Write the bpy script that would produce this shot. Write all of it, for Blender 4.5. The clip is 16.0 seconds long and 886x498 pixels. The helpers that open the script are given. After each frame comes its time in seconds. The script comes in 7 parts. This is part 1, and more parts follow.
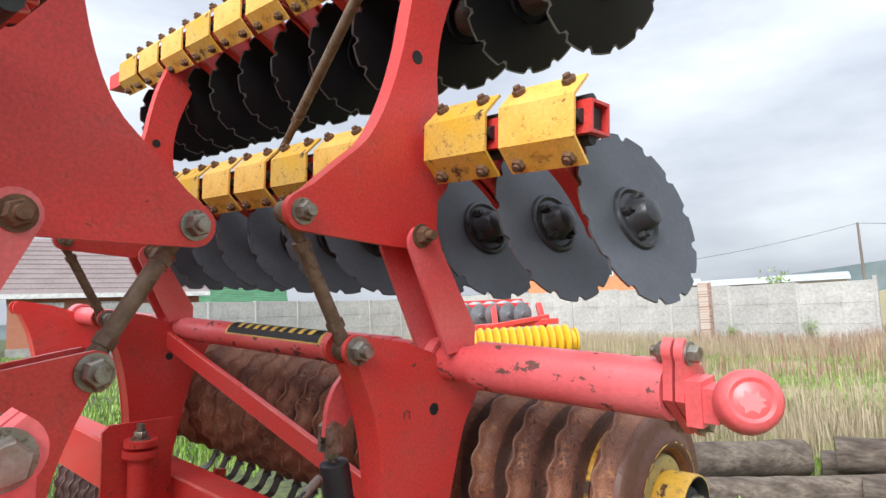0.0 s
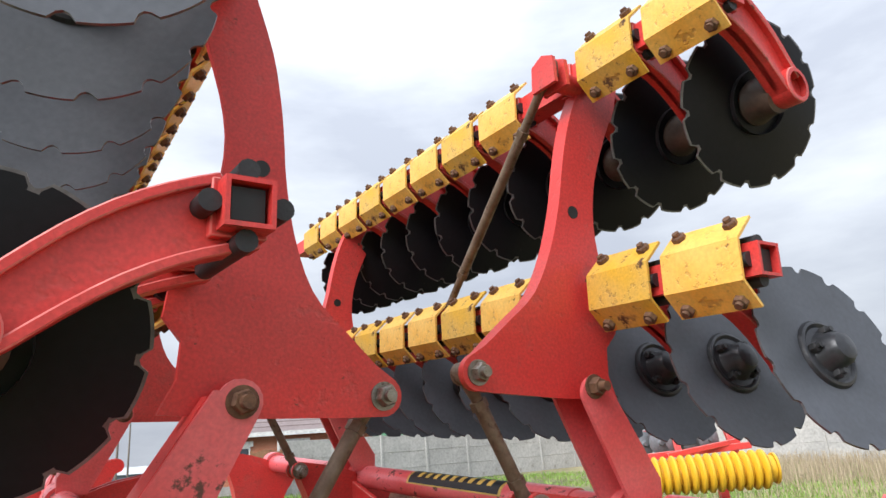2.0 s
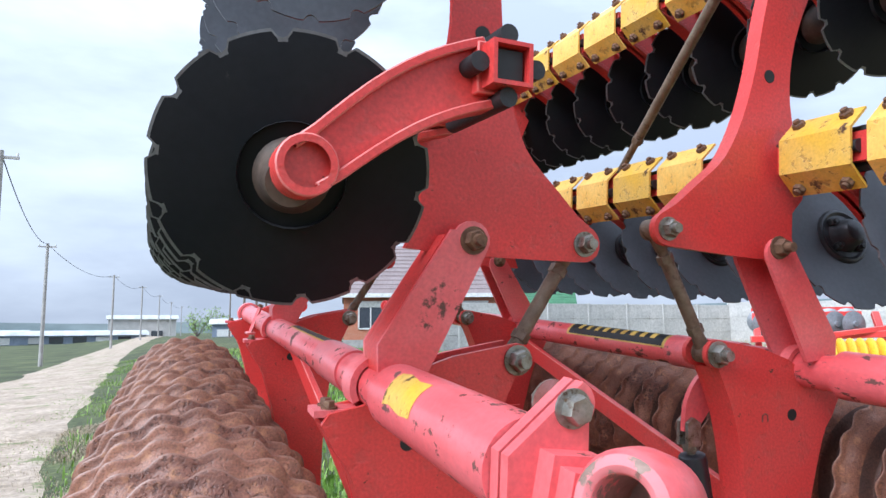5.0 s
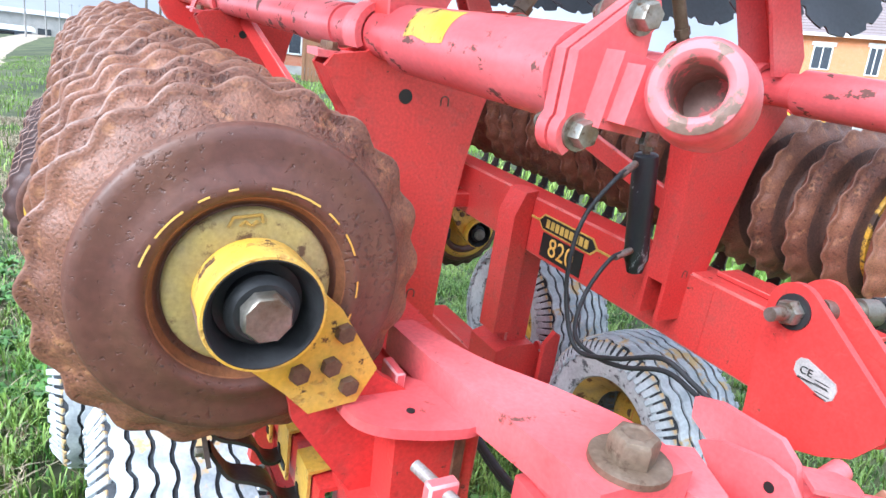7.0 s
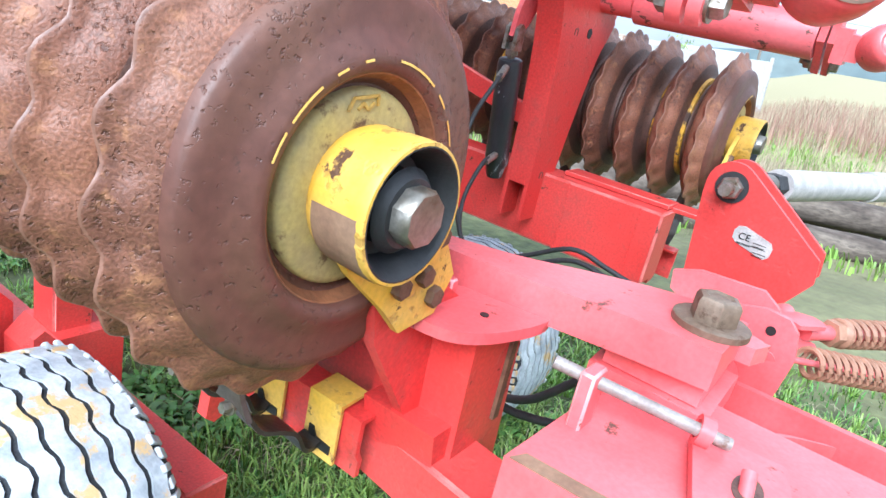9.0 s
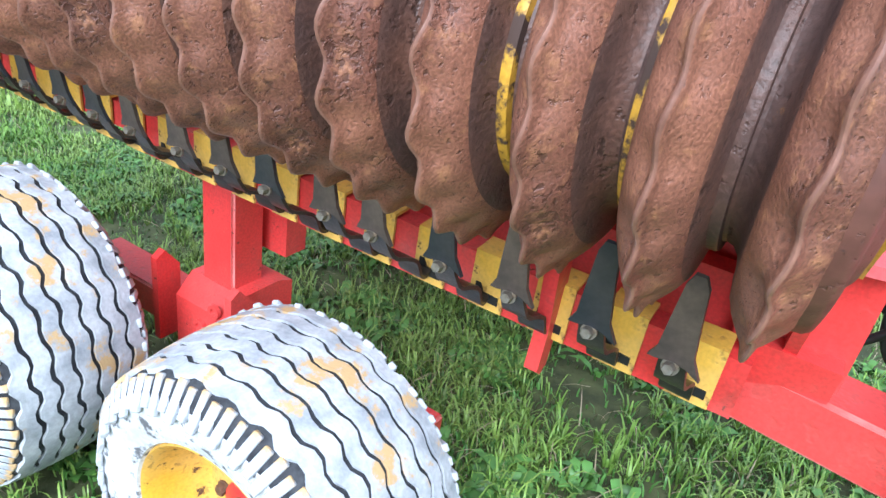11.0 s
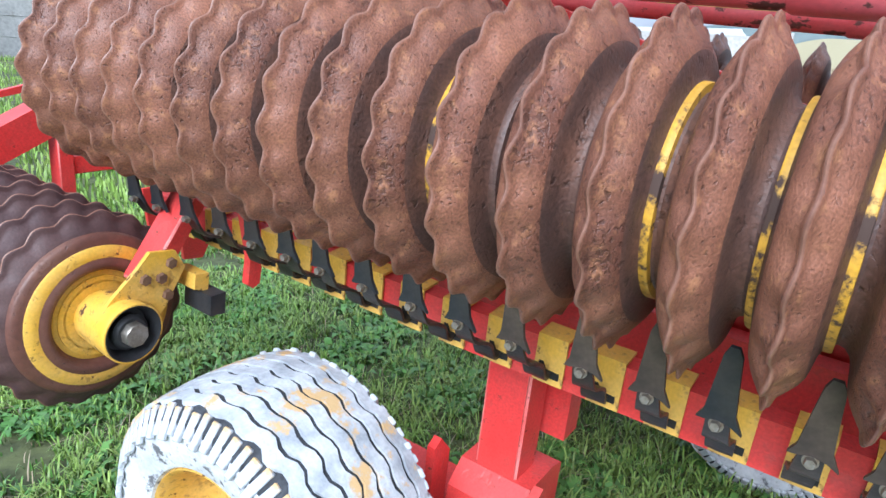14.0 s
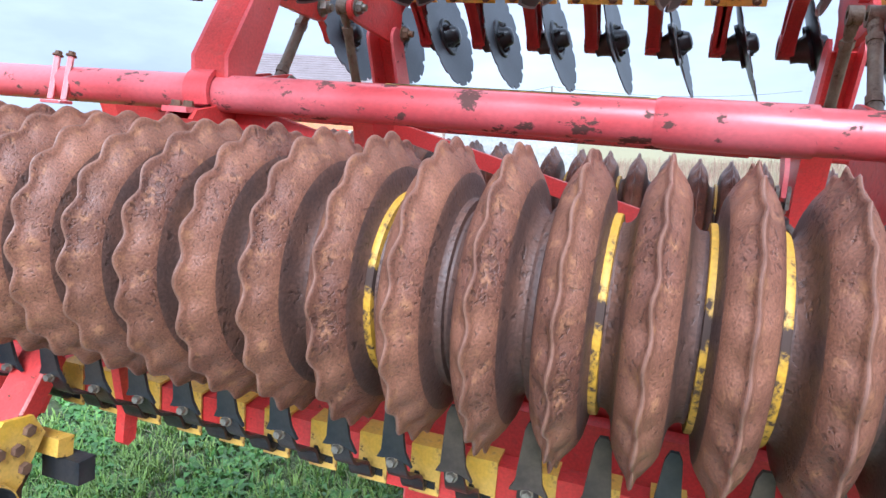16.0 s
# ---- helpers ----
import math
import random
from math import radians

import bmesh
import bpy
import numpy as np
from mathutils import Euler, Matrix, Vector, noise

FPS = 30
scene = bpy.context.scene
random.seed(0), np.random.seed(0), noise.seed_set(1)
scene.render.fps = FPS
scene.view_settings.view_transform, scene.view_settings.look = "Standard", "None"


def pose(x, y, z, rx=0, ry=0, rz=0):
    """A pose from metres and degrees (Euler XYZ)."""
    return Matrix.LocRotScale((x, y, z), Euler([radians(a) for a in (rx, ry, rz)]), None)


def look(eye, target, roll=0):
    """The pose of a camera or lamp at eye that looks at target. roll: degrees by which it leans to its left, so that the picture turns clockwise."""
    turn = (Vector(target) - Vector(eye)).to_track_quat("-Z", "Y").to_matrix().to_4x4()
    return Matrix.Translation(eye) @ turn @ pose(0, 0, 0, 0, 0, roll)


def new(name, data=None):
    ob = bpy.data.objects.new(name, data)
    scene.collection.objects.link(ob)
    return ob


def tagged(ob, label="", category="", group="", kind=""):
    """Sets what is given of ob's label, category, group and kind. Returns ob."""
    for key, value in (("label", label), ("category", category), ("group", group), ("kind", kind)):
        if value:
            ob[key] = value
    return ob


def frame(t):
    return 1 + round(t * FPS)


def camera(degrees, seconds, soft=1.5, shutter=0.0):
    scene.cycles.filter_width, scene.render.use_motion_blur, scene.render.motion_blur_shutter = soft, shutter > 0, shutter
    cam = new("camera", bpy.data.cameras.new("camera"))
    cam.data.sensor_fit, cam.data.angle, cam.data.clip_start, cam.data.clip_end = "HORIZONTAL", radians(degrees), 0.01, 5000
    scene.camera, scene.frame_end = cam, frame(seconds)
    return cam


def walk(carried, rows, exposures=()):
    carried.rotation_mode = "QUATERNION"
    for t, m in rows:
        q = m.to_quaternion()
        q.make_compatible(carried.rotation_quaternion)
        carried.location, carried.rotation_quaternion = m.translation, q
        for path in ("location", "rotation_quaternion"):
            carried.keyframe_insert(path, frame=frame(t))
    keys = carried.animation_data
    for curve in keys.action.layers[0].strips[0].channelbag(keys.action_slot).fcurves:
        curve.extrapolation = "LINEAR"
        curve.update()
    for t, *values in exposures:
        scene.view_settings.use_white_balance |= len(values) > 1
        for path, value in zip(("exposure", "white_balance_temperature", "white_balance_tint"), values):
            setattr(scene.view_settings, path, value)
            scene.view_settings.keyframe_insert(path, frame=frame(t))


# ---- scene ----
cam = camera(67.3, 16.0)
# The implement stands nose-down on the slope: its own frame is tipped by 4.5 degrees.
M = pose(0, 0, 0.075, 4.5, 0, 0)
PATH = [
    (0, (-0.009, 0.143, 1.918), (1.421, 1.538, 2.020), 0.7),
    (0.5, (-0.002, 0.120, 1.928), (1.349, 1.584, 2.101), 1.0),
    (1, (-0.010, 0.124, 1.946), (1.316, 1.602, 2.191), 1.1),
    (1.5, (-0.022, 0.119, 1.963), (1.285, 1.591, 2.319), 0.3),
    (2, (-0.075, 0.094, 1.991), (0.960, 1.740, 2.461), -2.1),
    (2.5, (-0.131, 0.081, 2.006), (0.688, 1.809, 2.592), -2.3),
    (3, (-0.156, 0.067, 2.017), (0.503, 1.836, 2.677), -2.7),
    (3.2, (-0.160, 0.066, 2.016), (0.463, 1.846, 2.682), -2.6),
    (5.3, (-0.359, 0.039, 1.902), (0.407, 1.885, 1.849), 3.0),
    (5.5, (-0.393, 0.039, 1.882), (0.397, 1.87, 1.737), 4.5),
    (6, (-0.445, 0.048, 1.849), (0.365, 1.852, 1.551), 4.4),
    (6.5, (-0.478, 0.047, 1.81), (0.423, 1.78, 1.379), 5.7),
    (7, (-0.48, 0.079, 1.74), (0.483, 1.715, 1.109), 8.6),
    (7.5, (-0.513, 0.146, 1.65), (0.545, 1.705, 0.979), 10.8),
    (8, (-0.593, 0.227, 1.585), (0.669, 1.625, 0.91), 8.6),
    (8.5, (-0.697, 0.336, 1.573), (0.745, 1.497, 0.815), 10.5),
    (9, (-0.828, 0.462, 1.571), (0.77, 1.459, 0.899), 12.7),
    (9.5, (-0.94, 0.603, 1.544), (0.619, 1.619, 0.813), 13.0),
    (9.7, (-0.956, 0.687, 1.522), (0.58, 1.7, 0.74), 12.4),
    (11.8, (-1.28, 1.137, 1.504), (0.294, 1.879, 0.518), 9.4),
    (12, (-1.322, 1.185, 1.518), (0.241, 1.914, 0.506), 9.8),
    (12.5, (-1.345, 1.323, 1.508), (0.209, 2.181, 0.587), 8.2),
    (13, (-1.325, 1.509, 1.497), (0.231, 2.356, 0.57), 7.2),
    (13.5, (-1.319, 1.613, 1.54), (0.212, 2.585, 0.697), 6.1),
    (14, (-1.351, 1.699, 1.583), (0.236, 2.727, 0.929), 6.0),
    (14.5, (-1.422, 1.83, 1.617), (0.167, 2.899, 1.04), 4.5),
    (15, (-1.472, 1.925, 1.624), (0.174, 2.982, 1.207), 5.3),
    (15.5, (-1.468, 1.93, 1.629), (0.287, 2.808, 1.245), 4.4),
    (16, (-1.435, 1.878, 1.634), (0.438, 2.5, 1.307), 4.6),
]
EXPOSURES = [(0.0, 0.44, 6250, 8), (2.0, 0.38, 6250, 9), (3.0, 0.12, 6100, 8), (3.2, 0.12, 6050, 8), (5.3, 0.64, 5450, 8), (7.0, 1.04, 5400, 6), (8.5, 1.10, 5300, 4), (9.5, 0.98, 5300, 5), (12.0, 0.85, 5400, 9), (13.5, 0.72, 5400, 8), (16.0, 0.84, 5150, 7)]
walk(cam, [(t, M @ look(eye, target, roll)) for t, eye, target, roll in PATH], EXPOSURES)

# ---- light: bright overcast sky ----
world = bpy.data.worlds.new("sky")
scene.world = world
world.use_nodes = True
wt = world.node_tree
wt.nodes.clear()
w_out = wt.nodes.new("ShaderNodeOutputWorld")
w_bg = wt.nodes.new("ShaderNodeBackground")
w_sky = wt.nodes.new("ShaderNodeTexSky")
w_sky.sky_type = "NISHITA"
w_sky.sun_disc = False
w_sky.sun_elevation = radians(48)
w_sky.sun_rotation = radians(250)
w_sky.dust_density = 4.0
w_sky.air_density = 1.0
# cloud cover: soft noise bands on the sky dome
w_co = wt.nodes.new("ShaderNodeTexCoord")
w_map = wt.nodes.new("ShaderNodeMapping")
w_map.inputs["Scale"].default_value = (1.0, 1.0, 3.2)
w_no = wt.nodes.new("ShaderNodeTexNoise")
w_no.inputs["Scale"].default_value = 2.1
w_no.inputs["Detail"].default_value = 7.0
w_no.inputs["Roughness"].default_value = 0.55
w_ramp = wt.nodes.new("ShaderNodeValToRGB")
w_ramp.color_ramp.elements[0].position = 0.36
w_ramp.color_ramp.elements[0].color = (6.3, 6.6, 7.4, 1)
w_ramp.color_ramp.elements[1].position = 0.72
w_ramp.color_ramp.elements[1].color = (10.6, 10.9, 11.3, 1)
w_mix = wt.nodes.new("ShaderNodeMixRGB")
w_mix.inputs[0].default_value = 0.9
wt.links.new(w_co.outputs["Generated"], w_map.inputs[0])
wt.links.new(w_map.outputs[0], w_no.inputs["Vector"])
wt.links.new(w_no.outputs["Fac"], w_ramp.inputs[0])
wt.links.new(w_sky.outputs[0], w_mix.inputs[1])
wt.links.new(w_ramp.outputs[0], w_mix.inputs[2])
# an overcast dome is about twice as bright overhead as near the horizon
w_sep = wt.nodes.new("ShaderNodeSeparateXYZ")
w_grad = wt.nodes.new("ShaderNodeMapRange")
w_grad.inputs[1].default_value, w_grad.inputs[2].default_value = 0.0, 0.9
w_grad.inputs[3].default_value, w_grad.inputs[4].default_value = 0.66, 1.34
w_dome = wt.nodes.new("ShaderNodeMixRGB")
w_dome.blend_type = "MULTIPLY"
w_dome.inputs[0].default_value = 1.0
wt.links.new(w_co.outputs["Generated"], w_sep.inputs[0])
wt.links.new(w_sep.outputs["Z"], w_grad.inputs[0])
wt.links.new(w_mix.outputs[0], w_dome.inputs[1])
wt.links.new(w_grad.outputs[0], w_dome.inputs[2])
wt.links.new(w_dome.outputs[0], w_bg.inputs[0])
w_bg.inputs[1].default_value = 0.096
wt.links.new(w_bg.outputs[0], w_out.inputs[0])
sun_data = bpy.data.lights.new("sun", "SUN")
sun_data.energy, sun_data.angle, sun_data.color = 3.2, radians(36), (1.0, 0.98, 0.95)
sun = new("sun", sun_data)
sun.matrix_world = look((-12, -2.2, 9.5), (0, 2, 0))

# ---- materials ----
def mat(name, base, rough=0.6, metal=0.0, var=None, scale=8.0, fine=60.0, bump=0.15, wear=None, wear_at=(0.62, 0.7), wear_scale=14.0, rand=0.0, spec=0.5, grain=0.5, stretch=(1, 1, 1), worn_rough=0.8, worn_metal=0.0, island=0.0, coat=0.0, pits=0.0, pit_scale=55.0, pit_colour=(0.05, 0.022, 0.018)):
    """A painted, rusted or grown surface: base colour with large and fine variation, chips of a second colour and a fine relief."""
    m = bpy.data.materials.new(name)
    m.use_nodes = True
    nt = m.node_tree
    N, L = nt.nodes, nt.links
    b = N["Principled BSDF"]
    b.inputs["Roughness"].default_value = rough
    b.inputs["Metallic"].default_value = metal
    b.inputs["Specular IOR Level"].default_value = spec
    if coat:
        b.inputs["Coat Weight"].default_value = coat
        b.inputs["Coat Roughness"].default_value = 0.25
    co = N.new("ShaderNodeTexCoord")
    mp = N.new("ShaderNodeMapping")
    mp.inputs["Scale"].default_value = stretch
    L.new(co.outputs["Object"], mp.inputs[0])
    n1 = N.new("ShaderNodeTexNoise")
    n1.inputs["Scale"].default_value = scale
    n1.inputs["Detail"].default_value = 5
    n2 = N.new("ShaderNodeTexNoise")
    n2.inputs["Scale"].default_value = fine
    n2.inputs["Detail"].default_value = 4
    L.new(mp.outputs[0], n1.inputs["Vector"])
    L.new(mp.outputs[0], n2.inputs["Vector"])
    var = var or tuple(c * 0.72 for c in base)
    mix = N.new("ShaderNodeMixRGB")
    mix.inputs[1].default_value = (*base, 1)
    mix.inputs[2].default_value = (*var, 1)
    r1 = N.new("ShaderNodeMapRange")
    r1.inputs[1].default_value, r1.inputs[2].default_value = 0.36, 0.66
    L.new(n1.outputs["Fac"], r1.inputs[0])
    L.new(r1.outputs[0], mix.inputs[0])
    mul = N.new("ShaderNodeMixRGB")
    mul.blend_type = "MULTIPLY"
    mul.inputs[0].default_value = grain
    r2 = N.new("ShaderNodeMapRange")
    r2.inputs[1].default_value, r2.inputs[2].default_value = 0.3, 0.7
    r2.inputs[3].default_value, r2.inputs[4].default_value = 0.62, 1.2
    L.new(n2.outputs["Fac"], r2.inputs[0])
    L.new(mix.outputs[0], mul.inputs[1])
    L.new(r2.outputs[0], mul.inputs[2])
    col = mul.outputs[0]
    if rand or island:
        src = N.new("ShaderNodeObjectInfo").outputs["Random"] if rand else N.new("ShaderNodeNewGeometry").outputs["Random Per Island"]
        hs = N.new("ShaderNodeHueSaturation")
        rr = N.new("ShaderNodeMapRange")
        k = rand or island
        rr.inputs[3].default_value, rr.inputs[4].default_value = 1 - k, 1 + k
        L.new(src, rr.inputs[0])
        L.new(rr.outputs[0], hs.inputs["Value"])
        L.new(col, hs.inputs["Color"])
        col = hs.outputs[0]
    if wear:
        n3 = N.new("ShaderNodeTexNoise")
        n3.inputs["Scale"].default_value = wear_scale
        n3.inputs["Detail"].default_value = 9
        n3.inputs["Roughness"].default_value = 0.68
        L.new(mp.outputs[0], n3.inputs["Vector"])
        r3 = N.new("ShaderNodeMapRange")
        r3.inputs[1].default_value, r3.inputs[2].default_value = wear_at
        L.new(n3.outputs["Fac"], r3.inputs[0])
        wm = N.new("ShaderNodeMixRGB")
        L.new(r3.outputs[0], wm.inputs[0])
        L.new(col, wm.inputs[1])
        wm.inputs[2].default_value = (*wear, 1)
        col = wm.outputs[0]
        ro = N.new("ShaderNodeMapRange")
        ro.inputs[3].default_value, ro.inputs[4].default_value = rough, worn_rough
        L.new(r3.outputs[0], ro.inputs[0])
        L.new(ro.outputs[0], b.inputs["Roughness"])
    pit = None
    if pits:
        # pock marks and flakes, crowded in some places and rare in others
        n4 = N.new("ShaderNodeTexNoise")
        n4.inputs["Scale"].default_value = pit_scale
        n4.inputs["Detail"].default_value = 3
        n4.inputs["Roughness"].default_value = 0.6
        L.new(mp.outputs[0], n4.inputs["Vector"])
        ad = N.new("ShaderNodeMath")
        ad.operation = "MULTIPLY_ADD"
        L.new(n1.outputs["Fac"], ad.inputs[0])
        ad.inputs[1].default_value = 0.45
        L.new(n4.outputs["Fac"], ad.inputs[2])
        r4 = N.new("ShaderNodeMapRange")
        r4.inputs[1].default_value, r4.inputs[2].default_value = 0.81, 0.93
        r4.inputs[4].default_value = pits
        L.new(ad.outputs[0], r4.inputs[0])
        pm = N.new("ShaderNodeMixRGB")
        L.new(r4.outputs[0], pm.inputs[0])
        L.new(col, pm.inputs[1])
        pm.inputs[2].default_value = (*pit_colour, 1)
        col = pm.outputs[0]
        pit = r4.outputs[0]
    L.new(col, b.inputs["Base Color"])
    if pit:
        p1 = N.new("ShaderNodeBump")
        p1.invert = True
        p1.inputs["Strength"].default_value = 0.6
        p1.inputs["Distance"].default_value = 0.004
        L.new(pit, p1.inputs["Height"])
    if bump:
        bp = N.new("ShaderNodeBump")
        bp.inputs["Strength"].default_value = bump
        bp.inputs["Distance"].default_value = 0.004
        L.new(n2.outputs["Fac"], bp.inputs["Height"])
        if pit:
            L.new(p1.outputs[0], bp.inputs["Normal"])
        L.new(bp.outputs[0], b.inputs["Normal"])
    return m


RED = mat("red_paint", (0.68, 0.040, 0.036), 0.4, pits=0.30, pit_scale=24, pit_colour=(0.36, 0.075, 0.06), var=(0.64, 0.068, 0.060), scale=3.0, fine=140, bump=0.05, wear=(0.10, 0.045, 0.03), wear_at=(0.66, 0.68), wear_scale=26, grain=0.45)
PINK = mat("sun_bleached_red_paint", (0.73, 0.090, 0.095), 0.36, spec=0.7, var=(0.75, 0.18, 0.19), scale=4.0, fine=120, bump=0.05, wear=(0.12, 0.05, 0.035), wear_at=(0.635, 0.67), wear_scale=12, grain=0.35)
YELLOW = mat("yellow_paint", (0.74, 0.42, 0.035), 0.5, pits=0.5, pit_scale=45, pit_colour=(0.20, 0.10, 0.04), var=(0.70, 0.43, 0.10), scale=9, fine=120, bump=0.08, wear=(0.09, 0.04, 0.02), wear_at=(0.605, 0.64), wear_scale=20, grain=0.35)
YELLOW_PALE = mat("faded_yellow_paint", (0.90, 0.56, 0.14), 0.45, pits=0.45, pit_scale=45, pit_colour=(0.24, 0.12, 0.05), var=(0.85, 0.45, 0.07), scale=7, fine=110, bump=0.08, wear=(0.10, 0.045, 0.025), wear_at=(0.65, 0.69), wear_scale=22, grain=0.35)
YELLOW_DIRTY = mat("muddy_yellow_paint", (0.52, 0.33, 0.07), 0.6, var=(0.34, 0.24, 0.09), scale=14, fine=160, bump=0.12, wear=(0.13, 0.065, 0.03), wear_at=(0.52, 0.6), wear_scale=17, grain=0.5)
MUD = mat("brown_rust_stain", (0.22, 0.12, 0.075), 0.7, var=(0.30, 0.18, 0.11), scale=14, fine=120, bump=0.2)
RUST_EDGE = mat("worn_crest_edge", (0.29, 0.145, 0.10), 0.4, var=(0.20, 0.095, 0.066), scale=12, fine=120, bump=0.2)
STEEL_BROWN = mat("bare_brown_metal", (0.24, 0.15, 0.115), 0.5, metal=0.2, var=(0.33, 0.22, 0.18), scale=30, fine=140, bump=0.2, wear=(0.72, 0.22, 0.23), wear_at=(0.50, 0.53), wear_scale=13)
RUST_ORANGE = mat("bright_orange_rust", (0.30, 0.115, 0.042), 0.75, var=(0.17, 0.065, 0.032), scale=14, fine=120, bump=0.4)
RUST_PURPLE = mat("dark_oxidised_iron", (0.070, 0.036, 0.035), 0.58, var=(0.095, 0.047, 0.042), scale=5, fine=150, bump=0.25, wear=(0.06, 0.032, 0.034), wear_at=(0.55, 0.7), wear_scale=12, grain=0.5, rand=0.08)
DISC_HUB = mat("black_disc_hub", (0.03, 0.031, 0.036), 0.35, metal=0.3, var=(0.05, 0.05, 0.055), scale=12, fine=90, bump=0.1)
RUST = mat("rusted_cast_iron", (0.285, 0.122, 0.073), 0.48, pits=0.6, pit_scale=100, pit_colour=(0.050, 0.022, 0.016), spec=0.5, var=(0.185, 0.076, 0.050), scale=6, fine=240, bump=0.38, wear=(0.42, 0.195, 0.095), wear_at=(0.55, 0.72), wear_scale=34, grain=1.0, rand=0.12, worn_rough=0.6)
COLLAR_YELLOW = mat("greasy_yellow_collar", (0.66, 0.36, 0.03), 0.5, var=(0.50, 0.27, 0.04), scale=9, fine=120, bump=0.1, wear=(0.06, 0.033, 0.024), wear_at=(0.52, 0.58), wear_scale=16, grain=0.5)
OLIVE = mat("pale_olive_worn_paint", (0.47, 0.37, 0.13), 0.6, var=(0.36, 0.29, 0.14), scale=18, fine=160, bump=0.12, wear=(0.13, 0.075, 0.04), wear_at=(0.56, 0.64), wear_scale=26, grain=0.4)
RUST_DARK = mat("rust_and_groove_shade", (0.092, 0.052, 0.043), 0.52, spec=0.5, pits=0.6, pit_colour=(0.022, 0.013, 0.011), var=(0.155, 0.072, 0.048), scale=9, fine=150, bump=0.4, grain=0.9, wear=(0.26, 0.12, 0.05), wear_at=(0.66, 0.72), wear_scale=30)
DISC_FRONT = mat("worn_grey_disc_face", (0.078, 0.084, 0.102), 0.42, var=(0.062, 0.066, 0.078), scale=6, fine=80, bump=0.05, wear=(0.15, 0.14, 0.135), wear_at=(0.68, 0.76), wear_scale=11, grain=0.35)
DISC = mat("dark_steel_disc", (0.0065, 0.007, 0.010), 0.38, metal=0.0, var=(0.010, 0.010, 0.012), scale=5, fine=70, bump=0.06, wear=(0.05, 0.046, 0.043), wear_at=(0.70, 0.80), wear_scale=9, grain=0.4, spec=0.20)
BEARING = mat("brown_greasy_bearing", (0.10, 0.068, 0.05), 0.5, var=(0.05, 0.036, 0.03), scale=14, fine=90, bump=0.2)
DISC_EDGE = mat("bright_worn_disc_edge", (0.20, 0.20, 0.21), 0.35, metal=0.6, var=(0.12, 0.11, 0.11), scale=14, fine=90, bump=0.1)
BOLT = mat("zinc_bolt", (0.34, 0.33, 0.30), 0.42, metal=0.75, var=(0.23, 0.19, 0.14), scale=40, fine=200, bump=0.1, wear=(0.12, 0.07, 0.04), wear_at=(0.55, 0.65), wear_scale=50)
BOLT_RUST = mat("rusty_bolt", (0.13, 0.065, 0.04), 0.7, metal=0.2, var=(0.2, 0.11, 0.06), scale=50, fine=220, bump=0.3)
BLACK = mat("black_rubber", (0.018, 0.018, 0.02), 0.55, var=(0.03, 0.03, 0.032), scale=20, fine=150, bump=0.2)
BLACK_PAINT = mat("scuffed_black_paint", (0.02, 0.02, 0.024), 0.35, var=(0.03, 0.03, 0.035), scale=20, fine=120, bump=0.1, wear=(0.35, 0.36, 0.38), wear_at=(0.60, 0.625), wear_scale=22, stretch=(1, 1, 0.35))
STEEL = mat("bare_steel_rod", (0.30, 0.28, 0.25), 0.38, metal=0.7, var=(0.20, 0.17, 0.13), scale=22, fine=160, bump=0.12, wear=(0.15, 0.09, 0.055), wear_at=(0.56, 0.66), wear_scale=20)
ROD = mat("brown_oiled_rod", (0.16, 0.105, 0.07), 0.5, metal=0.3, var=(0.24, 0.18, 0.13), scale=18, fine=140, bump=0.2, wear=(0.09, 0.05, 0.03), wear_at=(0.55, 0.65), wear_scale=25)
BLACK_SPRING = mat("black_leaf_spring", (0.022, 0.021, 0.022), 0.4, metal=0.2, var=(0.05, 0.042, 0.036), scale=16, fine=110, bump=0.2)
SCRAPER = mat("worn_grey_scraper", (0.055, 0.042, 0.036), 0.5, metal=0.1, var=(0.10, 0.075, 0.058), scale=16, fine=110, bump=0.2, rand=0.15)
SCRAPER_BLUE = mat("new_dark_scraper", (0.022, 0.025, 0.030), 0.42, metal=0.1, var=(0.045, 0.043, 0.043), scale=16, fine=110, bump=0.15)
TYRE_WHITE = mat("whitewashed_rubber", (0.66, 0.67, 0.68), 0.75, var=(0.50, 0.51, 0.54), scale=7, fine=70, bump=0.35, wear=(0.13, 0.13, 0.14), wear_at=(0.545, 0.60), wear_scale=15, grain=0.35)
TYRE_TREAD = mat("whitewashed_tread", (0.62, 0.64, 0.67), 0.7, var=(0.36, 0.385, 0.42), scale=13, fine=90, bump=0.35, wear=(0.62, 0.42, 0.20), wear_at=(0.545, 0.60), wear_scale=6, grain=0.4)
PLATE = mat("brushed_data_plate", (0.50, 0.47, 0.45), 0.55, metal=0.0, scale=30, fine=300, bump=0.0)
INK = mat("black_print", (0.015, 0.015, 0.015), 0.5, bump=0.0)
GOLD = mat("gold_print", (0.70, 0.46, 0.10), 0.5, bump=0.0)
ROD_PALE = mat("dull_weathered_steel", (0.33, 0.29, 0.27), 0.5, metal=0.2, var=(0.24, 0.19, 0.17), scale=30, fine=200, bump=0.1, wear=(0.16, 0.09, 0.06), wear_at=(0.56, 0.64), wear_scale=24)
SPRING = mat("rusty_tan_spring", (0.42, 0.22, 0.14), 0.55, var=(0.30, 0.15, 0.09), scale=20, fine=120, bump=0.1)
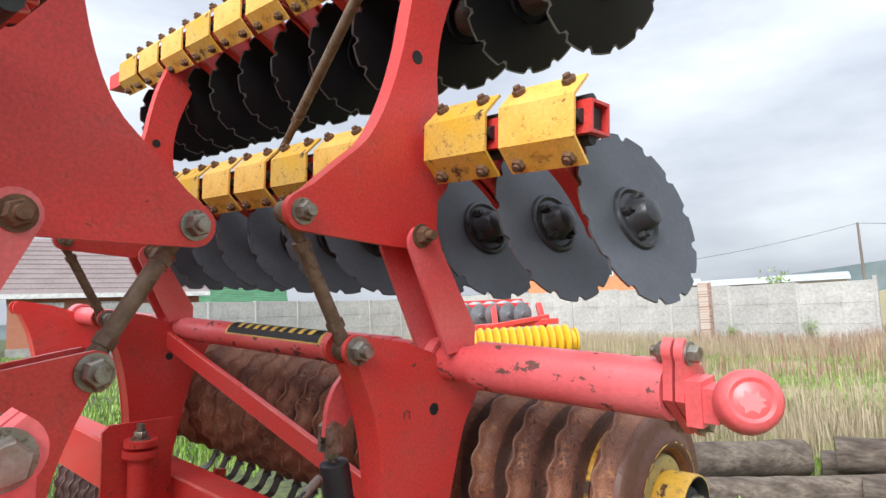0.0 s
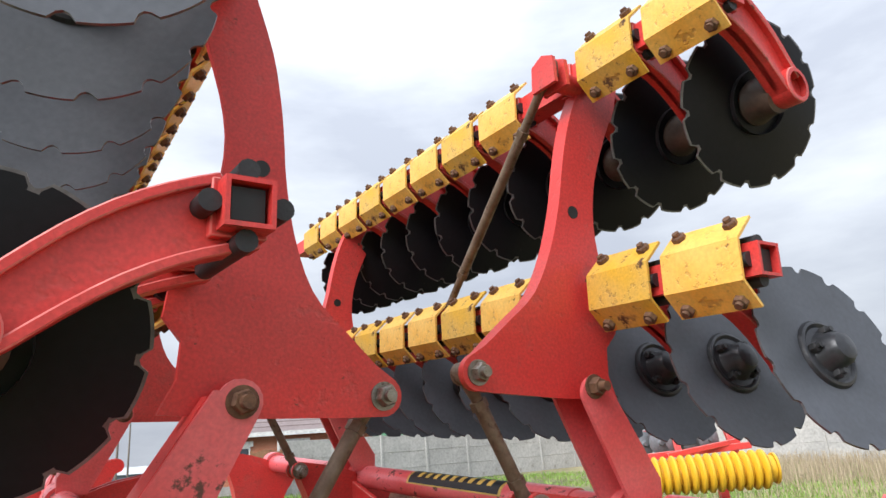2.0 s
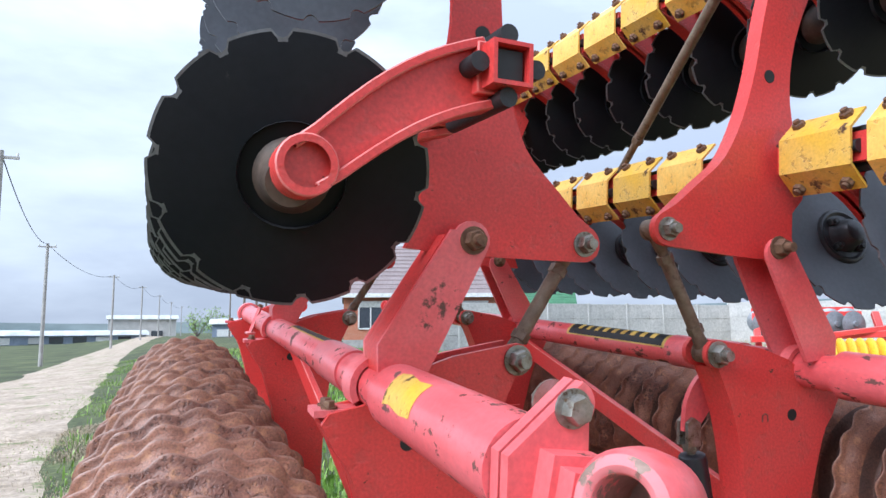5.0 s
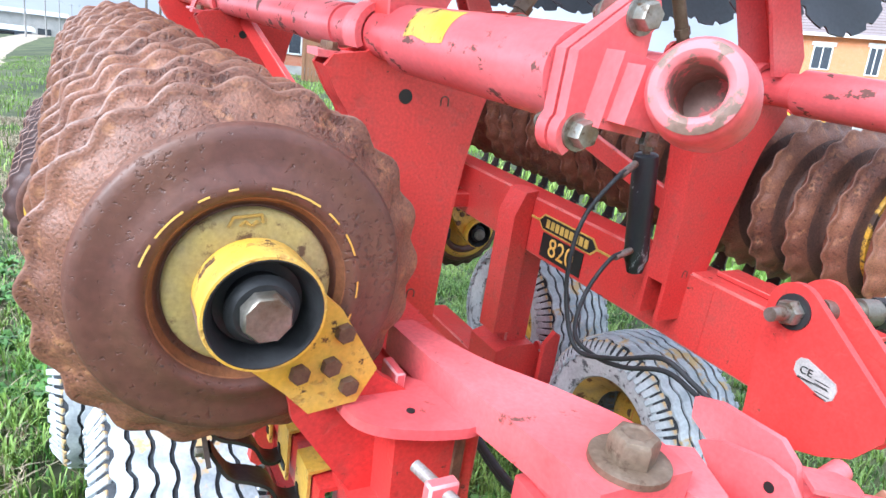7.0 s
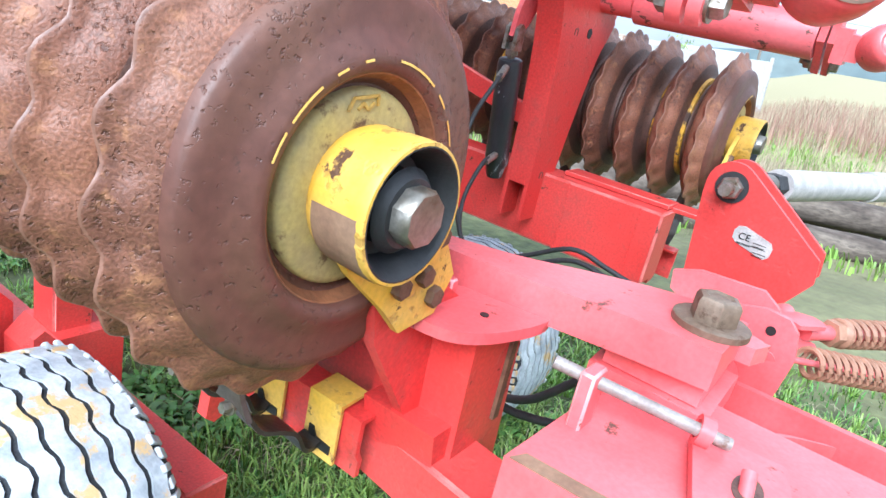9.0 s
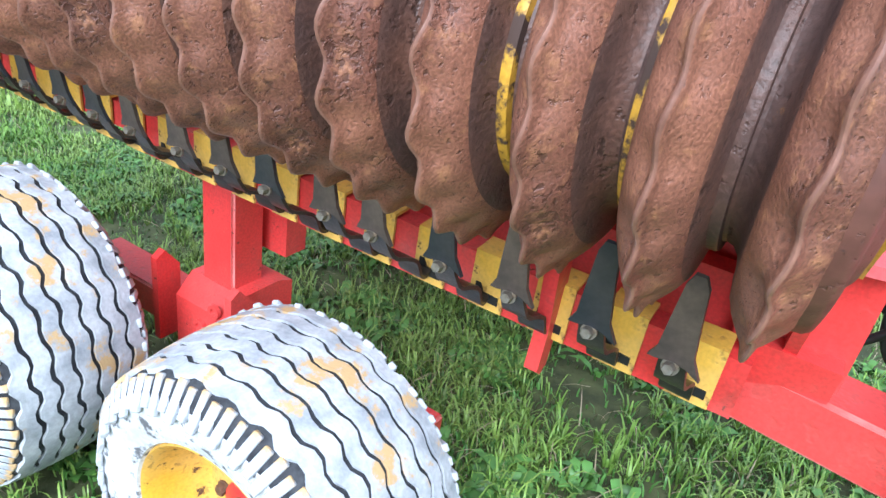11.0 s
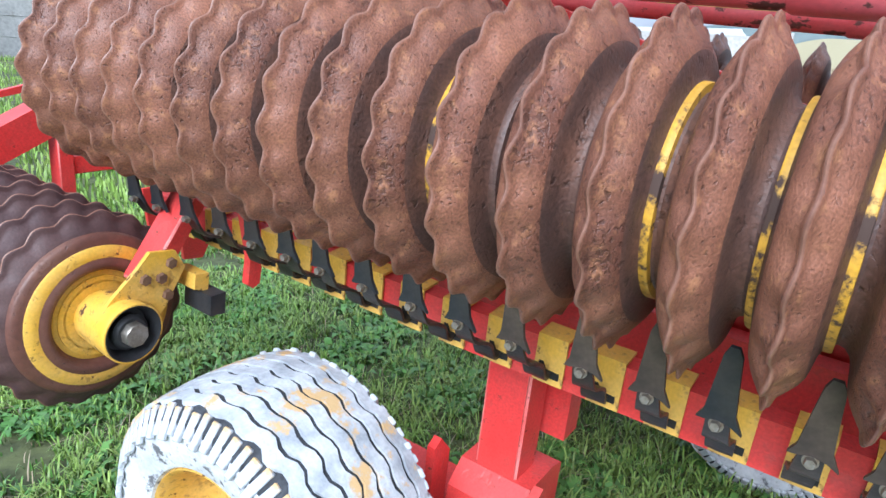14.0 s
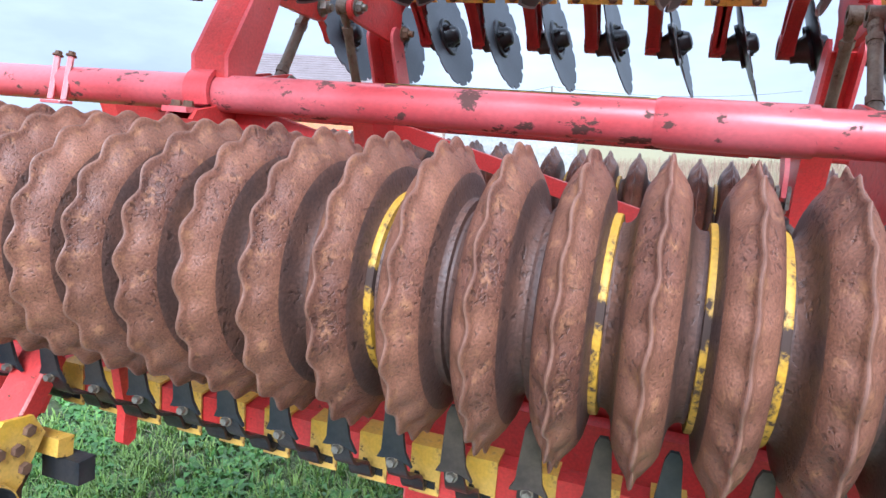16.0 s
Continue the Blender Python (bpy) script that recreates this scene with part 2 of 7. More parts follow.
CASTING = mat("dark_rusty_casting", pits=0.5, pit_scale=110, base=(0.125, 0.050, 0.037), rough=0.48, var=(0.165, 0.074, 0.048), scale=7, fine=70, bump=0.2, wear=(0.045, 0.028, 0.024), wear_at=(0.64, 0.70), wear_scale=45, grain=0.5)
RED_EDGE = mat("rubbed_red_edge", (0.74, 0.24, 0.215), 0.5, var=(0.66, 0.10, 0.09), scale=9, fine=120, bump=0.1, wear=(0.13, 0.055, 0.04), wear_at=(0.60, 0.63), wear_scale=24, grain=0.4)
PINK_EDGE = mat("rubbed_bleached_edge", (0.84, 0.50, 0.49), 0.5, var=(0.78, 0.26, 0.26), scale=9, fine=120, bump=0.1, wear=(0.15, 0.065, 0.05), wear_at=(0.58, 0.61), wear_scale=22, grain=0.4)
YELLOW_EDGE = mat("chipped_yellow_edge", (0.70, 0.42, 0.09), 0.5, var=(0.60, 0.33, 0.06), scale=14, fine=120, bump=0.1, wear=(0.12, 0.05, 0.025), wear_at=(0.50, 0.54), wear_scale=26, grain=0.4)
TUBE = mat("scuffed_tube_paint", (0.74, 0.165, 0.18), 0.32, spec=0.8, var=(0.68, 0.085, 0.092), scale=4.0, fine=120, bump=0.05, wear=(0.13, 0.045, 0.035), wear_at=(0.585, 0.61), wear_scale=20, grain=0.3, stretch=(1, 0.6, 1))

# paint rubbed thin along bevelled edges
EDGES = {RED.name: RED_EDGE, PINK.name: PINK_EDGE, YELLOW.name: YELLOW_EDGE, YELLOW_PALE.name: YELLOW_EDGE}

# ---- building tools ----
X0 = 0.70  # the implement's plane of symmetry


def flip(p, side):
    """Left wing as given, right wing mirrored in the plane of symmetry."""
    return (p[0], p[1], p[2]) if side < 0 else (2 * X0 - p[0], p[1], p[2])


def thing(name, at, label, category, group="", kind="", free=False):
    """A top-level Empty at its base. Implement pieces live in the tipped frame; free ones in the level world."""
    ob = new(name)
    ob.empty_display_size = 0.1
    ob.matrix_world = (Matrix() if free else M) @ Matrix.Translation(at)
    ob["base"] = tuple(at)
    return tagged(ob, label, category, group, kind)


def mesh_of(name, bm, material, smooth=40):
    me = bpy.data.meshes.new(name)
    bmesh.ops.recalc_face_normals(bm, faces=bm.faces)
    bm.to_mesh(me)
    bm.free()
    if not isinstance(material, (list, tuple)):
        material = [material, EDGES.get(material.name, material)]
    for mt in material:
        me.materials.append(mt)
    if smooth:
        me.polygons.foreach_set("use_smooth", [True] * len(me.polygons))
        me.set_sharp_from_angle(angle=radians(smooth))
    return me


def base_of(parent):
    b = Vector((0, 0, 0))
    while parent is not None:
        if "base" in parent:
            b += Vector(parent["base"])
        parent = parent.parent
    return b


def part(name, bm, material, parent, label="", side=-1, smooth=40):
    """Links a bmesh, given in the implement's coordinates, as one mesh object under a thing or part."""
    b = base_of(parent)
    if side > 0:
        for v in bm.verts:
            v.co.x = 2 * X0 - v.co.x
    for v in bm.verts:
        v.co -= b
    ob = new(name, mesh_of(name, bm, material, smooth))
    ob.parent = parent
    return tagged(ob, label)


def settle(th, m):
    """Moves a finished thing of the implement, by a matrix in the implement's coordinates."""
    b = Matrix.Translation(base_of(th))
    for ob in th.children_recursive:
        ob.data.transform(b.inverted() @ m @ b)


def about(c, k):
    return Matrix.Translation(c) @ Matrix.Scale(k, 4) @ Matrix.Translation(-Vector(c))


def piece(name, me, parent, m):
    """One more object on a shared mesh."""
    ob = new(name, me)
    ob.parent = parent
    ob.matrix_basis = m
    return ob


def soft(bm, w=0.004, seg=1):
    """Rounds the sharp edges of what is in the bmesh."""
    es = [e for e in bm.edges if len(e.link_faces) == 2 and e.calc_face_angle(0) > 0.6]
    bmesh.ops.bevel(bm, geom=es, offset=w, segments=seg, affect="EDGES", clamp_overlap=True, material=1)
    return bm


def box(bm, x0, x1, y0, y1, z0, z1, m=None):
    r = bmesh.ops.create_cube(bm, size=1)
    t = Matrix.Translation(((x0 + x1) / 2, (y0 + y1) / 2, (z0 + z1) / 2)) @ Matrix.Diagonal((abs(x1 - x0), abs(y1 - y0), abs(z1 - z0), 1))
    bmesh.ops.transform(bm, matrix=(m or Matrix()) @ t, verts=r["verts"])
    return bm


def prism(bm, pts, axis, a0, a1, m=None):
    """Extrudes a flat outline: axis 'y' takes (x, z) points, 'x' takes (y, z), 'z' takes (x, y)."""
    def at(p, a):
        q = {"y": (p[0], a, p[1]), "x": (a, p[0], p[1]), "z": (p[0], p[1], a)}[axis]
        return m @ Vector(q) if m else Vector(q)
    lo = [bm.verts.new(at(p, a0)) for p in pts]
    hi = [bm.verts.new(at(p, a1)) for p in pts]
    n = len(pts)
    bm.faces.new(lo)
    bm.faces.new(hi[::-1])
    for i in range(n):
        bm.faces.new((lo[i], hi[i], hi[(i + 1) % n], lo[(i + 1) % n]))
    return bm


def frame_to(p0, p1):
    d = Vector(p1) - Vector(p0)
    return Matrix.Translation(p0) @ d.to_track_quat("Z", "Y").to_matrix().to_4x4(), d.length


def lathe(bm, prof, p0, p1, seg=24, caps=True, turn=0.0, wave=None):
    """Turns a profile of (along, radius) about the line from p0 towards p1."""
    m, _ = frame_to(p0, p1)
    rings = []
    for s, r in prof:
        row = []
        for i in range(seg):
            a = 2 * math.pi * i / seg + turn
            rr = r if wave is None else wave(s, r, a)
            row.append(bm.verts.new(m @ Vector((rr * math.cos(a), rr * math.sin(a), s))))
        rings.append(row)
    for a, b in zip(rings, rings[1:]):
        for i in range(seg):
            bm.faces.new((a[i], a[(i + 1) % seg], b[(i + 1) % seg], b[i]))
    if caps:
        bm.faces.new(rings[0][::-1])
        bm.faces.new(rings[-1])
    return bm


def rod(bm, p0, p1, r, r1=None, seg=16):
    ln = (Vector(p1) - Vector(p0)).length
    return lathe(bm, [(0, r), (ln, r if r1 is None else r1)], p0, p1, seg)


def pipe(bm, pts, r, seg=10, steps=6):
    """A smooth hose through the points (Catmull-Rom)."""
    P = [Vector(p) for p in pts]
    P = [2 * P[0] - P[1]] + P + [2 * P[-1] - P[-2]]
    line = []
    for i in range(1, len(P) - 2):
        for k in range(steps):
            t = k / steps
            a, b, c, d = P[i - 1:i + 3]
            line.append(0.5 * ((2 * b) + (c - a) * t + (2 * a - 5 * b + 4 * c - d) * t * t + (3 * b - a - 3 * c + d) * t ** 3))
    line.append(P[-2])
    rows = []
    side = Vector((0, 0, 1))
    for i, p in enumerate(line):
        d = (line[min(i + 1, len(line) - 1)] - line[max(i - 1, 0)]).normalized()
        u = d.cross(side)
        if u.length < 1e-3:
            u = d.cross(Vector((1, 0, 0)))
        u.normalize()
        v = d.cross(u)
        rows.append([bm.verts.new(p + r * (math.cos(2 * math.pi * k / seg) * u + math.sin(2 * math.pi * k / seg) * v)) for k in range(seg)])
    for a, b in zip(rows, rows[1:]):
        for i in range(seg):
            bm.faces.new((a[i], a[(i + 1) % seg], b[(i + 1) % seg], b[i]))
    bm.faces.new(rows[0][::-1])
    bm.faces.new(rows[-1])
    return bm


def hexbolt(bm, p, d, r=0.022, h=0.02, washer=True, stub=0.0, turn=0.3):
    """A hexagon bolt head or nut on point p, standing out along d."""
    p, d = Vector(p), Vector(d).normalized()
    if washer:
        lathe(bm, [(0, r * 1.45), (0.004, r * 1.45)], p, p + d, 20)
        p = p + d * 0.004
    lathe(bm, [(0, r * 1.1), (h * 0.8, r * 1.1), (h, r * 0.95)], p, p + d, 6, turn=turn)
    if stub:
        lathe(bm, [(h, r * 0.62), (h + stub, r * 0.58)], p, p + d, 14)
    return bm


def arc(cx, cz, r, a0, a1, n=6):
    return [(cx + r * math.cos(radians(a0 + (a1 - a0) * i / n)), cz + r * math.sin(radians(a0 + (a1 - a0) * i / n))) for i in range(n + 1)]


def curve2(pts, steps=5):
    """A smooth open line through flat points."""
    P = [Vector(p) for p in pts]
    P = [2 * P[0] - P[1]] + P + [2 * P[-1] - P[-2]]
    out = []
    for i in range(1, len(P) - 2):
        for k in range(steps):
            t = k / steps
            a, b, c, d = P[i - 1:i + 3]
            q = 0.5 * ((2 * b) + (c - a) * t + (2 * a - 5 * b + 4 * c - d) * t * t + (3 * b - a - 3 * c + d) * t ** 3)
            out.append((q.x, q.y))
    out.append((P[-2].x, P[-2].y))
    return out

# ---- ground and surroundings ----
def rise(x, y):
    """Height of the ground: level by the implement, rising gently towards the wall."""
    f = min(1.0, max(0.0, (x + 4 + 0.1 * y) / 12.0))
    f = f * f * (3 - 2 * f)
    bearing = math.degrees(math.atan2(x, y))
    e = min(1.0, max(0.0, (bearing - 76.0) / 8.0), max(0.0, (150.0 - bearing) / 20.0))
    far = 0.042 * max(0.0, min(math.hypot(x, y), 260.0) - 14.0) * e * e * (3 - 2 * e)
    return far + 0.11 * math.exp(-((x + 0.4) ** 2 + (y - 3.0) ** 2) / 0.9) + 0.030 * max(0.0, min(y, 44.0) - 5.0) * f + 0.02 * noise.noise((x * 0.7, y * 0.7, 0.0))


def way(deg, d):
    """World place at a bearing (degrees right of the implement's axis) and distance from where the film begins."""
    return d * math.sin(radians(deg)), d * math.cos(radians(deg))


def ground_material():
    m = bpy.data.materials.new("grassy_earth")
    m.use_nodes = True
    nt = m.node_tree
    N, L = nt.nodes, nt.links
    b = N["Principled BSDF"]
    b.inputs["Roughness"].default_value = 0.9
    co = N.new("ShaderNodeTexCoord")
    n1 = N.new("ShaderNodeTexNoise")
    n1.inputs["Scale"].default_value = 0.35
    n1.inputs["Detail"].default_value = 8
    n2 = N.new("ShaderNodeTexNoise")
    n2.inputs["Scale"].default_value = 9
    n2.inputs["Detail"].default_value = 6
    r1 = N.new("ShaderNodeValToRGB")
    r1.color_ramp.elements[0].position, r1.color_ramp.elements[0].color = 0.35, (0.050, 0.062, 0.024, 1)
    r1.color_ramp.elements[1].position, r1.color_ramp.elements[1].color = 0.68, (0.14, 0.165, 0.065, 1)
    r2 = N.new("ShaderNodeValToRGB")
    r2.color_ramp.elements[0].position, r2.color_ramp.elements[0].color = 0.35, (0.35, 0.35, 0.3, 1)
    r2.color_ramp.elements[1].position, r2.color_ramp.elements[1].color = 0.7, (1.2, 1.15, 1.0, 1)
    mx = N.new("ShaderNodeMixRGB")
    mx.blend_type = "MULTIPLY"
    mx.inputs[0].default_value = 0.8
    L.new(co.outputs["Object"], n1.inputs["Vector"])
    L.new(co.outputs["Object"], n2.inputs["Vector"])
    L.new(n1.outputs["Fac"], r1.inputs[0])
    L.new(n2.outputs["Fac"], r2.inputs[0])
    L.new(r1.outputs[0], mx.inputs[1])
    L.new(r2.outputs[0], mx.inputs[2])
    # dry straw on the field to the right of the implement
    sp = N.new("ShaderNodeSeparateXYZ")
    L.new(co.outputs["Object"], sp.inputs[0])
    ad = N.new("ShaderNodeMath")
    ad.operation = "MULTIPLY_ADD"
    ad.inputs[1].default_value = -0.62
    L.new(sp.outputs["Y"], ad.inputs[0])
    L.new(sp.outputs["X"], ad.inputs[2])
    n3 = N.new("ShaderNodeMath")
    n3.operation = "MULTIPLY_ADD"
    n3.inputs[1].default_value = 14.0
    L.new(n1.outputs["Fac"], n3.inputs[0])
    L.new(ad.outputs[0], n3.inputs[2])
    mr = N.new("ShaderNodeMapRange")
    mr.inputs[1].default_value, mr.inputs[2].default_value = 9.0, 19.0
    L.new(n3.outputs[0], mr.inputs[0])
    dry = N.new("ShaderNodeMixRGB")
    dry.inputs[2].default_value = (0.34, 0.29, 0.16, 1)
    L.new(mr.outputs[0], dry.inputs[0])
    L.new(mx.outputs[0], dry.inputs[1])
    L.new(dry.outputs[0], b.inputs["Base Color"])
    bp = N.new("ShaderNodeBump")
    bp.inputs["Distance"].default_value = 0.03
    bp.inputs["Strength"].default_value = 0.8
    L.new(n2.outputs["Fac"], bp.inputs["Height"])
    L.new(bp.outputs[0], b.inputs["Normal"])
    return m


def grid_lines():
    a = [-2500, -900, -350, -160, -90, -60]
    b = [-45 + 1.5 * i for i in range(0, 74)]
    return a + b + [70, 100, 180, 350, 900, 2500]


def build_ground():
    xs = grid_lines()
    ys = grid_lines()
    verts = [(x, y, rise(x, y)) for y in ys for x in xs]
    n = len(xs)
    faces = [(j * n + i, j * n + i + 1, (j + 1) * n + i + 1, (j + 1) * n + i) for j in range(len(ys) - 1) for i in range(n - 1)]
    me = bpy.data.meshes.new("ground")
    me.from_pydata(verts, [], faces)
    me.materials.append(ground_material())
    me.polygons.foreach_set("use_smooth", [True] * len(me.polygons))
    tagged(new("ground", me), "uneven green meadow with dry straw towards the field", "ground", kind="structure")


build_ground()


def blades(name, count, spread, height, material, label, seed, category="grass", lean=0.5, width=0.004, tuft=0, droop=0.0, leaf=False):
    """Loose grass blades or leaves, bent strips, as one body of stuff; tufted ones spring from shared roots."""
    rng = np.random.default_rng(seed)
    P, A = [], []
    while len(P) < count:
        x, y, keep = spread(rng)
        if not keep:
            continue
        if not tuft:
            P.append((x, y, rise(x, y)))
            A.append(rng.uniform(0, 2 * np.pi))
            continue
        n, a0 = rng.integers(tuft // 2, tuft * 2), rng.uniform(0, 6.28)
        for k in range(n):
            a = a0 + 6.28 * k / n + rng.normal(0, 0.4)
            r = abs(rng.normal(0, 0.018))
            P.append((x + r * math.cos(a), y + r * math.sin(a), rise(x, y)))
            A.append(a)
    P, a = np.array(P), np.array(A)
    n = len(P)
    h = height * rng.uniform(0.4, 1.3, n)
    ln = lean * h * rng.uniform(0.15, 1.0, n)
    k = width * rng.uniform(0.6, 1.5, n)
    wx, wy = np.cos(a + np.pi / 2) * k, np.sin(a + np.pi / 2) * k
    dx, dy = np.cos(a) * ln, np.sin(a) * ln
    w0, w1, w2 = (0.25, 1.2, 1.3) if leaf else (1.0, 0.95, 0.7)
    v = np.zeros((n, 7, 3))
    for q, (f, up, w) in enumerate(((0.0, -0.03, w0), (0.22, 0.48, w1), (0.62, 0.86, w2))):
        hz = np.full(n, -0.02) if q == 0 else h * up
        v[:, 2 * q] = P + np.stack([dx * f - wx * w, dy * f - wy * w, hz], 1)
        v[:, 2 * q + 1] = P + np.stack([dx * f + wx * w, dy * f + wy * w, hz], 1)
    v[:, 6] = P + np.stack([dx * 1.1, dy * 1.1, h * (1.0 - droop)], 1)
    me = bpy.data.meshes.new(name)
    me.vertices.add(n * 7)
    me.vertices.foreach_set("co", v.reshape(-1))
    base = (np.arange(n) * 7)[:, None]
    loops = np.concatenate([base + np.array([0, 1, 3, 2]), base + np.array([2, 3, 5, 4]), base + np.array([4, 5, 6])], 1).reshape(-1)
    me.loops.add(len(loops))
    me.loops.foreach_set("vertex_index", loops.astype(np.int32))
    me.polygons.add(n * 3)
    st = np.stack([np.arange(n) * 11, np.arange(n) * 11 + 4, np.arange(n) * 11 + 8], 1).reshape(-1)
    me.polygons.foreach_set("loop_start", st.astype(np.int32))
    me.update(calc_edges=True)
    me.validate()
    me.materials.append(material)
    return tagged(new(name, me), label, category, kind="stuff")


GRASS = mat("green_grass", (0.155, 0.285, 0.040), 0.45, var=(0.27, 0.36, 0.085), scale=1.2, fine=20, bump=0, island=0.4, grain=0.3)
GRASS_DEEP = mat("deep_green_grass", (0.075, 0.19, 0.035), 0.45, var=(0.12, 0.25, 0.05), scale=1.2, fine=20, bump=0, island=0.4, grain=0.3)
STRAW = mat("dry_straw", (0.45, 0.37, 0.25), 0.8, var=(0.34, 0.27, 0.18), scale=0.8, fine=20, bump=0, island=0.3, grain=0.3)
RED_WEED = mat("reddish_dry_weed", (0.36, 0.22, 0.16), 0.8, var=(0.28, 0.15, 0.11), scale=0.8, fine=20, bump=0, island=0.3, grain=0.3)


def road_edge(y):
    bend = 0.75 * math.exp(-max(0.0, y - 8.0) / 6.0) - 0.30 * max(0.0, 7.0 - y) - 0.03 * max(0.0, min(y, 60.0) - 14.0)
    return -2.35 + bend + 0.28 * noise.noise((y * 0.45, 5.0, 0.0))


def near_patch(rng):
    x, y = rng.uniform(-5.0, 4.0), rng.uniform(-2.0, 9.0)
    edge = min(1.0, (x + 5.0) / 1.6, (4.0 - x) / 1.4, (y + 2.0) / 1.2, (9.0 - y) / 2.5)
    k = (noise.noise((x * 1.3, y * 1.3, 3.0)) + 0.6) * edge
    if x < -0.8 and y > 3.5:
        k *= 0.25
    if x < road_edge(y) + 0.3:
        k *= 0.2
    return x, y, rng.random() < k


def weed_patch(rng):
    x, y = rng.uniform(-2.4, 2.2), rng.uniform(0.2, 6.0)
    return x, y, noise.noise((x * 1.8, y * 1.8, 9.0)) > 0.02


def left_patch(rng):
    y = rng.uniform(1.0, 16.0)
    x = rng.uniform(-4.5, -0.7)
    return x, y, rng.random() < noise.noise((x * 0.9, y * 0.9, 21.0)) + 0.35


def verge_patch(rng):
    y = rng.uniform(3, 42)
    x = road_edge(y) + rng.normal(0.4, 1.0)
    return x, y, noise.noise((x * 0.7, y * 0.35, 4.0)) > -0.05


def field_patch(rng):
    d, b = rng.uniform(7, 40) ** 1.0, rng.uniform(-25, 95)
    x, y = way(b, d)
    thin = 0.12 if x < 1.0 else 1.0
    return x, y, rng.random() < thin * (noise.noise((x * 0.35, y * 0.35, 1.0)) + 0.6) and x - 0.8 * y < 24 and x > road_edge(y)


def straw_patch(rng):
    d, b = rng.uniform(9.6, 42), rng.uniform(44, 112)
    x, y = way(b, d)
    k = (x - 0.78 * y + 7 * noise.noise((x * 0.22, y * 0.22, 7.0)))
    thin = 0.12 if 13 < d < 26 and b < 88 else 1.0
    return x, y, rng.random() < thin * min(1.0, max(0.0, (k - 1.5) / 5.0)) or (d > 29 and b > 60 and rng.random() < 0.4)


def red_patch(rng):
    d, b = rng.uniform(20, 40), rng.uniform(66, 100)
    x, y = way(b, d)
    return x, y, noise.noise((x * 0.15, y * 0.15, 2.0)) > -0.15


blades("meadow_grass", 110000, near_patch, 0.085, GRASS, "lush green meadow grass under the implement", 1, width=0.0034, tuft=9, lean=1.1, droop=0.25)
blades("low_grass", 60000, near_patch, 0.045, GRASS_DEEP, "short dark green undergrowth between the tufts", 15, width=0.004, lean=1.0)
blades("leafy_weeds", 12000, weed_patch, 0.060, GRASS_DEEP, "broad-leaved green weeds under the implement", 12, category="weeds", lean=1.7, width=0.012, tuft=6, droop=0.35, leaf=True)
blades("dead_stalks", 9000, near_patch, 0.05, STRAW, "pale dead stalks lying in the grass", 13, category="straw", lean=3.6, width=0.0022)
blades("dry_turf", 60000, left_patch, 0.04, STRAW, "pale dry turf between the grass and the dirt track", 16, category="straw", lean=1.6, width=0.003)
blades("verge_grass", 8000, verge_patch, 0.05, GRASS, "short green grass along the edge of the dirt track", 14, width=0.006)
blades("field_grass", 70000, field_patch, 0.15, GRASS, "short green grass out on the field", 2, width=0.012)
blades("dry_reeds", 80000, straw_patch, 0.58, STRAW, "tall dry straw-coloured weeds on the field", 3, lean=0.3, width=0.005)
blades("reddish_weeds", 6000, red_patch, 0.7, RED_WEED, "reddish dry weeds towards the concrete wall", 4, lean=0.3, width=0.008)

# far hills, the distance haze put into their colour
bm = bmesh.new()
hills = []
for k in range(0, 97):
    b = -25 + k * 1.5
    hgt = 900 * math.tan(radians(1.0 + 1.5 * max(0.0, min(1.0, (b - 5) / 50)) + 0.7 * max(0.0, min(1.0, (b - 72) / 8)) + 0.18 * noise.noise((b * 0.09, 0, 0)) + 0.05 * noise.noise((b * 0.9, 0, 0))))
    hills.append((b, hgt))
lo = [bm.verts.new((*way(b, 900), -5)) for b, h in hills]
hi = [bm.verts.new((*way(b, 960), h)) for b, h in hills]
bk = [bm.verts.new((*way(b, 1300), -5)) for b, h in hills]
for i in range(len(hills) - 1):
    bm.faces.new((lo[i], lo[i + 1], hi[i + 1], hi[i]))
    bm.faces.new((hi[i], hi[i + 1], bk[i + 1], bk[i]))
HILL = mat("haze_tinted_hill", (0.11, 0.145, 0.15), 1.0, var=(0.15, 0.18, 0.175), scale=0.01, fine=0.05, bump=0)
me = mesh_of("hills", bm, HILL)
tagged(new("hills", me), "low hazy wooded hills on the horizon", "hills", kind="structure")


# ---- built surroundings ----
def free_part(name, bm, material, parent, label="", smooth=40):
    return part(name, bm, material, parent, label, -1, smooth)


def brick_material(name, a, b, mortar):
    m = bpy.data.materials.new(name)
    m.use_nodes = True
    N, L = m.node_tree.nodes, m.node_tree.links
    p = N["Principled BSDF"]
    p.inputs["Roughness"].default_value = 0.85
    co = N.new("ShaderNodeTexCoord")
    br = N.new("ShaderNodeTexBrick")
    br.inputs["Color1"].default_value, br.inputs["Color2"].default_value, br.inputs["Mortar"].default_value = (*a, 1), (*b, 1), (*mortar, 1)
    br.inputs["Scale"].default_value = 4.0
    br.inputs["Mortar Size"].default_value = 0.012
    mp = N.new("ShaderNodeMapping")
    mp.inputs["Rotation"].default_value = (radians(90), 0, 0)
    L.new(co.outputs["Object"], mp.inputs[0])
    L.new(mp.outputs[0], br.inputs["Vector"])
    L.new(br.outputs["Color"], p.inputs["Base Color"])
    return m


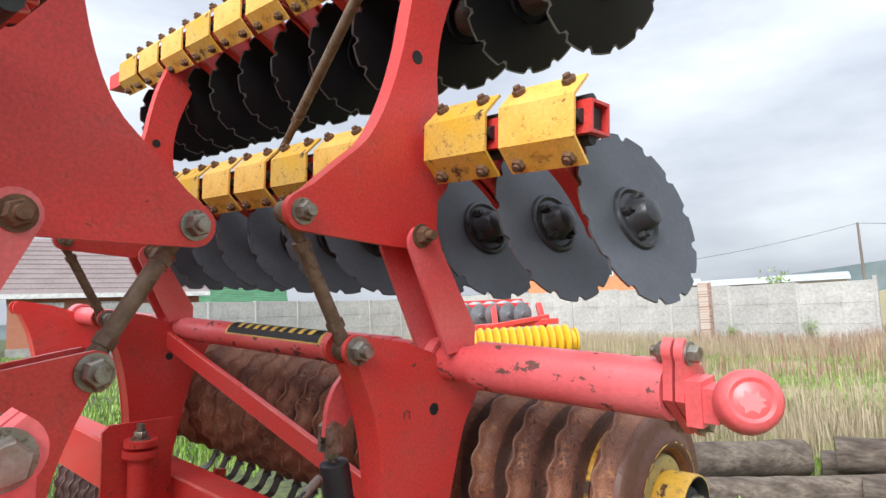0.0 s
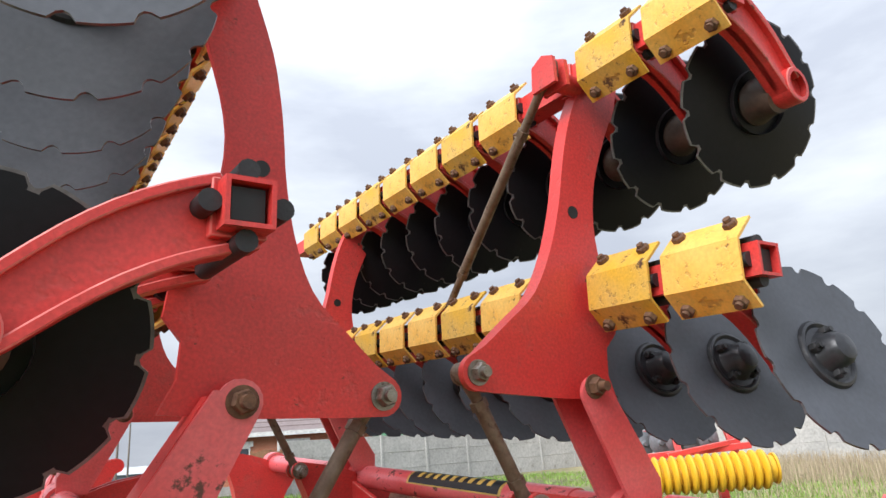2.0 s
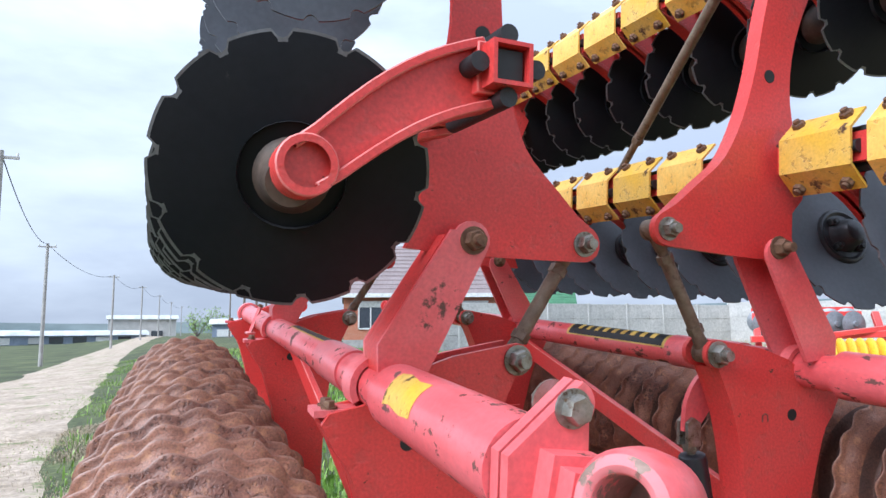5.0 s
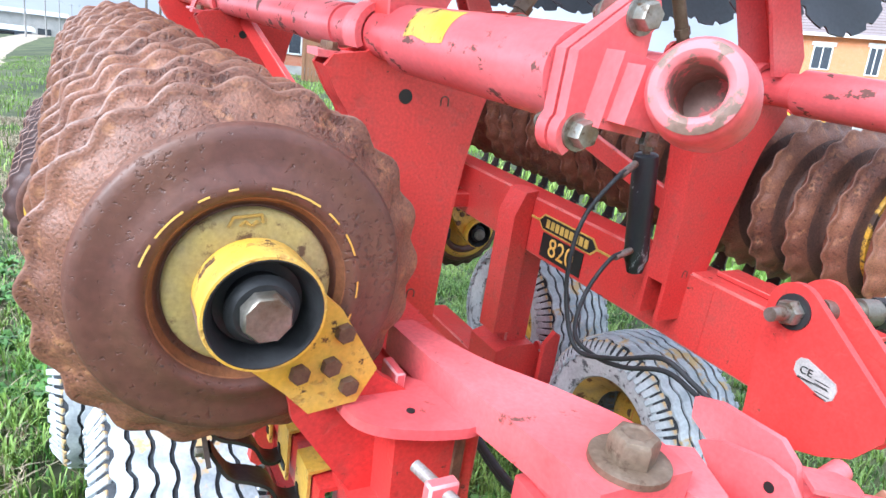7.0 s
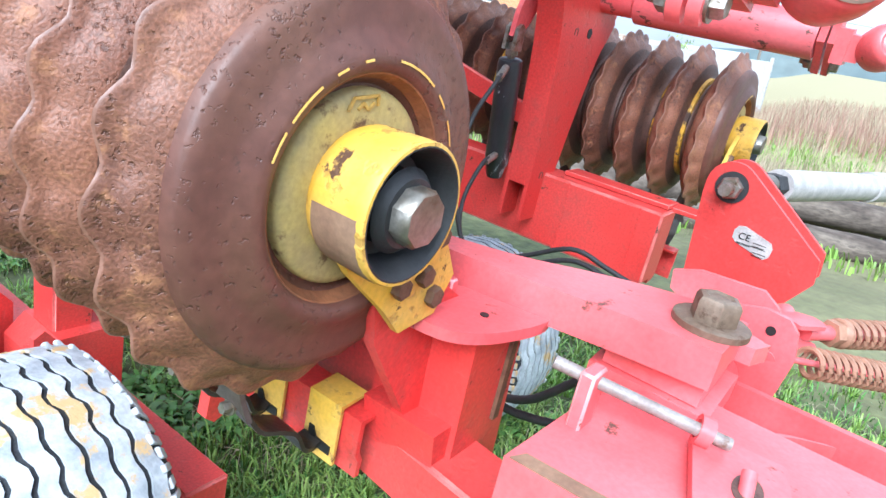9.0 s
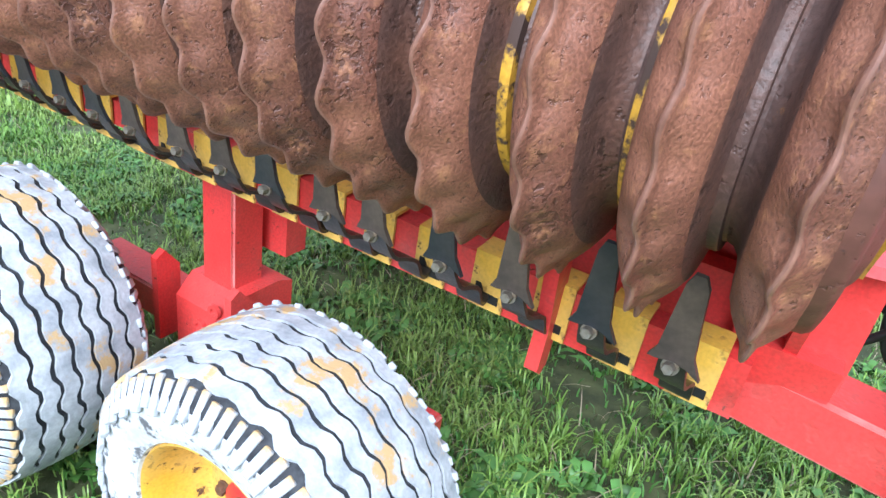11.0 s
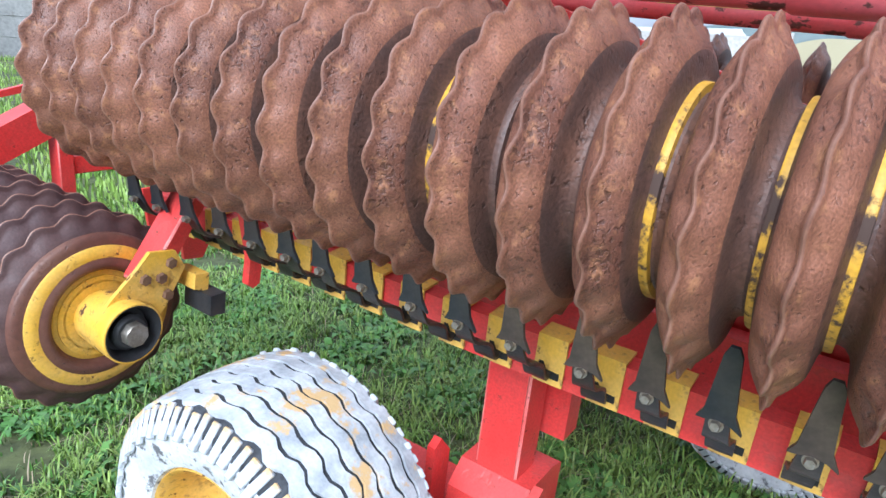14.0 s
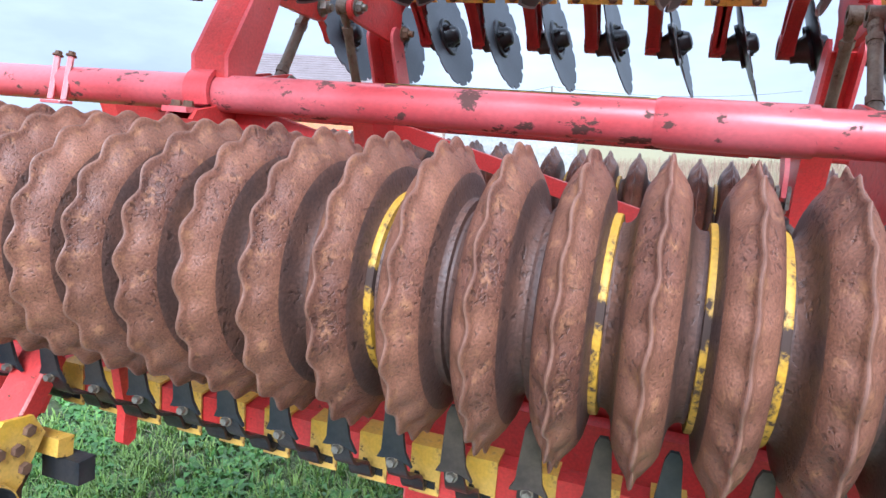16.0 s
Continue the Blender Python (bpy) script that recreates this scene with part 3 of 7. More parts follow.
CONCRETE = mat("weathered_concrete", (0.50, 0.485, 0.465), 0.9, var=(0.41, 0.40, 0.385), scale=0.7, fine=9, bump=0.2, wear=(0.30, 0.285, 0.26), wear_at=(0.58, 0.68), wear_scale=1.6, rand=0.08)
BRICK_WALL = brick_material("red_brick_wall", (0.40, 0.13, 0.07), (0.46, 0.17, 0.09), (0.42, 0.33, 0.28))
BRICK_ORANGE = brick_material("orange_brick_wall", (0.60, 0.22, 0.09), (0.66, 0.27, 0.12), (0.55, 0.40, 0.30))
ROOF_BROWN = mat("brown_metal_roof", (0.27, 0.215, 0.21), 0.5, var=(0.23, 0.18, 0.175), scale=1, fine=8, bump=0.05)
ROOF_GREEN = mat("green_metal_roof", (0.07, 0.20, 0.10), 0.5, scale=1, fine=8, bump=0.05)
ROOF_GREY = mat("pale_grey_sheet", (0.62, 0.64, 0.66), 0.5, scale=0.5, fine=5, bump=0.05)
WHITE = mat("white_window_frame", (0.80, 0.80, 0.78), 0.5, bump=0)
GLASS_DARK = mat("window_glass", (0.05, 0.06, 0.075), 0.08, bump=0, grain=0.0, spec=0.8)
GATE_WOOD = mat("brown_plank", (0.28, 0.14, 0.07), 0.7, var=(0.20, 0.10, 0.05), scale=2, fine=30, bump=0.2, stretch=(1, 1, 0.15), rand=0.12)
WOOD_POST = mat("grey_wood_pole", (0.17, 0.14, 0.115), 0.85, var=(0.23, 0.20, 0.17), scale=3, fine=40, bump=0.4, stretch=(1, 1, 0.15))
CONC_POST = mat("concrete_pole", (0.42, 0.40, 0.38), 0.85, scale=2, fine=20, bump=0.2)
BARK = mat("weathered_log", (0.075, 0.055, 0.043), 0.9, var=(0.20, 0.16, 0.125), scale=9, fine=40, bump=1.0, stretch=(0.7, 0.25, 1), grain=1.0, wear=(0.08, 0.06, 0.045), wear_at=(0.6, 0.66), wear_scale=9, rand=0.12)
SPRAY = mat("dark_spray_paint", (0.06, 0.065, 0.09), 0.7, var=(0.12, 0.13, 0.15), scale=3, fine=20, bump=0)
BLUE_GREY = mat("blue_grey_shed", (0.26, 0.31, 0.40), 0.7, var=(0.20, 0.24, 0.31), scale=0.4, fine=3, bump=0)
EARTH = mat("pale_dirt_road", (0.50, 0.40, 0.31), 0.95, var=(0.37, 0.29, 0.21), scale=1.1, fine=9, bump=0.6, wear=(0.17, 0.20, 0.07), wear_at=(0.57, 0.63), wear_scale=0.8, grain=0.9, pits=0.5, pit_scale=16, pit_colour=(0.24, 0.19, 0.15))
RUSTY_PILLAR = brick_material("spalled_brick_pillar", (0.36, 0.16, 0.09), (0.55, 0.45, 0.38), (0.50, 0.46, 0.42))


def wall_run(b0, d0, b1, d1, height, name, label, panel=3.0, base=-0.3, marks=()):
    """A wall of precast panels between posts, set out between two bearings."""
    p, q = Vector((*way(b0, d0), 0)), Vector((*way(b1, d1), 0))
    n = max(1, round((q - p).length / panel))
    u = (q - p).normalized()
    ang = math.degrees(math.atan2(u.y, u.x))
    w = thing(name, (p.x, p.y, rise(p.x, p.y)), label, "wall", kind="structure", free=True)
    bm = bmesh.new()
    step = (q - p).length / n
    box(bm, 0.06, step - 0.06, -0.06, 0.06, base, height)
    for z in (height * 0.34, height * 0.67):
        box(bm, 0.06, step - 0.06, -0.075, -0.06, z - 0.02, z + 0.02)
    panel_me = mesh_of("panel", soft(bm, 0.01), CONCRETE, 40)
    bm = bmesh.new()
    box(bm, -0.07, 0.07, -0.11, 0.11, base, height + 0.04)
    post_me = mesh_of("post", soft(bm, 0.01), CONCRETE, 40)
    for i in range(n + 1):
        c = p + u * (step * i)
        m = Matrix.Translation((c.x - p.x, c.y - p.y, rise(c.x, c.y) - rise(p.x, p.y))) @ pose(0, 0, 0, 0, 0, ang)
        piece("post", post_me, w, m)
        if i < n:
            piece("panel", panel_me, w, m)
    return w


def gable_house(bearing, dist, width, depth, eave, ridge, turn, name, label, wall_mt, roof_mt, windows, lift=0.0):
    """A house with a ridge along its front, overhanging eaves, framed windows with sills and a plinth."""
    x, y = way(bearing, dist)
    th = thing(name, (x, y, rise(x, y) + lift), label, "house", free=True)
    th.matrix_world = Matrix.Translation((x, y, rise(x, y) + lift)) @ pose(0, 0, 0, 0, 0, -bearing + turn)
    th["base"] = (0, 0, 0)
    w, d = width / 2, depth
    bm = bmesh.new()
    box(bm, -w, w, 0, d, -1.5, eave)
    free_part("wall", bm, wall_mt, th)
    for gx in (-w, w):
        bm = bmesh.new()
        prism(bm, [(0, eave), (d, eave), (d / 2, ridge - 0.1)], "x", gx - 0.1, gx + 0.1)
        free_part("gable", bm, wall_mt, th)
    bm = bmesh.new()
    o = 0.5
    prism(bm, [(-o, eave - 0.15), (d / 2, ridge), (d / 2, ridge + 0.14), (-o - 0.02, eave)], "x", -w - o, w + o)
    prism(bm, [(d + o, eave - 0.15), (d / 2, ridge), (d / 2, ridge + 0.14), (d + o + 0.02, eave)], "x", -w - o, w + o)
    roof = free_part("roof", bm, roof_mt, th)
    bm = bmesh.new()
    for k in range(1, 12):
        t = k / 12
        yy, zz = -o + (d / 2 + o) * t, eave + (ridge + 0.14 - eave) * t
        box(bm, -w - o, w + o, yy - 0.03, yy + 0.03, zz - 0.02, zz + 0.045)
    free_part("roof_seam", bm, roof_mt, roof)
    bm = bmesh.new()
    box(bm, -w - o, w + o, -o - 0.05, -o + 0.02, eave - 0.22, eave + 0.02)
    free_part("gutter", bm, WHITE, roof)
    bm = bmesh.new()
    box(bm, -w - 0.05, w + 0.05, -0.06, 0.0, -1.5, 0.5)
    free_part("plinth", bm, CONC_POST, th)
    for wx, wz, ww, wh in windows:
        bm = bmesh.new()
        for a, b, c, e in ((wx - ww / 2, wx + ww / 2, wz + wh / 2 - 0.09, wz + wh / 2), (wx - ww / 2, wx + ww / 2, wz - wh / 2, wz - wh / 2 + 0.09), (wx - ww / 2, wx - ww / 2 + 0.09, wz - wh / 2, wz + wh / 2), (wx + ww / 2 - 0.09, wx + ww / 2, wz - wh / 2, wz + wh / 2), (wx - 0.04, wx + 0.04, wz - wh / 2, wz + wh / 2)):
            box(bm, a, b, -0.07, 0.03, c, e)
        win = free_part("window", bm, WHITE, th, "white window frame")
        bm = bmesh.new()
        box(bm, wx - ww / 2 + 0.02, wx + ww / 2 - 0.02, -0.02, 0.01, wz - wh / 2 + 0.02, wz + wh / 2 - 0.02)
        free_part("pane", bm, GLASS_DARK, win)
        bm = bmesh.new()
        box(bm, wx - ww / 2 - 0.15, wx + ww / 2 + 0.15, -0.12, -0.0, wz + wh / 2, wz + wh / 2 + 0.28)
        free_part("lintel", bm, WHITE, win)
    return th


wall_run(44.5, 48, 78.8, 33.6, 2.75, "wall_east", "long grey precast concrete wall along the field")
wall_run(18.2, 35, 44.5, 48, 2.6, "wall_north", "pale concrete wall with dark spray marks", marks=(1,))
gable_house(19.2, 40, 9.2, 10, 3.2, 6.6, 4, "brick_house", "low red brick house with a brown seamed metal roof", BRICK_WALL, ROOF_BROWN, ((-3.0, 1.8, 1.5, 1.4), (0.2, 1.8, 1.3, 1.4), (3.2, 1.8, 1.5, 1.4)))
gable_house(58.6, 58, 11, 11, 7.0, 10.0, 6, "orange_house", "tall orange brick house with white-trimmed windows behind the wall", BRICK_ORANGE, ROOF_BROWN, ((-4.4, 5.3, 1.3, 1.7), (-2.2, 5.3, 1.3, 1.7), (1.2, 5.3, 0.9, 2.0), (3.6, 5.3, 1.5, 1.7)))
gable_house(22.0, 80, 6, 7, 3.2, 5.2, 0, "far_cottage", "distant small cottage with a pale sheet roof behind the wall", CONC_POST, ROOF_GREY, ((0, 2.0, 1.0, 1.0),))
gable_house(29.0, 78, 9, 8, 3.6, 6.0, 0, "green_roofed_house", "distant small house with a green metal roof", CONC_POST, ROOF_GREEN, ((0, 2.0, 1.2, 1.2),))

# dark spray marks on the north wall: blots of paint, no letters
for b, d, ww, hh in ((20.0, 35.75, 2.4, 1.5), (23.6, 36.9, 2.4, 1.5), (28.6, 38.6, 2.8, 1.0), (33.0, 40.6, 2.6, 1.2), (37.5, 43.0, 1.6, 0.7)):
    x, y = way(b, d - 0.11)
    th = thing("spray_mark", (x, y, rise(x, y) + 0.35), "dark blot of spray paint on the concrete wall", "wall painting", "spray marks", free=True)
    rng = random.Random(int(b * 10))
    for k in range(11):
        bm = bmesh.new()
        cx, cz, rw, rh = rng.uniform(-ww / 2, ww / 2), rng.uniform(0.1, hh), rng.uniform(0.15, 0.5), rng.uniform(0.07, 0.22)
        prism(bm, [(cx + rw * math.cos(radians(q)) * rng.uniform(0.5, 1.2), cz + rh * math.sin(radians(q)) * rng.uniform(0.3, 1.3)) for q in range(0, 360, 24)], "y", -0.01, 0.0, m=pose(0, 0, 0, 0, 0, -1.5))
        ob = new("blot", mesh_of("blot", bm, SPRAY, 0))
        ob.parent = th
# spalled brick pillar in the east wall
x, y = way(67.2, 35.6)
th = thing("brick_pillar", (x, y, rise(x, y) - 0.3), "crumbling brick pillar in the concrete wall", "pillar", free=True)
bm = bmesh.new()
box(bm, x - 0.25, x + 0.25, y - 0.25, y + 0.25, rise(x, y) - 0.3, rise(x, y) + 3.0)
free_part("pillar_core", soft(bm, 0.03), RUSTY_PILLAR, th)
# long pale sheds behind the east wall
for b, d, ln, h in ((69.5, 75, 20, 3.6), (64, 70, 7, 3.5), (74.6, 90, 8, 4.3)):
    x, y = way(b, d)
    th = thing("far_shed", (x, y, 0), "long pale low shed behind the wall", "shed", "far sheds", free=True)
    th.matrix_world = Matrix.Translation((x, y, rise(x, y))) @ pose(0, 0, 0, 0, 0, -b)
    th["base"] = (0, 0, 0)
    bm = bmesh.new()
    box(bm, -ln / 2, ln / 2, 0, 8, -1, h)
    free_part("wall", bm, CONCRETE, th)
    bm = bmesh.new()
    prism(bm, [(-0.4, h), (8.4, h), (4, h + 0.8)], "x", -ln / 2 - 0.3, ln / 2 + 0.3)
    free_part("roof", bm, ROOF_GREY, th)

# dirt road on the left, running away beside the roller
bm = bmesh.new()
rows = []
for k in range(110):
    yy = -14 + k * 0.9 if k < 60 else 40 + (k - 60) * 3.0
    x1 = road_edge(yy)
    x0 = x1 - 4.3 + 0.3 * noise.noise((yy * 0.3, 9.0, 1))
    rows.append([bm.verts.new((x0 + (x1 - x0) * s, yy, rise(x0 + (x1 - x0) * s, yy) + (0.03 + 0.02 * noise.noise((yy * 0.6, s * 4.0, 3)) if 0.05 < s < 0.95 else -0.04))) for s in (0, 0.08, 0.3, 0.5, 0.7, 0.93, 1)])
for a, b in zip(rows, rows[1:]):
    for i in range(6):
        bm.faces.new((a[i], a[i + 1], b[i + 1], b[i]))
tagged(new("road", mesh_of("road", bm, EARTH, 60)), "pale trodden dirt track with grass patches", "road", kind="structure")


def pole(x, y, h, label, mt, name="power_pole", arm=True, lean=0.0):
    z = rise(x, y)
    th = thing(name, (x, y, z), label, "pole", "power poles", free=True)
    bm = bmesh.new()
    rod(bm, (x, y, z - 0.5), (x + lean, y, z + h), 0.13, 0.085, seg=12)
    free_part("shaft", bm, mt, th)
    if arm:
        bm = bmesh.new()
        box(bm, x - 0.5 + lean, x + 0.5 + lean, y - 0.04, y + 0.04, z + h - 0.25, z + h - 0.17)
        free_part("crossarm", bm, mt, th)
        for s in (-0.45, 0.45):
            bm = bmesh.new()
            lathe(bm, [(0, 0.03), (0.06, 0.045), (0.12, 0.03)], (x + s + lean, y, z + h - 0.17), (x + s + lean, y, z + h), 10)
            free_part("insulator", bm, WHITE, th)
    return Vector((x + lean, y, z + h - 0.05))


tops = []
for b, d in ((-13.5, 24), (-9.8, 48), (-5.1, 77), (-3.0, 103), (-1.7, 130), (-0.8, 158), (0.0, 186)):
    tops.append(pole(*way(b, d), 7.6, "tall grey power pole beside the dirt track", CONC_POST))
for b, d, h in ((4.6, 60, 6.5), (5.6, 66, 7.5), (6.4, 72, 8.6), (3.6, 95, 6.0), (7.2, 90, 8.0)):
    pole(*way(b, d), h, "thin dark pole far down the track", WOOD_POST, arm=False)
p_right = pole(*way(78.2, 60), 7.4, "leaning wooden pole behind the concrete wall", WOOD_POST, arm=False, lean=-0.5)
far_right = Vector((*way(97.5, 70), 8))
tops_right = [Vector((*way(55.5, 62), 5.6)), p_right, far_right]
for line in (tops, tops_right):
    for a, b in zip(line, line[1:]):
        th = thing("power_line", a, "thin sagging overhead wire between poles", "wire", "power lines", free=True)
        bm = bmesh.new()
        pts = [a.lerp(b, t / 8) - Vector((0, 0, 4 * 0.028 * (b - a).length * (t / 8) * (1 - t / 8))) for t in range(9)]
        pipe(bm, pts, 0.018, 5, 2)
        free_part("wire", bm, SPRAY, th)

# buildings far down the track
for k, (b, d, ln, h, mt, roof) in enumerate(((-9, 150, 34, 1.6, BLUE_GREY, ROOF_GREY), (-2.8, 165, 14, 3.9, CONCRETE, ROOF_GREY), (5.4, 120, 13, 2.2, BLUE_GREY, ROOF_GREY), (-16.5, 140, 30, 1.7, BLUE_GREY, ROOF_GREY), (7.4, 180, 16, 3.6, ROOF_GREY, ROOF_GREY))):
    x, y = way(b, d)
    th = thing("far_shed", (x, y, 0), "low pale warehouse far down the track", "shed", "far sheds", free=True)
    th.matrix_world = Matrix.Translation((x, y, rise(x, y))) @ pose(0, 0, 0, 0, 0, -b)
    th["base"] = (0, 0, 0)
    bm = bmesh.new()
    box(bm, -ln / 2, ln / 2, 0, 8, -1, h)
    free_part("wall", bm, mt, th)
    bm = bmesh.new()
    prism(bm, [(-0.6, h), (8.4, h), (8, h + 0.5), (4, h + 1.0), (0, h + 0.6)], "x", -ln / 2 - 0.5, ln / 2 + 0.5)
    free_part("roof", bm, roof, th)
    for i in range(int(ln / 4)):
        bm = bmesh.new()
        cx = -ln / 2 + 2 + i * 4
        box(bm, cx - 1.2, cx + 1.2, -0.1, 0.05, 0.1, 1.3)
        free_part("gate", bm, GLASS_DARK if i % 3 else WHITE, th)


def bush(x, y, r, h, mt, label, seed, category="bush"):
    """A loose shrub: a few thin limbs and many small leaf blades."""
    rng = random.Random(seed)
    z = rise(x, y)
    th = thing("bush", (x, y, z), label, category, "bushes", free=True)
    bm = bmesh.new()
    tips = []
    for k in range(14):
        a, e = rng.uniform(0, 6.28), rng.uniform(0.5, 1.0)
        tip = Vector((x + r * math.cos(a) * (1.2 - e), y + r * math.sin(a) * (1.2 - e), z + h * e))
        rod(bm, (x, y, z - 0.1), tip, 0.03 * h / 2, 0.006 * h / 2, seg=5)
        tips.append(tip)
    free_part("limbs", bm, WOOD_POST, th)
    bm = bmesh.new()
    for k in range(420):
        t = rng.choice(tips)
        f = rng.uniform(0.35, 1.0)
        c = Vector((x, y, z)).lerp(t, f) + Vector((rng.gauss(0, 1), rng.gauss(0, 1), rng.gauss(0, 1))) * 0.10 * h
        d = Vector((rng.uniform(-1, 1), rng.uniform(-1, 1), rng.uniform(-0.4, 1))).normalized() * 0.05 * h
        w = d.orthogonal().normalized() * 0.018 * h
        bm.faces.new([bm.verts.new(c - d), bm.verts.new(c + w), bm.verts.new(c + d), bm.verts.new(c - w)])
    tagged(free_part("leaves", bm, mt, th), kind="stuff")


bush(*way(72.3, 66), 2.2, 4.6, GRASS, "bare spring tree with a thin airy crown behind the wall", 5, "tree")
bush(*way(74.5, 34.3), 0.8, 1.3, GRASS, "small green bush against the concrete wall", 6)
bush(*way(69.0, 35.0), 0.4, 1.0, GRASS, "small green bush against the concrete wall", 7)
bush(*way(2.6, 150), 5, 6.0, GRASS, "dark green trees far down the track", 8, "tree")
bush(*way(1.2, 150), 5, 5.4, GRASS, "dark green trees far down the track", 9, "tree")

# stacked logs beside the field
LOGS = ((6.38, 4.03, 7.95, 2.40, 0.20, 0.19, 0.36), (7.97, 2.10, 8.79, -0.82, 0.185, 0.17, 0.42), (6.04, 3.82, 7.94, 1.45, 0.19, 0.17, 0.12), (7.53, 1.78, 8.26, -1.14, 0.17, 0.16, 0.13), (6.71, 4.40, 8.49, 2.67, 0.20, 0.19, 0.10), (8.40, 2.37, 9.33, -0.59, 0.19, 0.18, 0.16))
for k, (x0, y0, x1, y1, r0, r1, hz) in enumerate(LOGS):
    a, b = Vector((x0, y0, hz + rise(x0, y0))), Vector((x1, y1, hz + rise(x1, y1)))
    th = thing("log", a, "grey weathered log lying in a low stack", "log", "stacked logs", free=True)
    m, ln = frame_to(a, b)
    bm = bmesh.new()
    rows = []
    for i in range(25):
        t = i / 24
        r = r0 + (r1 - r0) * t
        rows.append([bm.verts.new(m @ Vector((r * (1 + 0.10 * noise.noise((q * 0.9, i * 0.35, k * 5.0))) * math.cos(2 * math.pi * q / 20), r * (1 + 0.10 * noise.noise((q * 0.9, i * 0.35, k * 5.0))) * math.sin(2 * math.pi * q / 20), ln * t))) for q in range(20)])
    for u, v in zip(rows, rows[1:]):
        for q in range(20):
            bm.faces.new((u[q], u[(q + 1) % 20], v[(q + 1) % 20], v[q]))
    bm.faces.new(rows[0][::-1])
    bm.faces.new(rows[-1])
    free_part("trunk", bm, BARK, th)


# a second folded implement out on the field: yellow roller, red frame, rows of small discs
def second_implement():
    x, y = way(52.4, 11.0)
    z0 = rise(x, y)
    th = thing("parked_implement", (x, y, z0), "second folded harrow with a bright yellow roller and red frame", "harrow", free=True)
    th.matrix_world = Matrix.Translation((x, y, z0)) @ pose(0, 0, 0, 0, 0, -38)
    th["base"] = (0, 0, 0)
    for i in range(14):
        bm = bmesh.new()
        lathe(bm, [(-0.055, 0.19), (-0.045, 0.24), (-0.015, 0.28), (0.015, 0.28), (0.045, 0.24), (0.055, 0.19)], (-0.95 + i * 0.128, 0, 1.50), (3, 0, 1.50), 40, caps=False)
        free_part("roller_ring", bm, YELLOW_BRIGHT, th)
    bm = bmesh.new()
    rod(bm, (-1.0, 0, 1.50), (0.85, 0, 1.50), 0.19, seg=30)
    free_part("roller_core", bm, YELLOW_BRIGHT, th)
    for xx in (-1.03, 0.86):
        bm = bmesh.new()
        rod(bm, (xx, 0, 1.50), (xx + 0.03, 0, 1.50), 0.22, seg=30)
        free_part("roller_end", bm, YELLOW_BRIGHT, th)
    for (p, q, w) in (((-1.3, 0.45, 1.76), (0.75, 0.45, 1.84), 0.05), ((-1.3, 0.9, 1.50), (0.8, 0.9, 1.55), 0.07), ((-0.6, 0.1, 1.78), (0.6, 0.5, 1.92), 0.04), ((0.55, 0.3, 1.3), (0.55, 0.9, 2.15), 0.05), ((-0.35, 0.3, 1.5), (-0.30, 0.8, 2.15), 0.05), ((-1.2, 0.3, 1.3), (-1.15, 0.9, 2.15), 0.05), ((0.3, 0.9, 0.1), (0.35, 0.9, 1.55), 0.07), ((-1.0, 0.9, 0.1), (-1.0, 0.9, 1.55), 0.07)):
        m, ln = frame_to(p, q)
        bm = bmesh.new()
        box(bm, -w, w, -w, w, 0, ln, m=m)
        free_part("frame_beam", soft(bm, 0.008), RED, th)
    for row, (zz, yy) in enumerate(((1.98, 0.85), (2.06, 1.25))):
        bm = bmesh.new()
        box(bm, -1.15, 0.35, yy - 0.04, yy + 0.04, zz + 0.12, zz + 0.20)
        free_part("disc_beam", bm, RED, th)
        for i in range(6):
            d = new("disc", DISC_FAR)
            d.parent = th
            d.matrix_basis = Matrix.Translation((-1.05 + i * 0.255, yy - 0.12, zz - 0.02 * row)) @ pose(0, 0, 0, 0, 0, 24 - 40 * row)
    for xx in (-0.9, 0.5):
        bm = bmesh.new()
        lathe(bm, [(-0.12, 0.2), (-0.14, 0.36), (-0.08, 0.42), (0.08, 0.42), (0.14, 0.36), (0.12, 0.2)], (xx, 1.2, 0.42), (xx + 1, 1.2, 0.42), 30)
        free_part("tyre", bm, BLACK, th)


YELLOW_BRIGHT = mat("bright_yellow_paint", (0.80, 0.47, 0.02), 0.45, var=(0.74, 0.42, 0.03), scale=4, fine=60, bump=0.05)
bm = bmesh.new()
lathe(bm, [(0.02, 0.20), (0.0, 0.12), (-0.01, 0.05), (-0.04, 0.04), (-0.04, 0.0)], (0, 0, 0), (0, 1, 0), 20, caps=False)
DISC_FAR = mesh_of("disc", bm, mat("pale_grey_disc", (0.26, 0.27, 0.29), 0.4, var=(0.18, 0.19, 0.2), scale=6, fine=40, bump=0.1, metal=0.3), 40)
second_implement()

# ---- the folded implement: two wings, left (side -1) and right (side +1) ----
TX, TZ = 0.09, 1.705          # pivot tube
RX, RZ, RR = -0.27, 1.357, 0.272  # upper packer rollers
PITCH, RING0 = 0.1265, 0.994


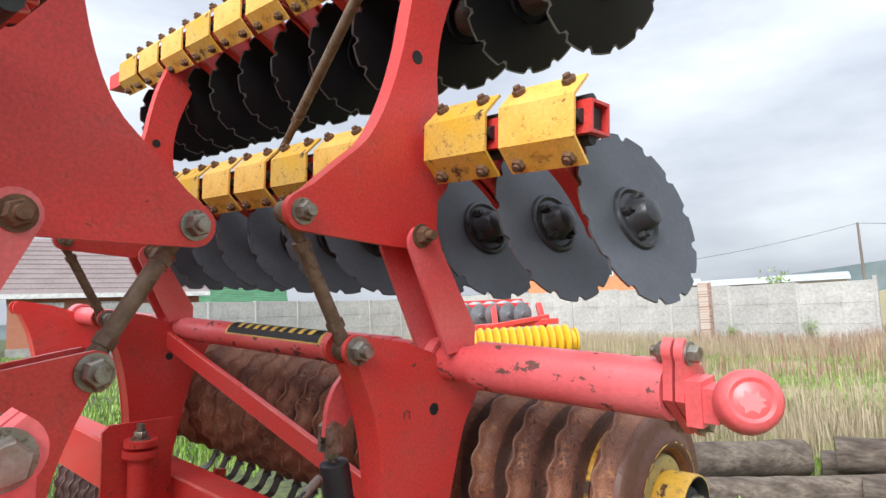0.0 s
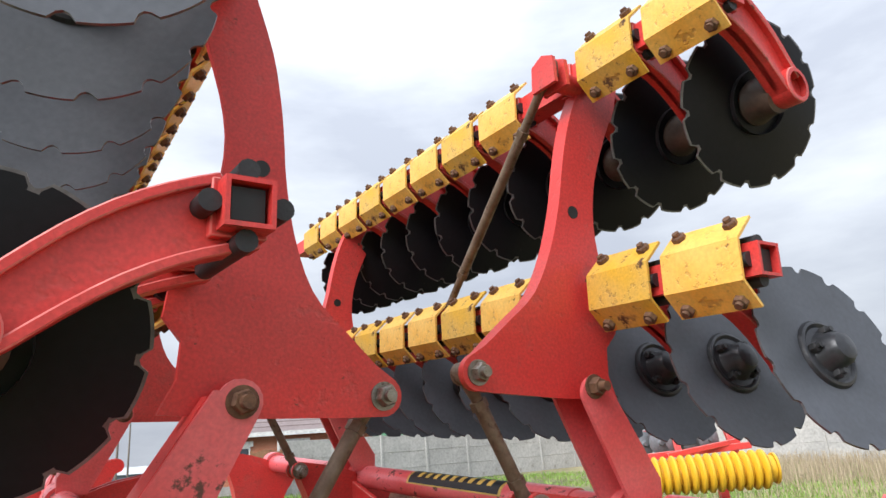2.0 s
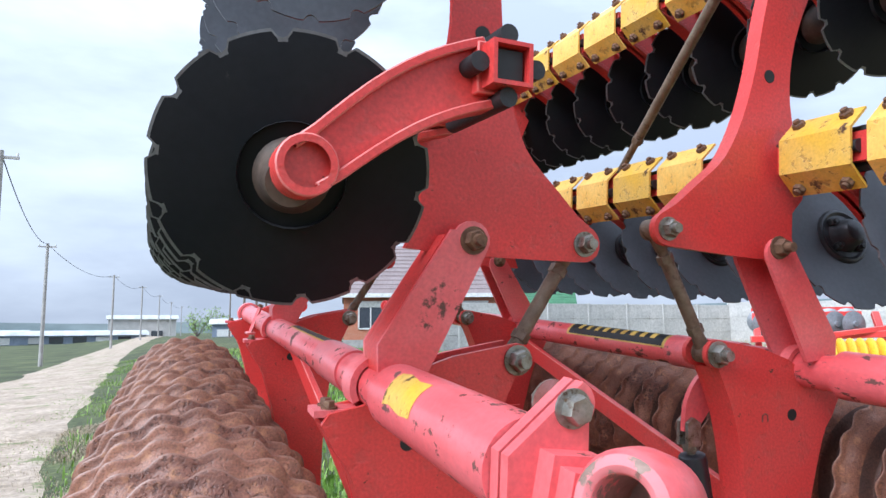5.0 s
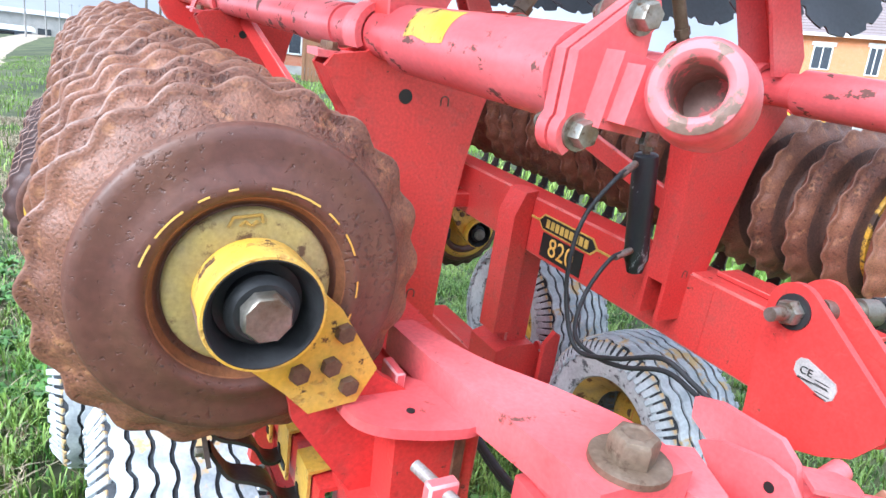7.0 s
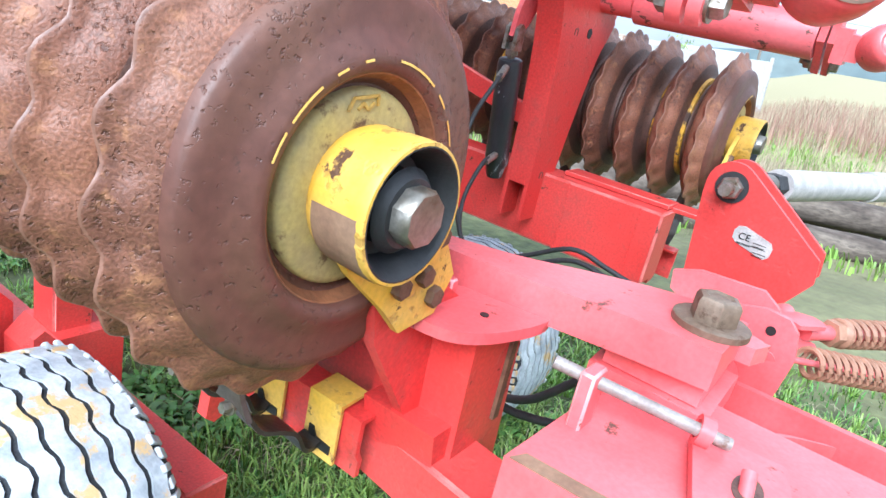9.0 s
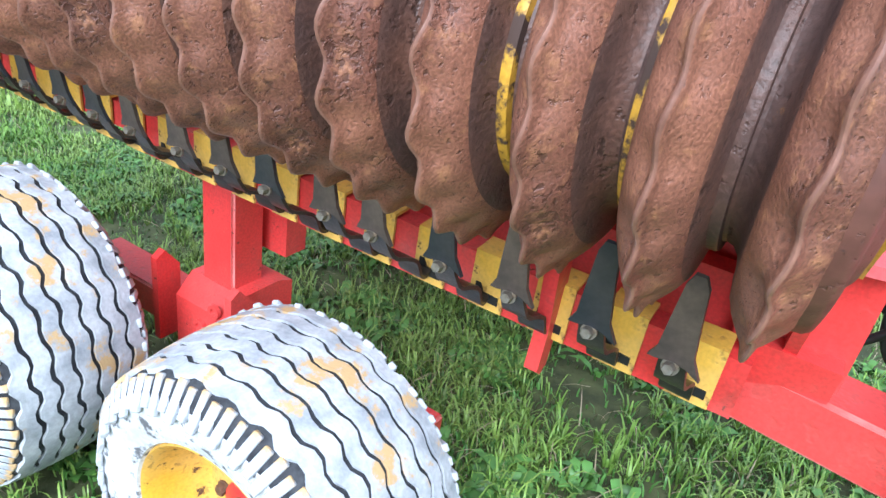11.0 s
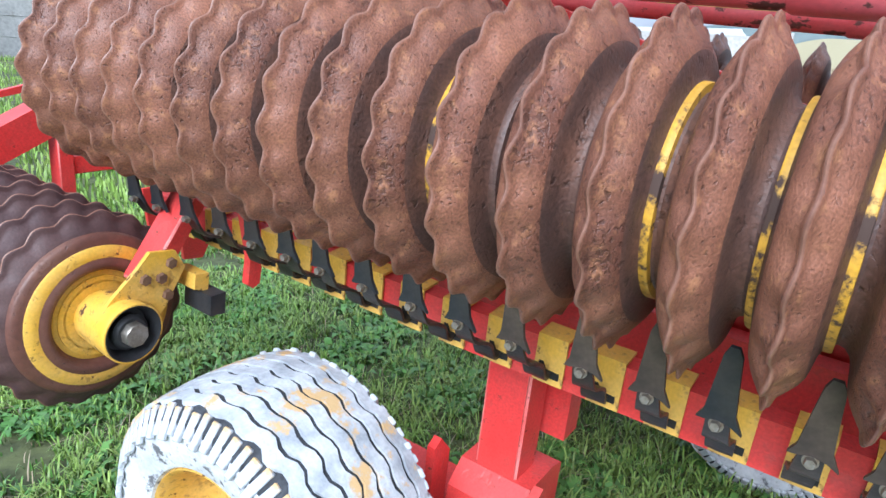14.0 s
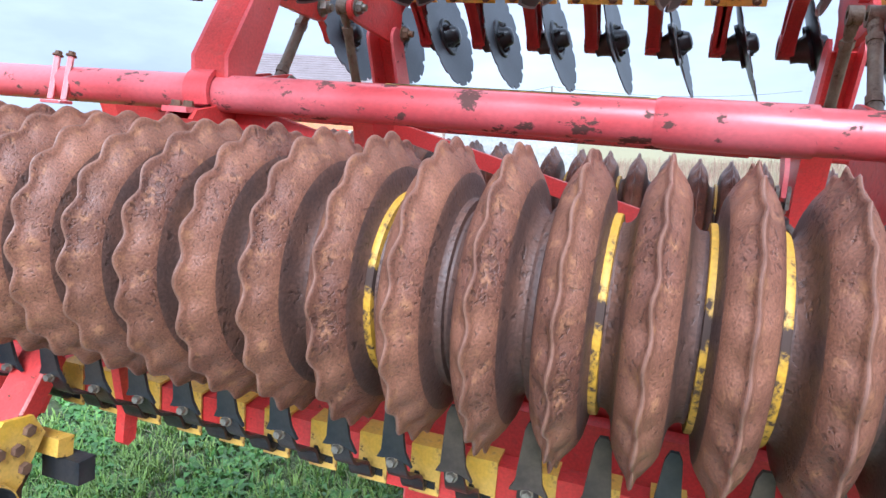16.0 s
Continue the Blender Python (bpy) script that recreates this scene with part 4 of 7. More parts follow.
def ring_mesh(material, edge):
    """One cast packer ring: a pointed arch in section with a scalloped crest, centred on its own axis (y)."""
    bm = bmesh.new()
    prof = [(-0.06325, 0.160), (-0.0550, 0.1625), (-0.0470, 0.172), (-0.0425, 0.186), (-0.0400, 0.204), (-0.0368, 0.220), (-0.0295, 0.2345), (-0.0205, 0.2455), (-0.0135, 0.2530), (-0.0090, 0.2575), (-0.0062, 0.2625), (-0.0046, 0.2690), (-0.0026, 0.2755), (0.0, 0.2775)]
    prof = prof + [(-q, r) for q, r in prof[-2::-1]]
    lobes = 20

    def ease(r, r0, r1):
        k = min(1.0, max(0.0, (r - r0) / (r1 - r0)))
        return k * k * (3 - 2 * k)

    def wave(q, r, a):
        return r + 0.0150 * ((0.5 + 0.5 * math.cos(lobes * a)) ** 0.8 - 0.55) * ease(r, 0.224, 0.270)

    lathe(bm, prof, (0, 0, 0), (0, 1, 0), 160, caps=False, wave=wave)
    # the crest wanders to either side like a pie's edge
    for k, v in enumerate(bm.verts):
        r0 = prof[k // 160][1]
        a = math.atan2(v.co.z, v.co.x)
        v.co.y += 0.0030 * ease(r0, 0.222, 0.268) * math.sin(lobes * a + 0.6) * (0.75 + 0.25 * math.sin(3 * a))
    # grime and the grooves' shade share one darker colour, the crest is worn paler
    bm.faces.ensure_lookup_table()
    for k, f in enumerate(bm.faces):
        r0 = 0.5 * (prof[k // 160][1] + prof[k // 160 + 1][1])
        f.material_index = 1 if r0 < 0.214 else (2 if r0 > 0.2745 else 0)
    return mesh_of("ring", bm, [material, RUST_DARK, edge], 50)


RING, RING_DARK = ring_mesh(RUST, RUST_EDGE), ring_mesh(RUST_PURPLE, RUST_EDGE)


def collar_mesh(material):
    bm = bmesh.new()
    lathe(bm, [(-0.010, 0.158), (-0.009, 0.1740), (-0.006, 0.1755), (0.006, 0.1755), (0.009, 0.1740), (0.010, 0.158)], (0, 0, 0), (0, 1, 0), 64, caps=False)
    return mesh_of("spacer_collar", bm, material, 40)


COLLAR = [collar_mesh(COLLAR_YELLOW), collar_mesh(RUST_DARK)]


def packer_roller(side, x, z, y0, count, label, reach=0.0, bright=False):
    """A packer roller: cast rings on a shaft, a painted hub, a bearing cup and its bracket plate with bolts."""
    px = x if side < 0 else 2 * X0 - x
    th = thing("packer_roller", (px, y0, z), label, "roller", "packer rollers")
    for i in range(count):
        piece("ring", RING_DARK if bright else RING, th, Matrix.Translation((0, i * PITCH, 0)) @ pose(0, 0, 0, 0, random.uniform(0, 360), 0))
    for i in range(count - 1):
        c = random.random()
        piece("spacer_collar", COLLAR[0 if c < 0.55 else 1], th, Matrix.Translation((0, (i + 0.5) * PITCH + random.choice((-0.016, 0.014)), 0)))
    bm = bmesh.new()
    rod(bm, (px, y0 - 0.03, z), (px, y0 + (count - 1) * PITCH + 0.03, z), 0.15, seg=40)
    part("core", bm, RUST_DARK, th)
    # dished end casting with a raised rim
    bm = bmesh.new()
    f = y0 - 0.0465
    lathe(bm, [(0.03, 0.232), (0.004, 0.229), (-0.003, 0.224), (-0.007, 0.210), (-0.008, 0.190), (-0.013, 0.172), (-0.021, 0.160), (-0.0235, 0.150), (-0.022, 0.142), (-0.013, 0.134), (0.002, 0.128), (0.010, 0.119), (0.010, 0.09)], (px, f, z), (px, f + 1, z), 64, caps=False)
    part("end_casting", bm, CASTING, th, "rusty dished end casting")
    if bright:
        for r0, r1, dy, lab in ((0.150, 0.200, -0.014, "bright yellow outer ring"), (0.075, 0.132, 0.0, "yellow painted dish")):
            bm = bmesh.new()
            lathe(bm, [(0.03, r1), (dy + 0.004, r1), (dy, r1 - 0.005), (dy - 0.004, (r0 + r1) / 2), (dy, r0 + 0.004), (dy + 0.03, r0)], (px, f, z), (px, f + 1, z), 64, caps=False)
            part("painted_ring", bm, YELLOW, th, lab)
        for r0 in (0.098, 0.112):
            bm = bmesh.new()
            lathe(bm, [(0.0, r0 + 0.004), (-0.006, r0 + 0.003), (-0.006, r0 - 0.003), (0.0, r0 - 0.004)], (px, f, z), (px, f + 1, z), 56, caps=False)
            part("raised_ring", bm, YELLOW, th)
    for a0, a1 in () if bright else ((18, 30), (34, 52), (60, 66), (75, 80), (96, 124), (130, 139), (146, 160), (176, 186), (196, 200)):
        bm = bmesh.new()
        rows = []
        for k in range(5):
            a = radians(a0 + (a1 - a0) * k / 4)
            rows.append([bm.verts.new((px - side * r * math.cos(a) * -1, f - dy, z + r * math.sin(a))) for r, dy in ((0.1498, 0.0249), (0.1512, 0.0249), (0.1526, 0.0246))])
        for u, v in zip(rows, rows[1:]):
            for j in range(2):
                bm.faces.new((u[j], u[j + 1], v[j + 1], v[j]))
        part("paint_trace", bm, YELLOW_PALE, th, "trace of yellow paint on the rim")
    bm = bmesh.new()
    lathe(bm, [(0.03, 0.116), (0.000, 0.116), (-0.004, 0.113), (-0.006, 0.106), (-0.006, 0.085), (-0.006, 0.04)], (px, f, z), (px, f + 1, z), 48, caps=False)
    part("hub", bm, YELLOW if bright else OLIVE, th, "yellow hub plate" if bright else "pale mud-stained hub plate")
    if not bright:
        bm = bmesh.new()
        lathe(bm, [(-0.0155, 0.1368), (-0.0142, 0.1338), (-0.004, 0.1300), (0.0012, 0.1265)], (px, f, z), (px, f + 1, z), 64, caps=False)
        part("rust_ring", bm, RUST_ORANGE, th, "bright rust in the recess round the hub")
    bm = bmesh.new()
    c0 = f - 0.020 - reach
    lathe(bm, [(0.016 + reach, 0.074), (0.0, 0.081), (-0.06, 0.083), (-0.070, 0.083), (-0.0735, 0.0815), (-0.074, 0.078), (-0.02, 0.070), (-0.02, 0.03)], (px, c0, z), (px, c0 + 1, z), 40, caps=False)
    cup = part("bearing_cup", bm, YELLOW, th, "yellow bearing cup, lower half rust stained")
    if not bright and side < 0:
        bm = bmesh.new()
        rows = []
        for k in range(25):
            a = radians(178 + 184 * k / 24)
            wob = 0.006 * noise.noise((k * 0.7, 1.0, 0.0))
            a += wob * 20 * (1 if k in (0, 24) else 0)
            rows.append([bm.verts.new((px + r * math.cos(a), c0 + dy, z + r * math.sin(a))) for dy, r in ((0.0, 0.0818), (-0.035, 0.0828), (-0.062, 0.0838), (-0.0735, 0.0806))])
        for u, v in zip(rows, rows[1:]):
            for j in range(3):
                bm.faces.new((u[j], u[j + 1], v[j + 1], v[j]))
        part("rust_stain", bm, MUD, cup, "brown rust stain over the lower half")
    bm = bmesh.new()
    lathe(bm, [(-0.0738, 0.0785), (-0.074, 0.076), (-0.068, 0.072), (-0.05, 0.065), (-0.03, 0.060), (-0.03, 0.045), (-0.045, 0.044), (-0.055, 0.05), (-0.06, 0.046), (-0.066, 0.04), (-0.066, 0.02)], (px, c0, z), (px, c0 + 1, z), 36, caps=False)
    part("seal", bm, BLACK, cup, "black rubber seal")
    bm = bmesh.new()
    lathe(bm, [(-0.05, 0.034), (-0.086, 0.034), (-0.090, 0.031)], (px, c0, z), (px, c0 + 1, z), 8, turn=0.35)
    part("shaft_end", soft(bm, 0.002), STEEL, th, "bare steel shaft end")
    # bracket plate running down and inwards to the frame
    s = -side
    up = -1 if bright else 1
    bm = bmesh.new()
    pts = [(-0.055, -0.055), (-0.030, -0.085), (0.045, -0.150), (0.085, -0.192), (0.160, -0.182), (0.190, -0.128), (0.125, -0.025), (0.065, 0.030)]
    prism(bm, [(px + s * p[0], z + up * p[1]) for p in pts], "y", c0 - 0.025, c0 - 0.012)
    soft(bm, 0.003)
    br = part("bracket_plate", bm, YELLOW, th, "yellow bolted bracket plate")
    for q in ((0.130, -0.060), (0.066, -0.120), (0.113, -0.113), (0.144, -0.150)):
        bm = bmesh.new()
        hexbolt(bm, (px + s * q[0], c0 - 0.025, z + up * q[1]), (0, -1, 0), 0.0145, 0.012, washer=False)
        part("bolt", bm, BOLT_RUST, br)
    if bright:
        bm = bmesh.new()
        m, ln = frame_to((px + s * 0.08, c0 + 0.02, z + 0.09), (px + s * 0.26, c0 + 0.05, z + 0.30))
        box(bm, -0.045, 0.045, -0.03, 0.03, 0, ln, m=m)
        part("carrier_arm", soft(bm, 0.006), RED, th, "red arm up to the frame")
        bm = bmesh.new()
        prism(bm, [(px + s * 0.20, z + 0.06), (px + s * 0.245, z + 0.045), (px + s * 0.25, z + 0.10), (px + s * 0.205, z + 0.105)], "y", c0 - 0.05, c0 + 0.05)
        part("scraper_clip", soft(bm, 0.003), YELLOW, th)
        bm = bmesh.new()
        prism(bm, [(px + s * 0.215, z - 0.01), (px + s * 0.265, z - 0.015), (px + s * 0.268, z + 0.05), (px + s * 0.218, z + 0.05)], "y", c0 - 0.10, c0 + 0.02)
        part("scraper_end", soft(bm, 0.003), SCRAPER_BLUE, th)
    return th


packer_roller(-1, RX, RZ, RING0, 21, "long roller of rusty scalloped cast rings with a yellow hub")
packer_roller(1, RX, RZ, RING0 + 0.02, 21, "long packer roller of rusty scalloped cast rings on the far wing")
packer_roller(1, -0.22, 0.60, 3.46, 12, "lower packer roller with a yellow hub behind the far wheels", 0.07, True)
packer_roller(-1, -0.48, 0.727, 3.40, 15, "lower packer roller with a bright yellow hub beside the wheels", 0.07, True)


def plate_c(side, y, th, front):
    """Upright bracket of the wing: two plates with webs, from the scraper beam up to the pivot tube and link bolt."""
    inner = curve2([(0.405, 1.718), (0.365, 1.63), (0.338, 1.54), (0.315, 1.40), (0.303, 1.25), (0.297, 1.085)], 3)
    outer = curve2([(0.175, 0.965), (0.13, 1.119), (0.092, 1.30), (0.034, 1.511), (-0.005, 1.575), (-0.036, 1.632)], 3)
    pts = outer + [(-0.02, 1.655), (0.05, 1.668), (0.16, 1.735), (0.25, 1.765)] + arc(0.408, 1.754, 0.038, 110, -70, 7) + inner + [(0.297, 0.965)]
    for yy in (y, y + 0.075):
        bm = bmesh.new()
        prism(bm, pts, "y", yy, yy + 0.014)
        part("bracket_plate", soft(bm, 0.003), RED, th, side=side)
    # edge webs
    for line, nm in ((inner, "inner_web"), (outer, "outer_web")):
        bm = bmesh.new()
        off = -0.008 if nm == "inner_web" else 0.008
        lo = [(p[0] + off, p[1]) for p in line]
        poly = [(p[0] + off * 0.2, p[1]) for p in line] + lo[::-1]
        prism(bm, poly, "y", y + 0.014, y + 0.075)
        part(nm, bm, RED, th, side=side)
    if front:
        for (hx, hz, r) in ((0.148, 1.585, 0.016),):
            bm = bmesh.new()
            lathe(bm, [(-0.0015, r), (0.0, r)], (hx, y, hz), (hx, y + 1, hz), 20)
            part("pin_hole", bm, INK, th, "dark through hole", side=side)


def clamp_saddle(side, y, th, w=0.075):
    """Saddle that straps the tube down on its bracket, with two bolts."""
    bm = bmesh.new()
    ring = [(TX + 0.068 * math.cos(radians(a)), TZ + 0.066 * math.sin(radians(a))) for a in range(-30, 215, 15)]
    inn = [(TX + 0.054 * math.cos(radians(a)), TZ + 0.053 * math.sin(radians(a))) for a in range(-30, 215, 15)]
    prism(bm, ring + inn[::-1], "y", y, y + w)
    box(bm, TX - 0.14, TX - 0.045, y, y + w, TZ - 0.058, TZ - 0.044)
    sad = part("saddle", bm, PINK, th, side=side)
    for yy in (y + 0.022, y + w - 0.016):
        bm = bmesh.new()
        hexbolt(bm, (TX - 0.105, yy, TZ - 0.044), (0, 0, 1), 0.012, 0.012)
        part("bolt", bm, BOLT_RUST, sad, side=side)


def wing_frame(side):
    th = thing("wing_frame", flip((TX, 0.7, 1.0), side), "red welded wing frame with a sun-bleached pivot tube and bracket plates", "machine frame", "wing frames")
    bm = bmesh.new()
    rod(bm, (TX, 0.765, TZ), (TX, 4.46, TZ), 0.049, seg=36)
    tube = part("pivot_tube", bm, TUBE, th, "scuffed pink-faded tube", side=side)
    bm = bmesh.new()
    lathe(bm, [(0, 0.058), (0.0, 0.063), (0.52, 0.063), (0.53, 0.05)], (TX, 0.765, TZ), (TX, 2, TZ), 36)
    part("sleeve", bm, TUBE, th, "wide sleeve with paint chips", side=side)
    bm = bmesh.new()
    lathe(bm, [(0, 0.05), (0.0, 0.0545), (0.30, 0.0545), (0.31, 0.05)], (TX, 1.62, TZ), (TX, 2.6, TZ), 36)
    part("sleeve", bm, TUBE, th, side=side)
    # flange: two lozenge plates with two big bolts, neck and eye
    u = Vector((0.058, 0, 0.137)).normalized()
    w = Vector((u.z, 0, -u.x))
    c = Vector((TX, 0, TZ + 0.008))
    for y, t in ((0.742, 0.02), (0.718, 0.018)):
        bm = bmesh.new()
        loz = []
        for k, a0 in ((0.082, -55), (-0.082, 125)):
            for a in range(a0, a0 + 111, 15):
                q = radians(a + 35)
                loz.append(c + u * k + (w * math.cos(q) + u * math.sin(q)) * 0.030)
            loz.append(c - w * 0.057 * (1 if k > 0 else -1))
        prism(bm, [(p.x, p.z) for p in loz], "y", y, y + t)
        part("flange", soft(bm, 0.003), PINK, th, side=side)
    for k in (0.078, -0.078):
        p = c + u * k
        bm = bmesh.new()
        hexbolt(bm, (p.x, 0.718, p.z), (0, -1, 0), 0.0165, 0.018)
        part("bolt", bm, BOLT, th, "large zinc hexagon bolt", side=side)
        bm = bmesh.new()
        hexbolt(bm, (p.x, 0.762, p.z), (0, 1, 0), 0.019, 0.018, stub=0.012)
        part("nut", bm, BOLT, th, side=side)
    bm = bmesh.new()
    e = Vector((0.130, 0.604, 1.706))
    prism(bm, [(0.072, 1.662), (0.128, 1.655), (0.138, 1.722), (0.085, 1.730)], "y", 0.655, 0.72)
    soft(bm, 0.006)
    part("neck", bm, PINK, th, side=side)
    bm = bmesh.new()
    prism(bm, [(0.062, 1.652), (0.132, 1.644), (0.144, 1.734), (0.078, 1.742)], "y", 0.685, 0.718)
    part("weld_pad", soft(bm, 0.006), PINK, th, "welded pad behind the eye", side=side)
    bm = bmesh.new()
    ax = Vector((-0.84 if side < 0 else 0.80, -0.46, 0.22)).normalized()
    lathe(bm, [(-0.048, 0.031), (-0.053, 0.038), (-0.050, 0.048), (-0.038, 0.056), (0.0, 0.060), (0.038, 0.056), (0.048, 0.049), (0.052, 0.040), (0.048, 0.032), (0.0, 0.030), (-0.048, 0.031)], e, e + ax, 40, caps=False)
    part("lifting_eye", bm, PINK, th, "thick welded eye with worn paint", side=side)
    if side < 0:
        bm = bmesh.new()
        lathe(bm, [(-0.040, 0.0), (-0.040, 0.0296), (0.0, 0.0298), (0.044, 0.0304), (0.0495, 0.033), (0.0530, 0.0395), (0.0515, 0.045), (0.0485, 0.0500)], e, e + ax, 40, caps=False)
        part("bare_rim", bm, STEEL_BROWN, th, "paint worn off round the hole")
    if side > 0:
        bm = bmesh.new()
        lathe(bm, [(0.046, 0.036), (0.050, 0.030), (0.050, 0.0)], e, e + ax, 30, caps=False)
        part("eye_plug", bm, PINK, th, "plugged eye face with a chipped patch", side=side)
        bm = bmesh.new()
        m, _ = frame_to(e + ax * 0.0502, e + ax)
        prism(bm, [(0.021 * math.cos(radians(q)) * (1 + 0.25 * math.sin(q * 0.13)), 0.018 * math.sin(radians(q)) * (1 + 0.3 * math.cos(q * 0.21)) - 0.004) for q in range(0, 360, 20)], "z", 0.0, 0.001, m=m)
        part("bare_patch", bm, STEEL_BROWN, th, "brown patch where the paint has flaked", side=side)
    # upright brackets and saddles
    for y, front in ((1.40, True), (3.03, True), (4.33, False)):
        plate_c(side, y, th, front)
        clamp_saddle(side, y + 0.008, th)
    # posts to the disc frame
    for y in (1.335, 3.00):
        post = [(0.062, 1.745), (0.06, 1.80)] + [(0.215, 2.04)] + arc(0.262, 2.018, 0.042, 150, -30, 8) + [(0.165, 1.735)]
        for yy in (y, y + 0.105):
            bm = bmesh.new()
            prism(bm, post, "y", yy, yy + 0.012)
            part("post_plate", soft(bm, 0.002), PINK, th, "bleached post plate with scraped paint", side=side)
        bm = bmesh.new()
        prism(bm, [(0.062, 1.745), (0.06, 1.80), (0.205, 2.03), (0.214, 2.024), (0.071, 1.797), (0.074, 1.745)], "y", y + 0.012, y + 0.105)
        part("post_web", bm, RED, th, side=side)
    # a slanting brace between the first two brackets
    bm = bmesh.new()
    m, ln = frame_to((0.15, 1.50, 1.27), (0.15, 3.05, 1.66))
    box(bm, -0.012, 0.012, -0.035, 0.035, 0, ln, m=m)
    part("brace", soft(bm, 0.003), RED, th, side=side)
    return th


def disc_frame_plate(side, y, th, lean=0.0, lift=0.0, push=0.0):
    """Curved side plate; the far wing is folded a little less far, so its plates lean outwards about the post bolt."""
    ca, sa = math.cos(radians(lean)), math.sin(radians(lean))

    def at(p):
        u, v = p[0] - 0.262, p[1] - 2.018
        return 0.262 + u * ca - v * sa, 2.018 + u * sa + v * ca + lift

    bend = lambda p: (p[0] + push * min(1.0, max(0.0, (p[1] - 2.2) / 0.35)), p[1])
    pts = [(0.13, 2.0), (0.30, 1.987), (0.52, 1.982)] + arc(0.578, 2.024, 0.043, -100, 50, 7)
    pts += curve2([(0.56, 2.09), (0.49, 2.16), (0.415, 2.24), (0.365, 2.36), (0.335, 2.50), (0.322, 2.63), (0.30, 2.76), (0.255, 2.90)], 3)
    pts += [(0.235, 2.975), (0.12, 2.975), (0.105, 2.94)]
    pts += curve2([(0.12, 2.86), (0.165, 2.74), (0.203, 2.60), (0.208, 2.47), (0.18, 2.35), (0.138, 2.25)], 3) + [(0.13, 2.175), (0.165, 2.13), (0.16, 2.06)]
    bm = bmesh.new()
    prism(bm, [at(bend(p)) for p in pts], "y", y, y + 0.02)
    pl = part("frame_plate", soft(bm, 0.004), RED, th, "curved red side plate", side=side)
    # flange welded along the hollow edge
    rim = [at(bend(p)) for p in curve2([(0.575, 2.07), (0.49, 2.16), (0.415, 2.24), (0.365, 2.36), (0.335, 2.50), (0.322, 2.63), (0.30, 2.76), (0.255, 2.90)], 4)]
    bm = bmesh.new()
    prism(bm, rim + [(p[0] - 0.012, p[1] - 0.006) for p in rim[::-1]], "y", y + 0.02, y + 0.048)
    part("edge_web", soft(bm, 0.003), RED, pl, side=side)
    bm = bmesh.new()
    hx, hz = at(bend((0.285, 2.49)))
    lathe(bm, [(-0.0015, 0.018), (0.0, 0.018)], (hx, y, hz), (hx, y + 1, hz), 20)
    part("pin_hole", bm, INK, pl, side=side)
    bm = bmesh.new()
    hx, hz = at((0.578, 2.024))
    hexbolt(bm, (hx, y, hz), (0, -1, 0), 0.021, 0.022, stub=0.014)
    part("bolt", bm, BOLT, pl, "zinc nut and washer", side=side)
    bm = bmesh.new()
    hx, hz = at((0.265, 2.018))
    hexbolt(bm, (hx, y - 0.055, hz), (0, -1, 0), 0.021, 0.022, stub=0.02)
    part("bolt", bm, BOLT_RUST, pl, "rusty pivot nut", side=side)


def disc_mesh():
    """A dished, notched disc about the y axis; the hollow side looks to -y."""
    bm = bmesh.new()
    n, notches = 168, 14
    rows = []
    for r in (0.03, 0.08, 0.13, 0.18, 0.205, 0.995, 1.0):
        row = []
        for i in range(n):
            a = 2 * math.pi * i / n
            rr = r
            if r > 0.9:
                k = (a * notches / (2 * math.pi)) % 1.0
                d = abs(k - 0.5) * 2
                rr = 0.226 - (0.015 * math.sqrt(max(0.0, 1 - (d / 0.26) ** 2)) if d < 0.26 else 0) - (1.0 - r)
            row.append(bm.verts.new((rr * math.cos(a), -0.36 * rr * rr, rr * math.sin(a))))
        rows.append(row)
    for a, b in zip(rows, rows[1:]):
        for i in range(n):
            bm.faces.new((a[i], a[(i + 1) % n], b[(i + 1) % n], b[i]))
    bm.faces.new(rows[0])
    bmesh.ops.recalc_face_normals(bm, faces=bm.faces)
    bm.normal_update()
    bmesh.ops.solidify(bm, geom=bm.faces[:], thickness=0.005)
    # hollow face worn grey, back and rim black
    depth = {}
    for f in bm.faces:
        c = f.calc_center_median()
        depth[f] = c.y + 0.36 * (c.x * c.x + c.z * c.z)
    middle = 0.5 * (min(depth.values()) + max(depth.values()))
    for f, d in depth.items():
        f.material_index = 1 if d < middle - 0.0005 else 0
        if abs(d - middle) < 0.0012 or (f.material_index == 0 and f.calc_area() < 0.000065 and f.calc_center_median().length > 0.2):
            f.material_index = 2
    return mesh_of("disc", bm, [DISC, DISC_FRONT, DISC_EDGE], 30)


def hub_mesh():
    bm = bmesh.new()
    lathe(bm, [(0.012, 0.086), (-0.006, 0.086), (-0.016, 0.080), (-0.018, 0.074), (-0.012, 0.066), (-0.014, 0.052), (-0.030, 0.043), (-0.048, 0.040), (-0.060, 0.032), (-0.065, 0.018), (-0.066, 0.0)], (0, 0, 0), (0, 1, 0), 28, caps=False)
    return mesh_of("hub", bm, DISC_HUB, 35)


def hub_bolt_mesh():
    bm = bmesh.new()
    hexbolt(bm, (0, 0, 0), (0, -1, 0), 0.0115, 0.016, washer=False, stub=0.010)
    return mesh_of("hub_bolt", bm, BLACK, 35)


def back_hub_mesh():
    bm = bmesh.new()
    lathe(bm, [(-0.005, 0.06), (0.006, 0.062), (0.014, 0.055), (0.05, 0.042), (0.075, 0.038), (0.075, 0.0)], (0, 0, 0), (0, 1, 0), 26, caps=False)
    return mesh_of("bearing", bm, BEARING, 35)


